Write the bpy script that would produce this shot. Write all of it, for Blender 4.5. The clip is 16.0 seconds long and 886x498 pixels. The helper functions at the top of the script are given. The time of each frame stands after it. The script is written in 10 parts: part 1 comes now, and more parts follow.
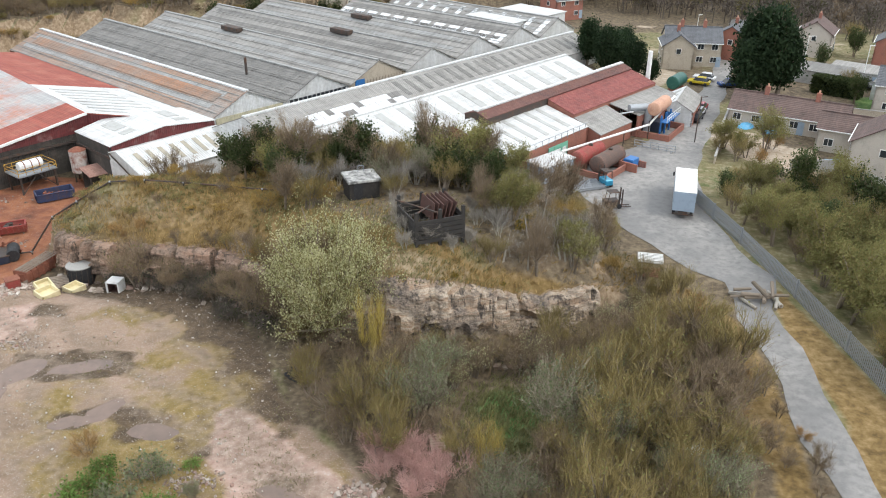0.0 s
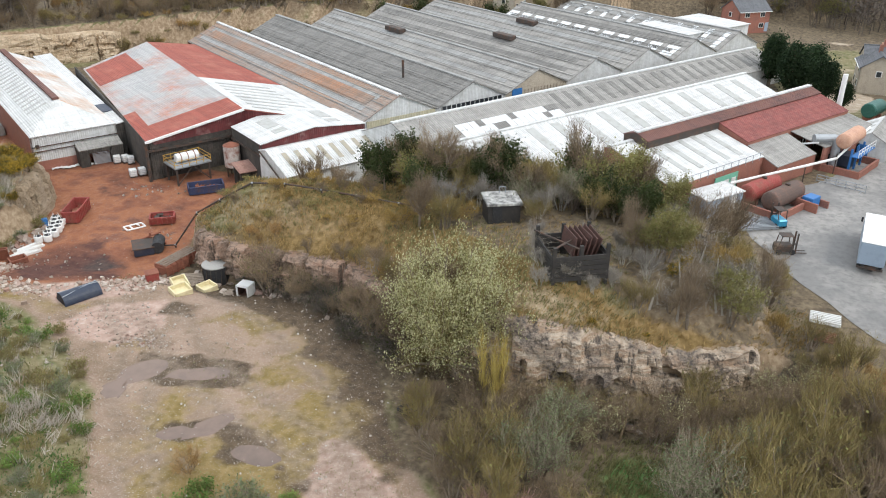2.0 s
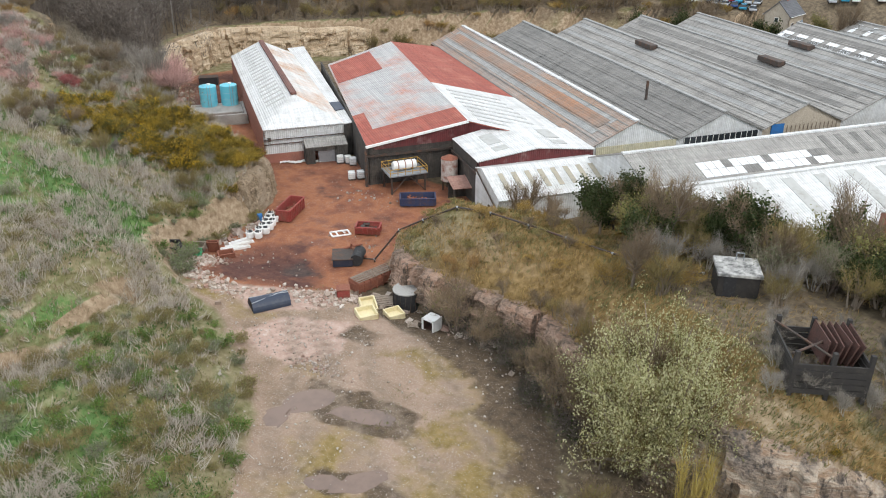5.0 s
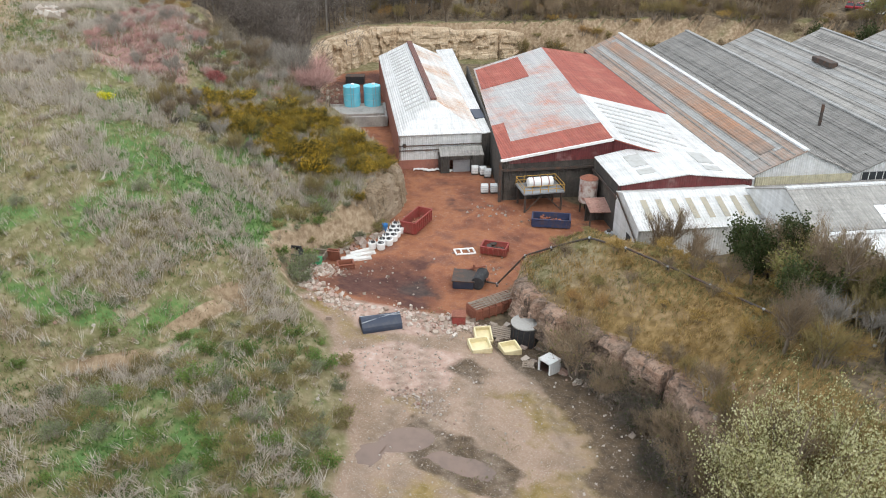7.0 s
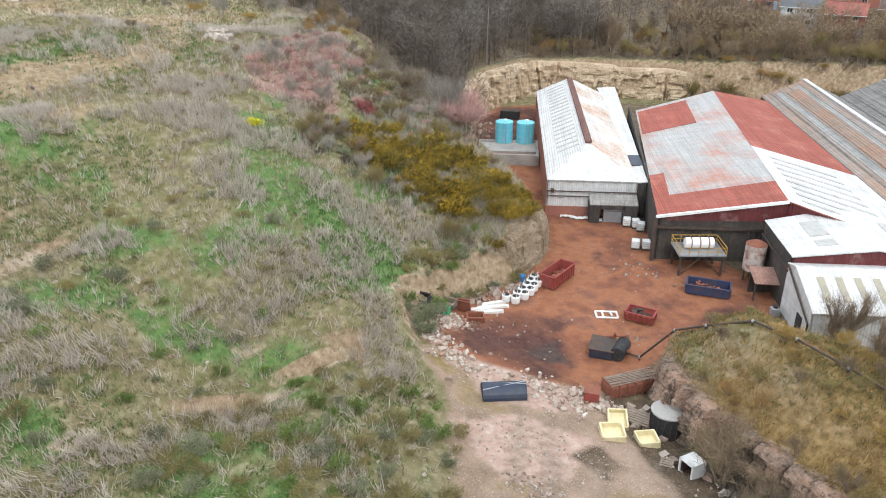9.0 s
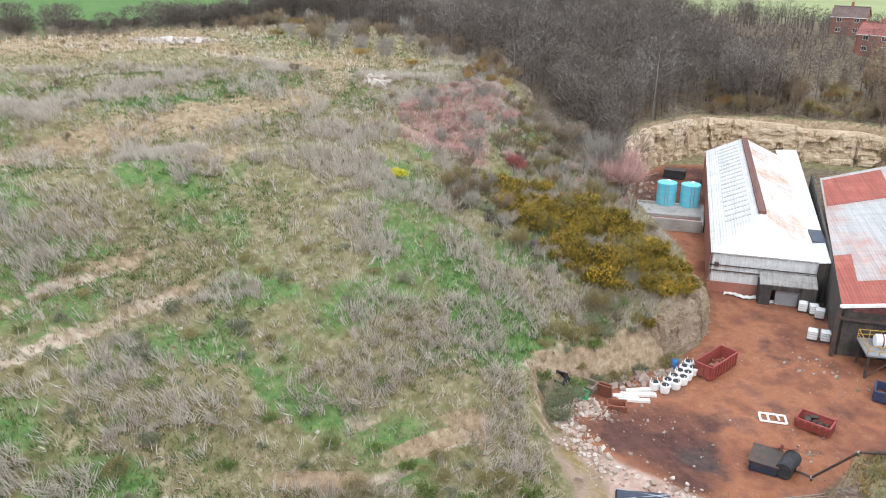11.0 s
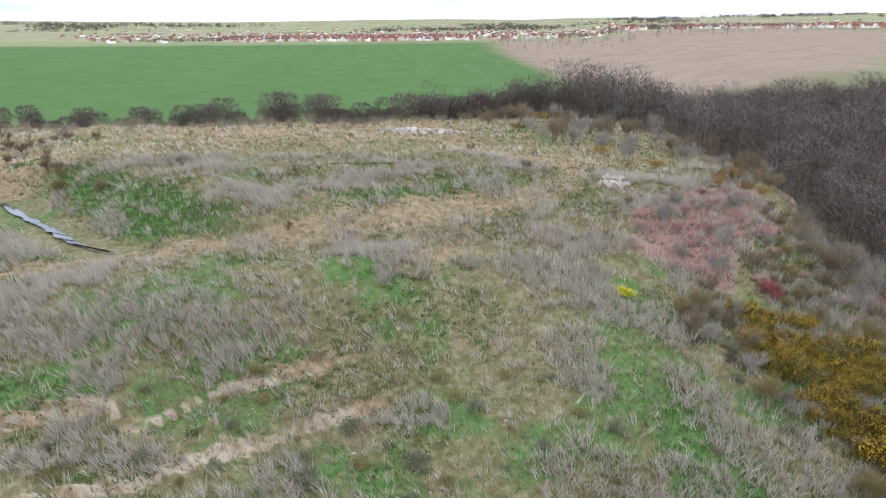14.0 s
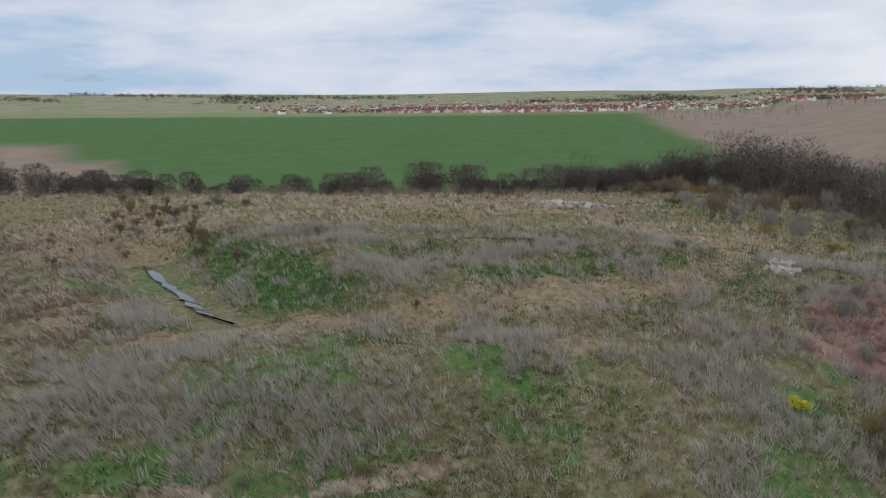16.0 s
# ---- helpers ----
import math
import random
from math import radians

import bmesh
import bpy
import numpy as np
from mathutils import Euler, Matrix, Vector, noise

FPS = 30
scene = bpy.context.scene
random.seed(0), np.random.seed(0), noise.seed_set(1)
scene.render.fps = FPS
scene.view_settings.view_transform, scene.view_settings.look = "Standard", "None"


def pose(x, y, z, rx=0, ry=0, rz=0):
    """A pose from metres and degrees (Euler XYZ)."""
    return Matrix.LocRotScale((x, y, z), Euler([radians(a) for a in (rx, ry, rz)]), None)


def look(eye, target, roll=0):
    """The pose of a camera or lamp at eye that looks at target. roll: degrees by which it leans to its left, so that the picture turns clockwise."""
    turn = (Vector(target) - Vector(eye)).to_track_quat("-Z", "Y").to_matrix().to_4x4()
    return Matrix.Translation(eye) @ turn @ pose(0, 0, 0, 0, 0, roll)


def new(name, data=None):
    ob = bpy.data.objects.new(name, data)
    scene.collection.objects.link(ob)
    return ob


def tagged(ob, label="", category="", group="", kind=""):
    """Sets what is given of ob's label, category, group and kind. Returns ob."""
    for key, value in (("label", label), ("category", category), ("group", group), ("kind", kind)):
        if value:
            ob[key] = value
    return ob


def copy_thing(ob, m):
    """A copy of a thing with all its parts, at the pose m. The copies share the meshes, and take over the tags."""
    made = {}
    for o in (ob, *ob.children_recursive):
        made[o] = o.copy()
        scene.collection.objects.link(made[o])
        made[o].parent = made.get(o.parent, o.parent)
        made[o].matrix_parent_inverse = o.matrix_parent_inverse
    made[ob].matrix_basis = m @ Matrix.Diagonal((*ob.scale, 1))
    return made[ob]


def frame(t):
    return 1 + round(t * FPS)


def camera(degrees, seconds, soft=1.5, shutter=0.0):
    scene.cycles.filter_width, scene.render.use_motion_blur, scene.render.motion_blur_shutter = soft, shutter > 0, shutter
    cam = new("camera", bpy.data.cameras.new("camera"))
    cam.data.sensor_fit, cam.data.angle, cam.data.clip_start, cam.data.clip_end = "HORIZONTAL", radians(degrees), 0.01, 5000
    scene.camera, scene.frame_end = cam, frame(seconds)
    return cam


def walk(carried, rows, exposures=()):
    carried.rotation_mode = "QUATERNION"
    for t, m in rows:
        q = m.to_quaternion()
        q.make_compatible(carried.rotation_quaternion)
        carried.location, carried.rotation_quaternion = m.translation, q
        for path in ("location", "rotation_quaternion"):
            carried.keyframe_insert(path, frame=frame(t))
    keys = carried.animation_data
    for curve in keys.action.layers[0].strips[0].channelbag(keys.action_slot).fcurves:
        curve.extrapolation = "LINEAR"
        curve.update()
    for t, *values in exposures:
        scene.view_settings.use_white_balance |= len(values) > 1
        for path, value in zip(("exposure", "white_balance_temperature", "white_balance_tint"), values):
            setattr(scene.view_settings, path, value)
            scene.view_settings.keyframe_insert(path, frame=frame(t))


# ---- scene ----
cam = camera(58.12, 16.0, soft=1.05)
PATH = [
    (0.0, look((-0.000, -0.000, 40.000), (-0.001, 44.818, 17.834), 0.69)),
    (0.5, look((0.326, 1.735, 39.888), (-2.365, 46.465, 17.707), 0.64)),
    (1.0, look((0.603, 3.426, 39.869), (-4.224, 47.966, 17.666), 0.59)),
    (1.5, look((0.754, 5.033, 39.858), (-6.353, 49.256, 17.636), 0.56)),
    (2.0, look((0.830, 6.677, 39.877), (-8.564, 50.457, 17.626), 0.54)),
    (2.5, look((0.792, 8.347, 39.830), (-10.838, 51.584, 17.574), 0.54)),
    (3.0, look((0.718, 10.055, 39.834), (-13.164, 52.606, 17.549), 0.50)),
    (3.5, look((0.490, 11.741, 39.716), (-15.604, 53.523, 17.463), 0.48)),
    (4.0, look((0.109, 13.459, 39.606), (-18.137, 54.357, 17.371), 0.52)),
    (4.5, look((-0.291, 15.155, 39.539), (-20.651, 55.045, 17.308), 0.53)),
    (5.0, look((-0.625, 16.810, 39.536), (-23.112, 55.530, 17.285), 0.46)),
    (5.5, look((-0.980, 18.424, 39.528), (-25.370, 55.948, 17.233), 0.30)),
    (6.0, look((-1.436, 20.012, 39.505), (-27.624, 56.242, 17.110), 0.15)),
    (6.5, look((-2.044, 21.563, 39.471), (-29.967, 56.435, 17.016), 0.09)),
    (7.0, look((-2.823, 23.077, 39.435), (-32.471, 56.550, 17.062), 0.13)),
    (7.5, look((-3.741, 24.562, 39.404), (-35.134, 56.594, 17.302), 0.15)),
    (8.0, look((-4.763, 26.035, 39.371), (-37.897, 56.522, 17.630), 0.18)),
    (8.5, look((-5.849, 27.366, 39.380), (-40.635, 56.231, 18.008), 0.23)),
    (9.0, look((-7.043, 28.782, 39.256), (-43.458, 55.904, 18.319), 0.17)),
    (9.5, look((-8.252, 30.150, 39.133), (-46.240, 55.442, 18.707), 0.24)),
    (10.0, look((-9.504, 31.386, 39.026), (-48.977, 54.787, 19.170), 0.16)),
    (10.5, look((-10.813, 32.511, 38.945), (-51.693, 53.960, 19.741), 0.03)),
    (11.0, look((-12.178, 33.592, 38.896), (-54.390, 53.007, 20.424), -0.12)),
    (11.5, look((-13.584, 34.690, 38.874), (-57.044, 51.975, 21.197), -0.25)),
    (12.0, look((-15.039, 35.756, 38.842), (-59.630, 50.789, 21.940), -0.33)),
    (12.5, look((-16.632, 36.664, 38.800), (-62.222, 49.412, 22.704), -0.34)),
    (13.0, look((-18.249, 37.456, 38.679), (-64.719, 47.880, 23.451), -0.38)),
    (13.5, look((-19.982, 38.195, 38.597), (-67.214, 46.276, 24.320), -0.41)),
    (14.0, look((-21.791, 38.941, 38.500), (-69.666, 44.715, 25.288), -0.50)),
    (14.5, look((-23.585, 39.575, 38.450), (-71.959, 43.064, 26.292), -0.62)),
    (15.0, look((-25.407, 40.026, 38.420), (-74.142, 41.285, 27.312), -0.61)),
    (15.5, look((-27.354, 40.390, 38.357), (-76.325, 39.358, 28.316), -0.65)),
    (16.0, look((-29.311, 40.698, 38.314), (-78.385, 37.354, 29.338), -0.65)),
]
walk(cam, PATH, exposures=[(0.0, -0.6, 6500, 10), (2.5, -0.7, 6500, 10), (5.0, -0.73, 6500, 10), (9.0, -0.55, 6420, 10), (11.5, -0.38, 6150, 12), (12.5, -0.34, 6020, 12), (13.5, -0.56, 6000, 12), (14.5, -1.16, 6060, 12), (15.5, -1.7, 6120, 12), (16.0, -1.86, 6120, 12)])

# ---------------------------------------------------------------- world and sun
SUN_DIR = Vector((0.62, -0.30, 0.80)).normalized()          # towards the sun
sun = new("sun", bpy.data.lights.new("sun", "SUN"))
sun.data.energy, sun.data.angle, sun.data.color = 1.9, radians(10), (1.0, 0.95, 0.88)
sun.rotation_euler = (-SUN_DIR).to_track_quat("-Z", "Y").to_euler()

world = bpy.data.worlds.new("sky")
scene.world = world
world.use_nodes = True
wn, wl = world.node_tree.nodes, world.node_tree.links
wn.clear()
w_out, w_bg = wn.new("ShaderNodeOutputWorld"), wn.new("ShaderNodeBackground")
w_sky = wn.new("ShaderNodeTexSky")
w_sky.sky_type, w_sky.sun_disc = "NISHITA", False
w_sky.sun_elevation = math.asin(SUN_DIR.z)
w_sky.sun_rotation = math.atan2(SUN_DIR.x, SUN_DIR.y)
w_sky.air_density, w_sky.dust_density = 1.2, 2.0
w_co, w_map = wn.new("ShaderNodeTexCoord"), wn.new("ShaderNodeMapping")
w_map.inputs["Scale"].default_value = (1.0, 1.0, 4.5)
w_noise = wn.new("ShaderNodeTexNoise")
w_noise.inputs["Scale"].default_value, w_noise.inputs["Detail"].default_value = 3.2, 7.0
w_noise.inputs["Roughness"].default_value = 0.58
w_ramp = wn.new("ShaderNodeValToRGB")
w_ramp.color_ramp.elements[0].position, w_ramp.color_ramp.elements[1].position = 0.10, 0.30
w_mix = wn.new("ShaderNodeMix")
w_mix.data_type = "RGBA"
w_cloud = wn.new("ShaderNodeValToRGB")          # cloud: grey bases to white tops
w_cloud.color_ramp.elements[0].color, w_cloud.color_ramp.elements[1].color = (12.5, 16.0, 19.5, 1), (23.0, 23.2, 23.4, 1)
w_cloud.color_ramp.elements[0].position, w_cloud.color_ramp.elements[1].position = 0.36, 0.64
w_mid = w_cloud.color_ramp.elements.new(0.47)
w_mid.color = (18.0, 19.4, 21.2, 1)
wl.new(w_co.outputs["Generated"], w_map.inputs["Vector"])
wl.new(w_map.outputs["Vector"], w_noise.inputs["Vector"])
wl.new(w_noise.outputs["Fac"], w_ramp.inputs["Fac"])
wl.new(w_noise.outputs["Fac"], w_cloud.inputs["Fac"])
wl.new(w_ramp.outputs["Color"], w_mix.inputs["Factor"])
wl.new(w_sky.outputs["Color"], w_mix.inputs[6])
wl.new(w_cloud.outputs["Color"], w_mix.inputs[7])
wl.new(w_mix.outputs[2], w_bg.inputs["Color"])
w_bg.inputs["Strength"].default_value = 0.125
wl.new(w_bg.outputs[0], w_out.inputs[0])

# ---------------------------------------------------------------- materials
def material(name, color=(0.5, 0.5, 0.5), rough=0.8, metal=0.0, second=None, scale=1.0, third=None, scale2=8.0,
             amount=0.5, bump=0.2, bump_scale=20.0, stripes=0.0, stripe_axis="X", random=0.0, coords="Object"):
    """Base colour with blotches (second) and fine grain (third), relief, and ridges across stripe_axis every `stripes` metres."""
    m = bpy.data.materials.new(name)
    m.use_nodes = True
    n, l = m.node_tree.nodes, m.node_tree.links
    b = n["Principled BSDF"]
    b.inputs["Roughness"].default_value, b.inputs["Metallic"].default_value = rough, metal
    co = n.new("ShaderNodeTexCoord")
    src = co.outputs[coords]
    col = None

    def blend(prev, colour, sc, lo, hi, detail=6.0):
        tex = n.new("ShaderNodeTexNoise")
        tex.inputs["Scale"].default_value, tex.inputs["Detail"].default_value = sc, detail
        tex.inputs["Roughness"].default_value = 0.65
        l.new(src, tex.inputs["Vector"])
        ramp = n.new("ShaderNodeMapRange")
        ramp.inputs["From Min"].default_value, ramp.inputs["From Max"].default_value = lo, hi
        l.new(tex.outputs["Fac"], ramp.inputs["Value"])
        mx = n.new("ShaderNodeMix")
        mx.data_type = "RGBA"
        l.new(ramp.outputs[0], mx.inputs["Factor"])
        l.new(prev, mx.inputs[6])
        mx.inputs[7].default_value = (*colour, 1)
        return mx.outputs[2]

    rgb = n.new("ShaderNodeRGB")
    rgb.outputs[0].default_value = (*color, 1)
    col = rgb.outputs[0]
    if second:
        col = blend(col, second, scale, 0.62 - 0.3 * amount, 0.80 - 0.25 * amount)
    if third:
        col = blend(col, third, scale2, 0.45, 0.75)
    if stripes:
        for stretch, lo in (((1.4, 0.035, 1.4), 0.70), ((0.06, 1.3, 0.06), 0.76), ((1.3, 0.06, 0.06), 0.80)):
            mp, tex = n.new("ShaderNodeMapping"), n.new("ShaderNodeTexNoise")
            mp.inputs["Scale"].default_value = stretch
            tex.inputs["Scale"].default_value, tex.inputs["Detail"].default_value, tex.inputs["Roughness"].default_value = 1.6, 5.0, 0.7
            l.new(src, mp.inputs["Vector"])
            l.new(mp.outputs[0], tex.inputs["Vector"])
            mr = n.new("ShaderNodeMapRange")
            mr.inputs["From Min"].default_value, mr.inputs["From Max"].default_value = 0.36, 0.60
            mr.inputs["To Min"].default_value, mr.inputs["To Max"].default_value = 1 - (1 - lo) * (0.40 if color[0] > 0.36 else 0.55), 1.07
            l.new(tex.outputs["Fac"], mr.inputs["Value"])
            mx = n.new("ShaderNodeMix")
            mx.data_type, mx.blend_type = "RGBA", "MULTIPLY"
            mx.inputs["Factor"].default_value = 1.0
            l.new(col, mx.inputs[6])
            l.new(mr.outputs[0], mx.inputs[7])
            col = mx.outputs[2]
    if random:
        inf = n.new("ShaderNodeObjectInfo")
        hsv = n.new("ShaderNodeHueSaturation")
        mr = n.new("ShaderNodeMapRange")
        mr.inputs["To Min"].default_value, mr.inputs["To Max"].default_value = 1 - random, 1 + random
        l.new(inf.outputs["Random"], mr.inputs["Value"])
        l.new(mr.outputs[0], hsv.inputs["Value"])
        l.new(col, hsv.inputs["Color"])
        col = hsv.outputs["Color"]
    l.new(col, b.inputs["Base Color"])
    nrm = None
    if bump:
        tex = n.new("ShaderNodeTexNoise")
        tex.inputs["Scale"].default_value, tex.inputs["Detail"].default_value = bump_scale, 5.0
        l.new(src, tex.inputs["Vector"])
        bp = n.new("ShaderNodeBump")
        bp.inputs["Strength"].default_value, bp.inputs["Distance"].default_value = bump, 0.1
        l.new(tex.outputs["Fac"], bp.inputs["Height"])
        nrm = bp.outputs[0]
    if stripes:
        wv = n.new("ShaderNodeTexWave")
        wv.bands_direction = stripe_axis
        wv.inputs["Scale"].default_value = 0.314 / stripes
        l.new(src, wv.inputs["Vector"])
        bp2 = n.new("ShaderNodeBump")
        bp2.inputs["Strength"].default_value, bp2.inputs["Distance"].default_value = 0.6, stripes * 0.25
        l.new(wv.outputs["Fac"], bp2.inputs["Height"])
        if nrm:
            l.new(nrm, bp2.inputs["Normal"])
        nrm = bp2.outputs[0]
    if nrm:
        l.new(nrm, b.inputs["Normal"])
    return m


def island_material(name, colours, rough=0.8, translucent=0.0):
    """Foliage or twigs: each loose piece takes its own tint between the colours."""
    m = bpy.data.materials.new(name)
    m.use_nodes = True
    n, l = m.node_tree.nodes, m.node_tree.links
    b = n["Principled BSDF"]
    b.inputs["Roughness"].default_value = rough
    b.inputs["Specular IOR Level"].default_value = 0.2
    g = n.new("ShaderNodeNewGeometry")
    r = n.new("ShaderNodeValToRGB")
    els = r.color_ramp.elements
    while len(els) < len(colours):
        els.new(0.5)
    for i, c in enumerate(colours):
        els[i].position = i / max(1, len(colours) - 1)
        els[i].color = (*c, 1)
    l.new(g.outputs["Random Per Island"], r.inputs["Fac"])
    inf, hsv, mr = n.new("ShaderNodeObjectInfo"), n.new("ShaderNodeHueSaturation"), n.new("ShaderNodeMapRange")
    mr.inputs["To Min"].default_value, mr.inputs["To Max"].default_value = 0.75, 1.25
    l.new(inf.outputs["Random"], mr.inputs["Value"])
    l.new(mr.outputs[0], hsv.inputs["Value"])
    l.new(r.outputs["Color"], hsv.inputs["Color"])
    l.new(hsv.outputs["Color"], b.inputs["Base Color"])
    if translucent:
        tr, mx = n.new("ShaderNodeBsdfTranslucent"), n.new("ShaderNodeMixShader")
        mx.inputs[0].default_value = translucent
        l.new(hsv.outputs["Color"], tr.inputs["Color"])
        l.new(b.outputs[0], mx.inputs[1])
        l.new(tr.outputs[0], mx.inputs[2])
        l.new(mx.outputs[0], n["Material Output"].inputs["Surface"])
    return m


M = {}
M["asbestos"] = material("grey_fibre_cement", (0.30, 0.288, 0.268), 0.9, 0, (0.215, 0.205, 0.19), 0.16, (0.36, 0.345, 0.315), 3.0, 0.55, 0.15, 6, 0.35, "X")
M["white_rust_roof"] = material("white_sheet_stained_with_rust", (0.61, 0.60, 0.575), 0.6, 0, (0.46, 0.25, 0.13), 0.16, (0.62, 0.60, 0.57), 3.0, 0.6, 0.08, 6, 0.33, "X")
M["asbestos_dark"] = material("dark_lichened_sheet", (0.205, 0.197, 0.183), 0.92, 0, (0.145, 0.14, 0.13), 0.4, (0.26, 0.25, 0.235), 5.0, 0.6, 0.15, 6, 0.35, "X")
M["asbestos_light"] = material("pale_fibre_cement", (0.31, 0.31, 0.30), 0.9, 0, (0.22, 0.22, 0.21), 0.3, (0.37, 0.36, 0.34), 4.0, 0.5, 0.15, 6, 0.35, "X")
M["asbestos_rust"] = material("rust_stained_sheet", (0.28, 0.265, 0.25), 0.9, 0, (0.34, 0.22, 0.155), 0.07, (0.26, 0.25, 0.23), 3.0, 0.9, 0.15, 6, 0.35, "X")
M["white_roof"] = material("white_coated_sheet", (0.60, 0.60, 0.59), 0.55, 0, (0.49, 0.485, 0.465), 0.25, (0.60, 0.595, 0.58), 4.0, 0.5, 0.08, 6, 0.33, "X")
M["white_wall"] = material("white_cladding", (0.62, 0.63, 0.63), 0.6, 0, (0.47, 0.47, 0.45), 0.35, (0.55, 0.55, 0.53), 3.0, 0.55, 0.08, 6, 0.3, "X")
M["rusty_roof"] = material("red_rusted_sheet", (0.31, 0.08, 0.055), 0.85, 0, (0.42, 0.15, 0.105), 0.2, (0.30, 0.075, 0.05), 2.0, 0.4, 0.12, 6, 0.33, "X")
M["grey_rust_roof"] = material("galvanised_sheet_with_rust", (0.40, 0.39, 0.38), 0.6, 0.1, (0.42, 0.19, 0.13), 0.13, (0.33, 0.33, 0.33), 1.2, 0.55, 0.1, 6, 0.33, "X")
M["rooflight"] = material("translucent_rooflight", (0.42, 0.42, 0.40), 0.5, 0, (0.32, 0.31, 0.28), 1.0, None, 1, 0.5, 0.05)
M["rooflight_tan"] = material("yellowed_rooflight", (0.36, 0.32, 0.24), 0.5, 0, (0.28, 0.26, 0.21), 1.0, None, 1, 0.5, 0.05)
M["rooflight_white"] = material("bright_rooflight", (0.75, 0.77, 0.78), 0.4, 0, (0.55, 0.57, 0.58), 0.6, None, 1, 0.4, 0.05)
M["dark_wall"] = material("sooty_cladding", (0.055, 0.05, 0.045), 0.85, 0, (0.10, 0.085, 0.07), 0.4, (0.04, 0.035, 0.03), 3, 0.5, 0.15, 8, 0.3, "X")
M["red_wall"] = material("dark_red_cladding", (0.15, 0.03, 0.03), 0.7, 0, (0.30, 0.20, 0.18), 0.4, (0.11, 0.03, 0.03), 2, 0.4, 0.1, 8, 0.3, "X")
M["brick"] = material("red_brickwork", (0.30, 0.12, 0.085), 0.9, 0, (0.22, 0.10, 0.08), 0.5, (0.36, 0.17, 0.12), 6.0, 0.5, 0.3, 14)
M["brown_roof"] = material("rusty_brown_sheet", (0.15, 0.065, 0.05), 0.85, 0, (0.09, 0.045, 0.04), 0.4, (0.2, 0.10, 0.08), 4, 0.5, 0.1, 6, 0.3, "X")
M["blue_paint"] = material("blue_paint", (0.03, 0.16, 0.42), 0.5, 0, (0.05, 0.13, 0.3), 1.5, None, 1, 0.4, 0.05)
M["band_yellow"] = material("yellowed_wall_sheet", (0.50, 0.46, 0.32), 0.6, 0, (0.42, 0.40, 0.30), 0.6, None, 1, 0.5, 0.08, 6, 0.3, "X")
M["pale_blue"] = material("pale_blue_cladding", (0.38, 0.56, 0.68), 0.6, 0, (0.30, 0.45, 0.56), 0.5, None, 1, 0.5, 0.05)
M["green_paint"] = material("green_painted_board", (0.18, 0.46, 0.33), 0.6, 0, (0.14, 0.36, 0.27), 1.0, None, 1, 0.4, 0.05)
M["aqua"] = material("aqua_tank_plastic", (0.13, 0.50, 0.62), 0.45, 0, (0.22, 0.55, 0.66), 0.6, None, 1, 0.4, 0.03)
M["steel_dark"] = material("dark_rusty_steel", (0.075, 0.06, 0.052), 0.75, 0.3, (0.15, 0.075, 0.045), 1.2, (0.05, 0.045, 0.04), 6, 0.5, 0.15, 12)
M["black_rubber"] = material("black_rubber", (0.022, 0.022, 0.024), 0.8, 0, (0.05, 0.05, 0.05), 4, None, 1, 0.4, 0.2, 20)
M["rust"] = material("rusted_iron", (0.22, 0.075, 0.045), 0.9, 0, (0.13, 0.05, 0.035), 1.5, (0.3, 0.13, 0.08), 7, 0.5, 0.25, 14)
M["red_skip"] = material("red_painted_rusty_steel", (0.27, 0.04, 0.035), 0.75, 0, (0.19, 0.065, 0.045), 1.1, (0.32, 0.10, 0.07), 6, 0.55, 0.15, 12)
M["blue_skip"] = material("scratched_blue_steel", (0.03, 0.045, 0.11), 0.6, 0, (0.10, 0.06, 0.05), 1.3, (0.05, 0.06, 0.10), 6, 0.4, 0.15, 12)
M["navy_liner"] = material("navy_trough_steel", (0.025, 0.035, 0.06), 0.5, 0.1, (0.05, 0.055, 0.07), 1.3, None, 1, 0.4, 0.1, 12)
M["cream"] = material("cream_painted_panel", (0.72, 0.64, 0.40), 0.6, 0, (0.55, 0.45, 0.26), 0.9, (0.66, 0.58, 0.37), 6, 0.45, 0.08, 12)
M["white_paint"] = material("white_paint", (0.76, 0.76, 0.74), 0.5, 0, (0.62, 0.60, 0.56), 1.2, None, 1, 0.4, 0.05, 12)
M["concrete"] = material("weathered_concrete", (0.34, 0.33, 0.31), 0.95, 0, (0.22, 0.21, 0.20), 0.5, (0.42, 0.41, 0.38), 6, 0.5, 0.3, 12)
M["galv"] = material("galvanised_steel", (0.36, 0.38, 0.40), 0.5, 0.5, (0.28, 0.30, 0.31), 1.5, None, 1, 0.4, 0.05, 12)
M["timber"] = material("weathered_timber", (0.24, 0.19, 0.145), 0.9, 0, (0.15, 0.115, 0.09), 1.5, (0.3, 0.26, 0.21), 8, 0.5, 0.3, 14)
M["glass"] = material("dark_window_glass", (0.03, 0.035, 0.04), 0.12, 0, None, 1, None, 1, 0.5, 0)
M["render_wall"] = material("pebbledash_wall", (0.47, 0.42, 0.36), 0.95, 0, (0.38, 0.34, 0.29), 0.6, (0.53, 0.48, 0.42), 9, 0.5, 0.3, 25)
M["roof_tile"] = material("brown_roof_tiles", (0.13, 0.085, 0.075), 0.85, 0, (0.09, 0.065, 0.06), 0.7, (0.17, 0.12, 0.10), 7, 0.5, 0.2, 12, 0.3, "Y")
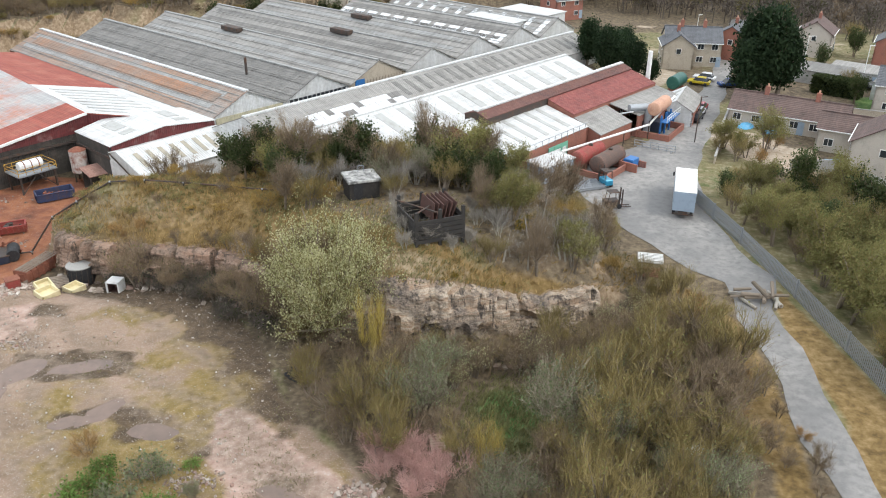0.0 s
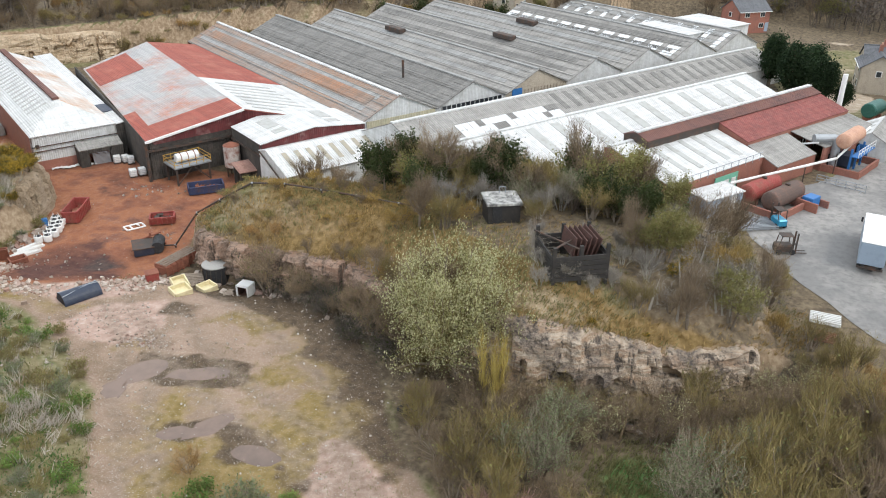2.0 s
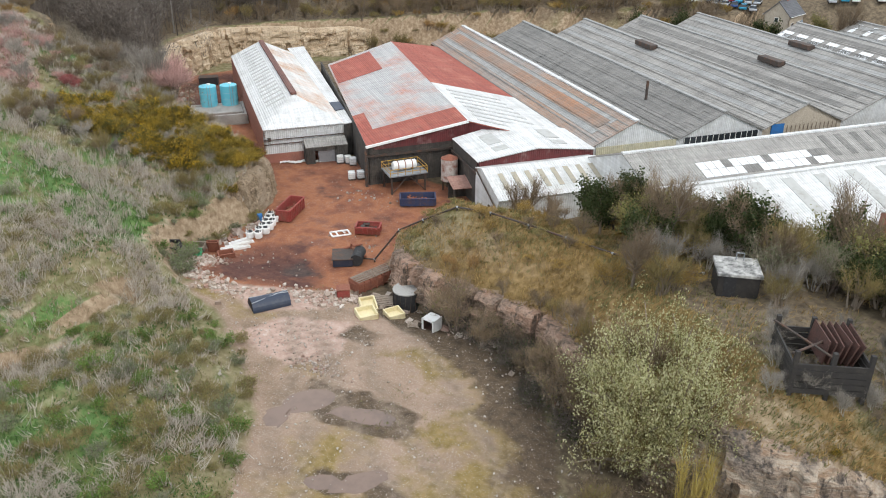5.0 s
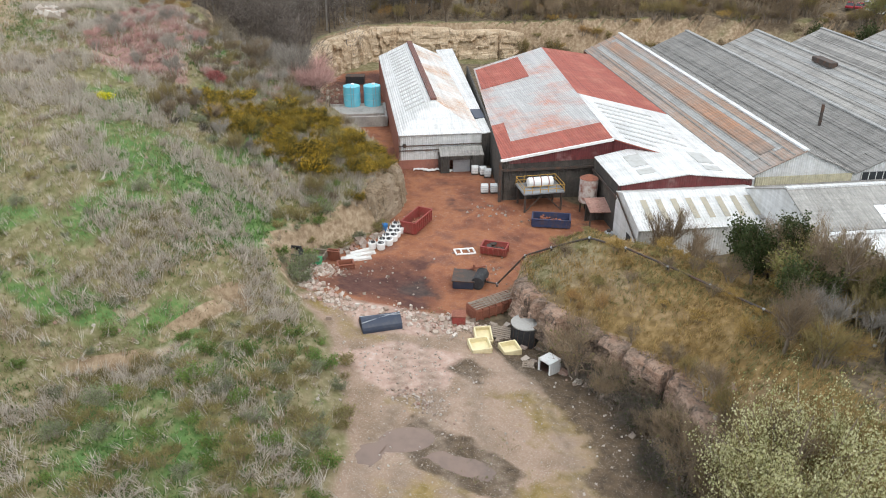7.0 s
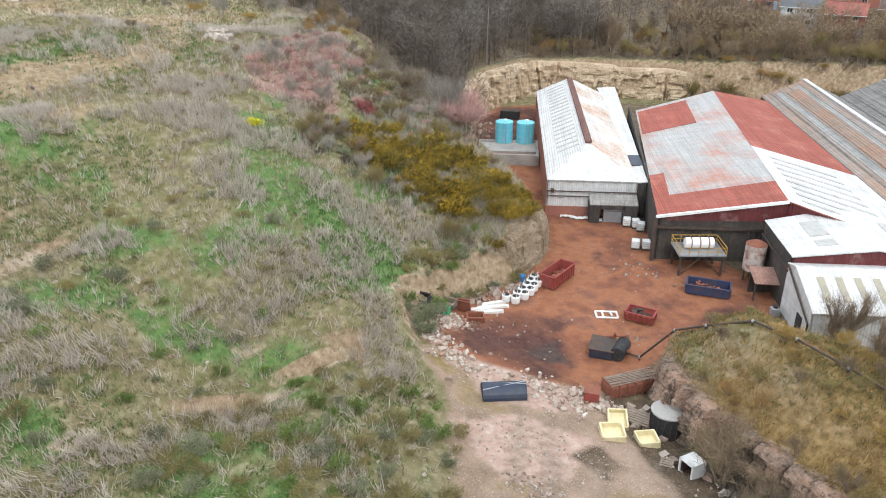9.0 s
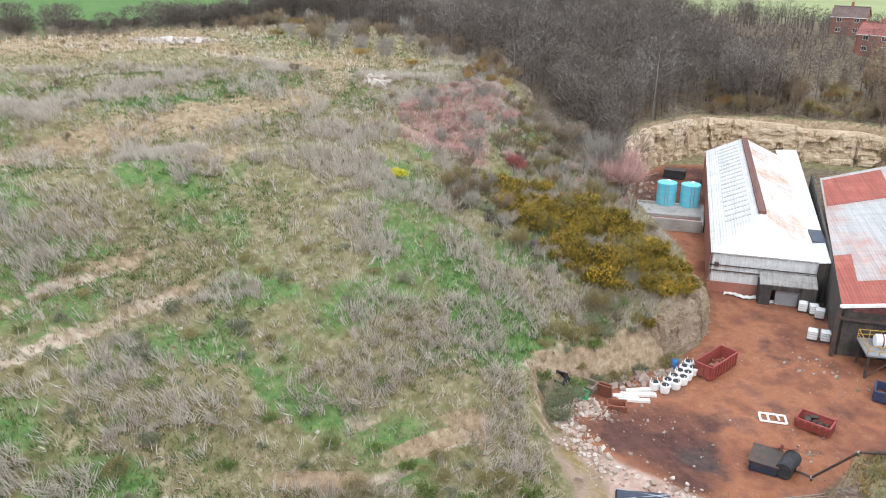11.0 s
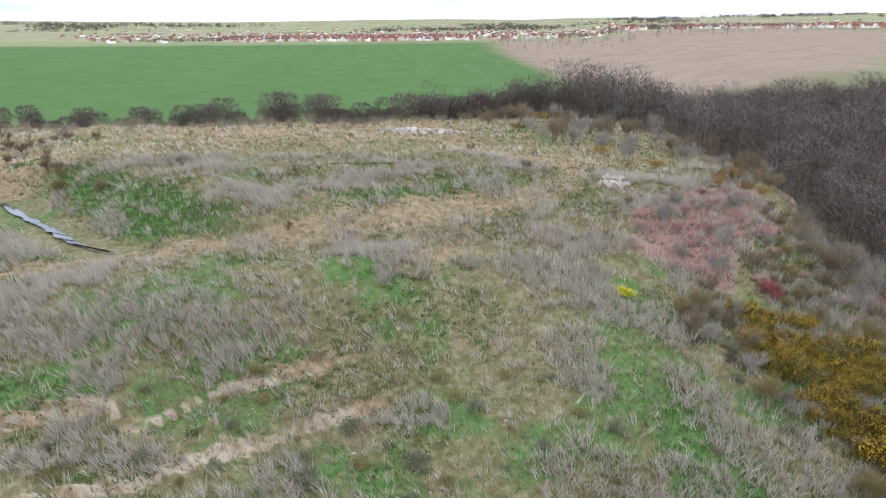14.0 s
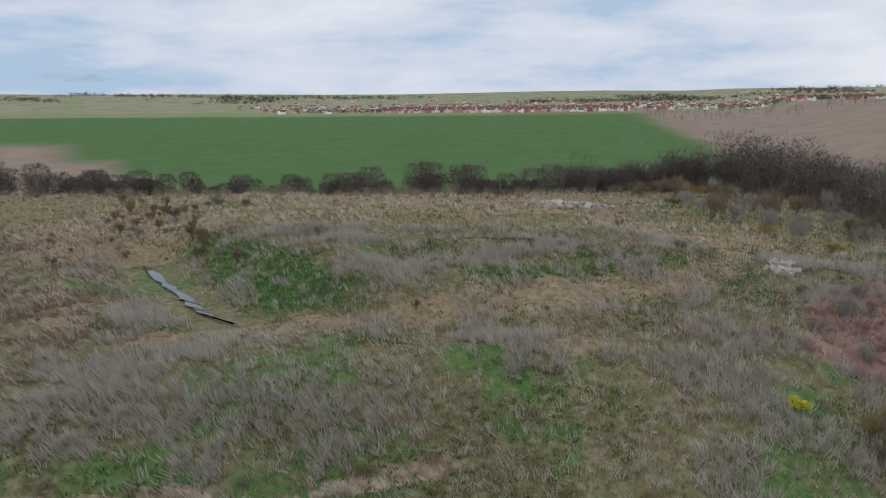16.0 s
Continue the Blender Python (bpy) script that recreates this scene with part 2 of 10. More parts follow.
M["red_tile"] = material("red_roof_tiles", (0.30, 0.10, 0.08), 0.85, 0, (0.22, 0.085, 0.07), 0.7, (0.36, 0.15, 0.12), 7, 0.5, 0.2, 12, 0.3, "Y")
M["slate"] = material("grey_slate", (0.11, 0.115, 0.125), 0.7, 0, (0.085, 0.09, 0.095), 0.7, (0.15, 0.15, 0.16), 7, 0.5, 0.2, 12, 0.3, "Y")
M["stone_wall"] = material("pale_stone_wall", (0.44, 0.38, 0.30), 0.95, 0, (0.33, 0.28, 0.22), 0.8, (0.52, 0.46, 0.37), 6, 0.5, 0.4, 10)
M["asphalt"] = material("worn_asphalt", (0.21, 0.203, 0.195), 0.95, 0, (0.33, 0.312, 0.29), 0.13, (0.16, 0.155, 0.15), 1.4, 0.55, 0.15, 30)
M["peach_tank"] = material("faded_peach_tank", (0.52, 0.29, 0.19), 0.7, 0, (0.40, 0.2, 0.14), 0.9, (0.58, 0.37, 0.27), 5, 0.5, 0.06, 12)
M["brown_tank"] = material("brown_rusted_tank", (0.12, 0.08, 0.065), 0.85, 0, (0.19, 0.1, 0.07), 0.7, (0.09, 0.065, 0.055), 5, 0.5, 0.1, 12)
M["rubble"] = material("pale_rubble", (0.36, 0.30, 0.26), 0.95, 0, (0.30, 0.18, 0.14), 0.8, (0.5, 0.45, 0.4), 6, 0.5, 0.4, 12, random=0.25)
M["water"] = material("still_brown_water", (0.20, 0.14, 0.11), 0.16, 0, (0.15, 0.11, 0.088), 0.3, None, 1, 0.5, 0.01, 3)
M["water"].node_tree.nodes["Principled BSDF"].inputs["Specular IOR Level"].default_value = 0.3
M["ditch_water"] = material("clear_ditch_water", (0.06, 0.07, 0.075), 0.02, 0, (0.08, 0.085, 0.08), 0.3, None, 1, 0.5, 0.008, 3)
M["blue_grey"] = material("blue_grey_panel", (0.30, 0.37, 0.45), 0.5, 0, (0.24, 0.30, 0.37), 0.8, None, 1, 0.4, 0.03)
M["rust_dark"] = material("dark_rust", (0.075, 0.034, 0.026), 0.9, 0, (0.045, 0.026, 0.022), 1.5, (0.12, 0.055, 0.04), 7, 0.5, 0.25, 14)
M["black_timber"] = material("tarred_black_timber", (0.03, 0.027, 0.025), 0.85, 0, (0.05, 0.043, 0.037), 1.2, (0.03, 0.026, 0.023), 6, 0.5, 0.2, 12)


def rock_material(name, pale, warm, dark, crack=0.41):
    """Bedded rock: colour beds, upright cracks and dark stains."""
    m = bpy.data.materials.new(name)
    m.use_nodes = True
    n, l = m.node_tree.nodes, m.node_tree.links
    b = n["Principled BSDF"]
    b.inputs["Roughness"].default_value = 0.95
    co = n.new("ShaderNodeTexCoord")

    def tex(scale, stretch, detail=6.0):
        mp, t = n.new("ShaderNodeMapping"), n.new("ShaderNodeTexNoise")
        mp.inputs["Scale"].default_value = stretch
        t.inputs["Scale"].default_value, t.inputs["Detail"].default_value, t.inputs["Roughness"].default_value = scale, detail, 0.65
        l.new(co.outputs["Object"], mp.inputs["Vector"])
        l.new(mp.outputs[0], t.inputs["Vector"])
        return t.outputs["Fac"]

    def ramp(fac, *stops):
        r = n.new("ShaderNodeValToRGB")
        e = r.color_ramp.elements
        while len(e) < len(stops):
            e.new(0.5)
        for i, (q, c) in enumerate(stops):
            e[i].position, e[i].color = q, (*c, 1)
        l.new(fac, r.inputs["Fac"])
        return r.outputs["Color"]

    def mix(fac, x, y, mode="MIX"):
        k = n.new("ShaderNodeMix")
        k.data_type, k.blend_type = "RGBA", mode
        l.new(fac, k.inputs["Factor"])
        l.new(x, k.inputs[6])
        l.new(y, k.inputs[7])
        return k.outputs[2]

    beds, cracks, blot, grain = tex(0.5, (0.35, 0.35, 4.0)), tex(0.9, (1.6, 1.6, 0.25)), tex(0.28, (1, 1, 1)), tex(3.5, (1, 1, 1.6))
    col = ramp(beds, (0.32, warm), (0.45, pale), (0.58, tuple(0.8 * v for v in warm)), (0.68, pale))
    col = mix(ramp(blot, (0.44, (0, 0, 0)), (0.58, (1, 1, 1))), col, ramp(grain, (0.35, dark), (0.7, tuple(2.2 * v for v in dark))))
    col = mix(ramp(cracks, (crack, (1, 1, 1)), (crack + 0.06, (0, 0, 0))), col, ramp(grain, (0.3, tuple(0.6 * v for v in dark)), (0.7, dark)))
    col = mix(ramp(grain, (0.4, (0, 0, 0)), (0.9, (0.8, 0.8, 0.8))), col, ramp(grain, (0.4, warm), (0.8, pale)))
    l.new(col, b.inputs["Base Color"])
    bp = n.new("ShaderNodeBump")
    bp.inputs["Strength"].default_value, bp.inputs["Distance"].default_value = 1.0, 0.4
    ad = n.new("ShaderNodeMath")
    l.new(cracks, ad.inputs[0])
    l.new(grain, ad.inputs[1])
    l.new(ad.outputs[0], bp.inputs["Height"])
    l.new(bp.outputs[0], b.inputs["Normal"])
    return m


M["limestone"] = rock_material("cliff_limestone", (0.72, 0.59, 0.43), (0.60, 0.44, 0.28), (0.36, 0.27, 0.18), 0.33)
M["grey_rock"] = rock_material("grey_weathered_rock", (0.62, 0.53, 0.42), (0.50, 0.32, 0.20), (0.105, 0.09, 0.078))
M["brown_rock"] = rock_material("brown_weathered_rock", (0.47, 0.33, 0.25), (0.38, 0.225, 0.15), (0.13, 0.098, 0.075))
M["buff_earth"] = rock_material("buff_earth_bank", (0.42, 0.33, 0.235), (0.36, 0.265, 0.17), (0.19, 0.14, 0.088), 0.35)
M["maroon_roof"] = material("maroon_weathered_sheet", (0.23, 0.06, 0.05), 0.8, 0, (0.17, 0.05, 0.045), 0.4, (0.30, 0.11, 0.09), 2.0, 0.5, 0.1, 6, 0.33, "X")
M["bark"] = island_material("grey_brown_bark", [(0.150, 0.120, 0.090), (0.255, 0.210, 0.165)], 0.9)
M["bark_pale"] = island_material("pale_bark", [(0.286, 0.260, 0.221), (0.429, 0.403, 0.351)], 0.9)
M["twig_olive"] = island_material("olive_twigs", [(0.215, 0.17, 0.068), (0.30, 0.235, 0.098), (0.16, 0.12, 0.058)], 0.9)
M["twig_brown"] = island_material("brown_twigs", [(0.18, 0.13, 0.083), (0.265, 0.198, 0.128), (0.14, 0.105, 0.075)], 0.9)
M["twig_grey"] = island_material("grey_twigs", [(0.25, 0.225, 0.195), (0.33, 0.3, 0.26), (0.19, 0.165, 0.135)], 0.9)
M["twig_orange"] = island_material("orange_brown_twigs", [(0.3, 0.185, 0.075), (0.38, 0.24, 0.1), (0.21, 0.13, 0.06)], 0.9)
M["twig_red"] = island_material("dark_red_twigs", [(0.42, 0.25, 0.22), (0.5, 0.32, 0.285), (0.3, 0.175, 0.15)], 0.9)
M["twig_ochre"] = island_material("ochre_twigs", [(0.27, 0.18, 0.055), (0.35, 0.24, 0.08), (0.19, 0.125, 0.045)], 0.9)
M["twig_crimson"] = island_material("crimson_twigs", [(0.33, 0.1, 0.095), (0.4, 0.15, 0.14), (0.24, 0.07, 0.07)], 0.9)
M["leaf_moss"] = island_material("brown_green_weeds", [(0.2, 0.2, 0.075), (0.28, 0.26, 0.11), (0.14, 0.145, 0.052)], 0.8, 0.3)
M["twig_dark"] = island_material("dark_winter_twigs", [(0.085, 0.068, 0.058), (0.14, 0.116, 0.10), (0.062, 0.051, 0.045)], 0.9)
M["twig_wood"] = island_material("wood_twigs", [(0.122, 0.1, 0.084), (0.2, 0.168, 0.142), (0.076, 0.062, 0.053)], 0.9)
M["twig_pale_wood"] = island_material("pale_wood_twigs", [(0.22, 0.2, 0.18), (0.31, 0.285, 0.26), (0.155, 0.14, 0.125)], 0.9)
M["twig_scrub"] = island_material("grey_scrub_twigs", [(0.225, 0.185, 0.135), (0.32, 0.275, 0.21), (0.165, 0.135, 0.09)], 0.9)
M["leaf_cream"] = island_material("cream_willow_catkins", [(0.46, 0.44, 0.21), (0.62, 0.6, 0.37), (0.3, 0.31, 0.115)], 0.8, 0.4)
M["leaf_green"] = island_material("fresh_green_leaves", [(0.12, 0.21, 0.05), (0.19, 0.28, 0.075), (0.085, 0.15, 0.04)], 0.7, 0.4)
M["leaf_ivy"] = island_material("dark_ivy_leaves", [(0.046, 0.066, 0.022), (0.081, 0.101, 0.035), (0.031, 0.046, 0.018)], 0.6, 0.4)
M["leaf_conifer"] = island_material("conifer_needles", [(0.022, 0.041, 0.019), (0.038, 0.062, 0.026), (0.014, 0.029, 0.014)], 0.8, 0.4)
M["leaf_olive"] = island_material("olive_scrub_leaves", [(0.18, 0.18, 0.065), (0.25, 0.235, 0.09), (0.13, 0.13, 0.05)], 0.8, 0.4)
M["leaf_greygreen"] = island_material("grey_green_leaves", [(0.185, 0.22, 0.115), (0.255, 0.28, 0.155), (0.135, 0.16, 0.08)], 0.8, 0.4)
M["gorse_green"] = island_material("gorse_spines", [(0.085, 0.08, 0.024), (0.135, 0.115, 0.036), (0.055, 0.058, 0.018)], 0.8)
M["gorse_flower"] = island_material("gorse_flowers", [(0.52, 0.325, 0.025), (0.38, 0.23, 0.02), (0.62, 0.4, 0.03)], 0.7)
M["flower_yellow"] = island_material("bright_yellow_flowers", [(0.720, 0.620, 0.020), (0.600, 0.550, 0.020)], 0.7)
M["twig_wand"] = island_material("yellow_willow_wands", [(0.34, 0.26, 0.07), (0.42, 0.33, 0.10), (0.27, 0.19, 0.06)], 0.8)
M["grass_dry"] = island_material("dry_grass", [(0.42, 0.335, 0.215), (0.53, 0.435, 0.3), (0.3, 0.23, 0.14)], 0.9, 0.25)
M["grass_grey"] = island_material("bleached_grey_grass", [(0.64, 0.57, 0.48), (0.8, 0.725, 0.63), (0.43, 0.365, 0.295)], 0.9, 0.25)
M["grass_ridge"] = island_material("ridge_grass", [(0.27, 0.18, 0.07), (0.36, 0.25, 0.11), (0.17, 0.125, 0.045)], 0.9)
M["grass_brown"] = island_material("brown_dead_stalks", [(0.29, 0.21, 0.155), (0.39, 0.295, 0.225), (0.185, 0.13, 0.092)], 0.9, 0.25)
M["grass_green"] = island_material("fresh_grass", [(0.085, 0.16, 0.046), (0.125, 0.215, 0.066), (0.06, 0.118, 0.036)], 0.8, 0.25)
M["grass_olive"] = island_material("olive_grass", [(0.2, 0.198, 0.085), (0.28, 0.265, 0.125), (0.135, 0.138, 0.058)], 0.9, 0.25)


# ---------------------------------------------------------------- mesh helpers
def part(name, bm, mat, parent=None, label=""):
    me = bpy.data.meshes.new(name)
    bm.to_mesh(me)
    bm.free()
    me.materials.append(mat)
    ob = new(name, me)
    if parent:
        ob.parent = parent
    if label:
        tagged(ob, label)
    return ob


def raw(name, verts, faces, mat, parent=None, label=""):
    me = bpy.data.meshes.new(name)
    me.from_pydata([tuple(v) for v in verts], [], [tuple(f) for f in faces])
    me.materials.append(mat)
    ob = new(name, me)
    if parent:
        ob.parent = parent
    if label:
        tagged(ob, label)
    return ob


def thing(name, label, category, x=0, y=0, z=0, rz=0, group="", kind=""):
    e = new(name)
    e.matrix_basis = pose(x, y, z, 0, 0, rz)
    return tagged(e, label, category, group, kind)


def box(bm, x, y, z, sx, sy, sz, rx=0, ry=0, rz=0):
    """A box centred at x, y with its foot at z."""
    m = pose(x, y, z + sz / 2, rx, ry, rz) @ Matrix.Diagonal((sx, sy, sz, 1))
    bmesh.ops.create_cube(bm, size=1, matrix=m)
    return bm


def boxes(*rows):
    bm = bmesh.new()
    for r in rows:
        box(bm, *r)
    return bm


def rod(bm, a, b, r, seg=8, r2=None):
    a, b = Vector(a), Vector(b)
    d = b - a
    m = Matrix.Translation((a + b) / 2) @ d.to_track_quat("Z", "Y").to_matrix().to_4x4()
    bmesh.ops.create_cone(bm, cap_ends=True, segments=seg, radius1=r, radius2=r if r2 is None else r2, depth=d.length, matrix=m)
    return bm


def quad_prism(bm, pts, thick):
    """A sheet through four corners, with its thickness below it."""
    p = [Vector(q) for q in pts]
    n = (p[1] - p[0]).cross(p[-1] - p[0]).normalized()
    if n.z < 0:
        n = -n
    top = [bm.verts.new(q) for q in p]
    low = [bm.verts.new(q - n * thick) for q in p]
    bm.faces.new(top)
    bm.faces.new(low[::-1])
    k = len(p)
    for i in range(k):
        bm.faces.new((top[i], low[i], low[(i + 1) % k], top[(i + 1) % k]))
    return bm


def bevelled(bm, w=0.03):
    bmesh.ops.bevel(bm, geom=bm.edges[:], offset=w, segments=1, affect="EDGES")
    return bm


# ---------------------------------------------------------------- lie of the land
def smooth(a, b, x):
    t = np.clip((x - a) / (b - a), 0, 1)
    return t * t * (3 - 2 * t)


def line_distance(x, y, pts):
    """Distance to a broken line, positive on its left side."""
    best, sign = np.full(np.shape(x), 1e9), np.ones(np.shape(x))
    for (ax, ay), (bx, by) in zip(pts[:-1], pts[1:]):
        dx, dy = bx - ax, by - ay
        s = np.clip(((x - ax) * dx + (y - ay) * dy) / (dx * dx + dy * dy), 0, 1)
        d = np.hypot(x - ax - s * dx, y - ay - s * dy)
        cr = dx * (y - ay) - dy * (x - ax)
        near = d < best
        best, sign = np.where(near, d, best), np.where(near, np.where(cr >= 0, 1.0, -1.0), sign)
    return best * sign


def inside(x, y, pts):
    r = np.zeros(np.shape(x), bool)
    for (ax, ay), (bx, by) in zip(pts, pts[1:] + pts[:1]):
        cross = ((ay > y) != (by > y)) & (x < (bx - ax) * (y - ay) / (by - ay + 1e-12) + ax)
        r ^= cross
    return r


def poly_mask(x, y, pts, soft):
    d = np.abs(line_distance(x, y, pts + pts[:1]))
    return smooth(-soft, soft, np.where(inside(x, y, pts), d, -d))


def value_noise(x, y, size, seed=0):
    x, y = np.asarray(x, float) / size + 137.1 * seed, np.asarray(y, float) / size - 71.7 * seed
    ix, iy = np.floor(x), np.floor(y)
    fx, fy = x - ix, y - iy
    fx, fy = fx * fx * (3 - 2 * fx), fy * fy * (3 - 2 * fy)

    def h(a, b):
        v = np.sin(a * 127.1 + b * 311.7 + seed * 17.3) * 43758.5453
        return v - np.floor(v)
    return (h(ix, iy) * (1 - fx) + h(ix + 1, iy) * fx) * (1 - fy) + (h(ix, iy + 1) * (1 - fx) + h(ix + 1, iy + 1) * fx) * fy - 0.5


# foot of the tip and of the quarry wall, from the near end round the yard and behind the works
HILL_FOOT = [(-24, -60), (-26, 20), (-30, 42), (-36, 52), (-43, 57.5), (-51, 62), (-59, 65), (-65.5, 68), (-67, 75), (-67.5, 84), (-71, 92),
             (-78, 97), (-88, 103), (-104, 108), (-117, 114), (-128, 130), (-131, 143), (-119, 158), (-104, 172), (-88, 192), (-66, 207), (-30, 222), (40, 240), (400, 300)]
# southern foot and northern foot of the rock ridge between quarry and works
RIDGE_SOUTH = [(-46, 90), (-45.5, 82), (-42, 78), (-38, 75.6), (-30, 73.6), (-23, 72), (-18, 67.5), (-12, 62.5), (-4, 59.6), (-1, 60), (4, 62), (9, 63.6), (12.5, 65), (17, 67.4), (21, 71.5), (22, 80)]
# eroded banks across the tip, each with its drop
SCAR_BANKS = [([(-69, 14), (-70.8, 18.4), (-71.8, 21.8), (-73.8, 25.2), (-75.8, 28.9), (-78.1, 33), (-80.7, 36.2), (-82.1, 38.6)], 0.9),
              ([(-79, 11), (-80.3, 16.1), (-81, 20), (-78.4, 21.9), (-79.8, 23.6), (-81.8, 25.9), (-84, 28.3), (-85.2, 31.5), (-86.5, 35.1)], 0.8),
              ([(-58.6, 46.3), (-58.9, 49.5), (-59.2, 53.2), (-59.8, 57)], 1.3)]
MOUND_FOOT = [(-121, 14), (-114, 30), (-119, 45), (-125, 60), (-132, 67), (-146, 66), (-165, 55), (-180, 35), (-175, 0), (-158, -12), (-142, -2), (-130, 7)]
RIDGE_NORTH = [(24, 72), (18, 80), (12, 87), (2, 92), (-14, 94), (-30, 93), (-40, 92), (-46, 90)]


DITCH = [(-110.6, 12.4), (-113.8, 8.6), (-120.1, 3.9), (-130.7, -3.7), (-143, -12)]
# contours of the tip, each with its height, from the quarry floor up to the edge of the plateau
CONTOURS = [
    (3.8, [(-38, -60), (-46, 10), (-53, 35), (-59.5, 43.5), (-62, 49.5), (-60, 56), (-61.5, 61), (-67, 64.5), (-73, 72), (-76, 80), (-74, 86), (-76, 92), (-84, 96), (-96, 101), (-110, 106), (-124, 112)]),
    (8.0, [(-56, -60), (-63, 6), (-68.5, 26), (-72, 34), (-77, 40), (-79, 45), (-74, 50), (-71, 54), (-73, 60), (-79, 66), (-84, 75), (-87, 82), (-87, 89), (-96, 95.5), (-110, 101), (-126, 108)]),
    (10.6, [(-70, -60), (-77, 6), (-82.5, 25), (-85.5, 34), (-88.5, 42), (-89, 50), (-84, 57), (-85, 63), (-89, 69), (-94, 76), (-96.5, 82), (-99, 88), (-108, 95), (-118, 99), (-130, 105)]),
    (15.4, [(-84, -60), (-88.5, 5), (-92.5, 20), (-98, 33), (-102.5, 41), (-104, 52), (-103, 62), (-106, 70), (-110, 78), (-114, 88), (-122, 94), (-140, 101), (-160, 105)])]


def tip_height(x, y, base, d):
    """Height of the tip by its contours; base is its height along the foot, d the distance from the foot."""
    z, low, before = base, base, np.maximum(d, 0)
    for height, line in CONTOURS:
        s = line_distance(x, y, line)
        share = np.clip(before / np.maximum(before - s, 1e-6), 0, 1)
        z = np.where(before > 0, low + (height - low) * share, z)
        low, before = height, s
    return np.where(before > 0, 15.4 + 2.4 * smooth(0, 75, before), z)


def land(x, y):
    """Height of the ground, without the fine roughness."""
    x, y = np.asarray(x, float), np.asarray(y, float)
    yard = np.where(x < -40, -2.0, -2.0 + 4.0 * smooth(-40, -8, x))
    z = yard * smooth(67, 77, y)
    z = z + (2.0 - z) * smooth(15, 23, x)
    # quarry wall and tip
    d = line_distance(x, y, HILL_FOOT)
    rock = smooth(62.5, 66.5, y)
    brow = (2.4 + 2.8 * np.exp(-((x + 70) ** 2 + (y - 88) ** 2) / 60)) * smooth(0.0, 1.5, d) * rock
    tip = tip_height(x, y, z + brow + 0.4 * smooth(0, 3, d), d)
    back = smooth(103, 119, y + 0.10 * (x + 120))
    rim = z + 7.4 * smooth(0, 1.6, d) + 1.2 * smooth(3, 14, d) + 6.5 * smooth(14, 90, d)
    z = np.where(d > 0, tip * (1 - back) + rim * back, z)
    # terrace scars of the tip
    for line, drop in SCAR_BANKS:
        sc = line_distance(x, y, line)
        z = z - np.where(d > 6, drop * (smooth(0.5, -0.5, sc) - smooth(0, -8, sc)) * (np.abs(sc) < 9), 0)
    # mound beside the ditch
    z = z + 2.3 * poly_mask(x, y, MOUND_FOOT, 7.0)
    ditch = np.abs(line_distance(x, y, DITCH))
    z = z * smooth(2.0, 9, ditch) + 15.0 * (1 - smooth(2.0, 9, ditch))
    # beyond the tip the land falls to the fields
    far = smooth(205, 300, -x) * (1 - smooth(100, 190, y + 0.25 * x))
    z = z * (1 - far) + far * 0.0
    z = z + 18 * np.exp(-(((x + 320) / 60) ** 2 + ((y + 172) / 62) ** 2))
    r_far = np.hypot(x, y)
    z = z + 24 * smooth(320, 1350, r_far) + 7 * smooth(1350, 2400, r_far) + smooth(2400, 4300, r_far) * (52 + 45 * value_noise(x, y, 1300, 12) + 6 * smooth(-200, -1500, y))
    # ridge
    ds, dn = line_distance(x, y, RIDGE_SOUTH), line_distance(x, y, RIDGE_NORTH)
    crest = 7.2 + 1.7 * np.exp(-((x + 5) ** 2 + (y - 67) ** 2) / 90) - z
    on = (ds > 0) & (dn > 0) & (x > -50) & (x < 30)
    east = 1 - smooth(13, 21, x)
    west = 1 - smooth(-18, -10, x)
    fall = smooth(-3, 10, x)
    prof = west * (0.50 * smooth(0, 1.1, ds) + 0.50 * smooth(0.8, 7.5, ds)) + (1 - west) * ((0.85 - 0.38 * fall) * smooth(0, 1.1, ds) + (0.15 + 0.38 * fall) * smooth(1, 7, ds))
    z = np.where(on, z + crest * prof * smooth(0, 9, dn) * east, z)
    return z


# shallow hollows of the quarry floor that hold rain: centre, half-axes, turn
PUDDLES = [(-35.9, 56.6, 2.5, 1.6, 40), (-31.0, 57.0, 2.0, 0.9, 20), (-26.8, 51.0, 1.5, 0.9, 60), (-22.4, 48.6, 2.5, 1.0, -10), (-29.2, 49.6, 1.3, 0.8, 30), (-11.0, 42.0, 2.4, 0.7, -20), (-37.2, 52.6, 1.5, 0.8, 70)]


def ground_z(x, y):
    z = land(x, y)
    x, y = np.asarray(x, float), np.asarray(y, float)
    d = line_distance(x, y, HILL_FOOT)
    wild = smooth(0, 10, d) * smooth(3, 9, np.abs(line_distance(x, y, DITCH)))
    z = z + wild * (1.3 * value_noise(x, y, 11, 1) + 0.9 * value_noise(x, y, 4.5, 2) + 0.5 * value_noise(x, y, 2.6, 13)) + 0.10 * value_noise(x, y, 5, 3)
    for cx, cy, rx, ry, rot in PUDDLES:
        c, s_ = math.cos(math.radians(rot)), math.sin(math.radians(rot))
        u, v = ((x - cx) * c + (y - cy) * s_) / rx, ((y - cy) * c - (x - cx) * s_) / ry
        z = z - 0.16 * np.exp(-(u * u + v * v))
    return z + 0.12 * wild * value_noise(x, y, 1.7, 4)


def gz(x, y):
    return float(ground_z(np.array([x]), np.array([y]))[0])


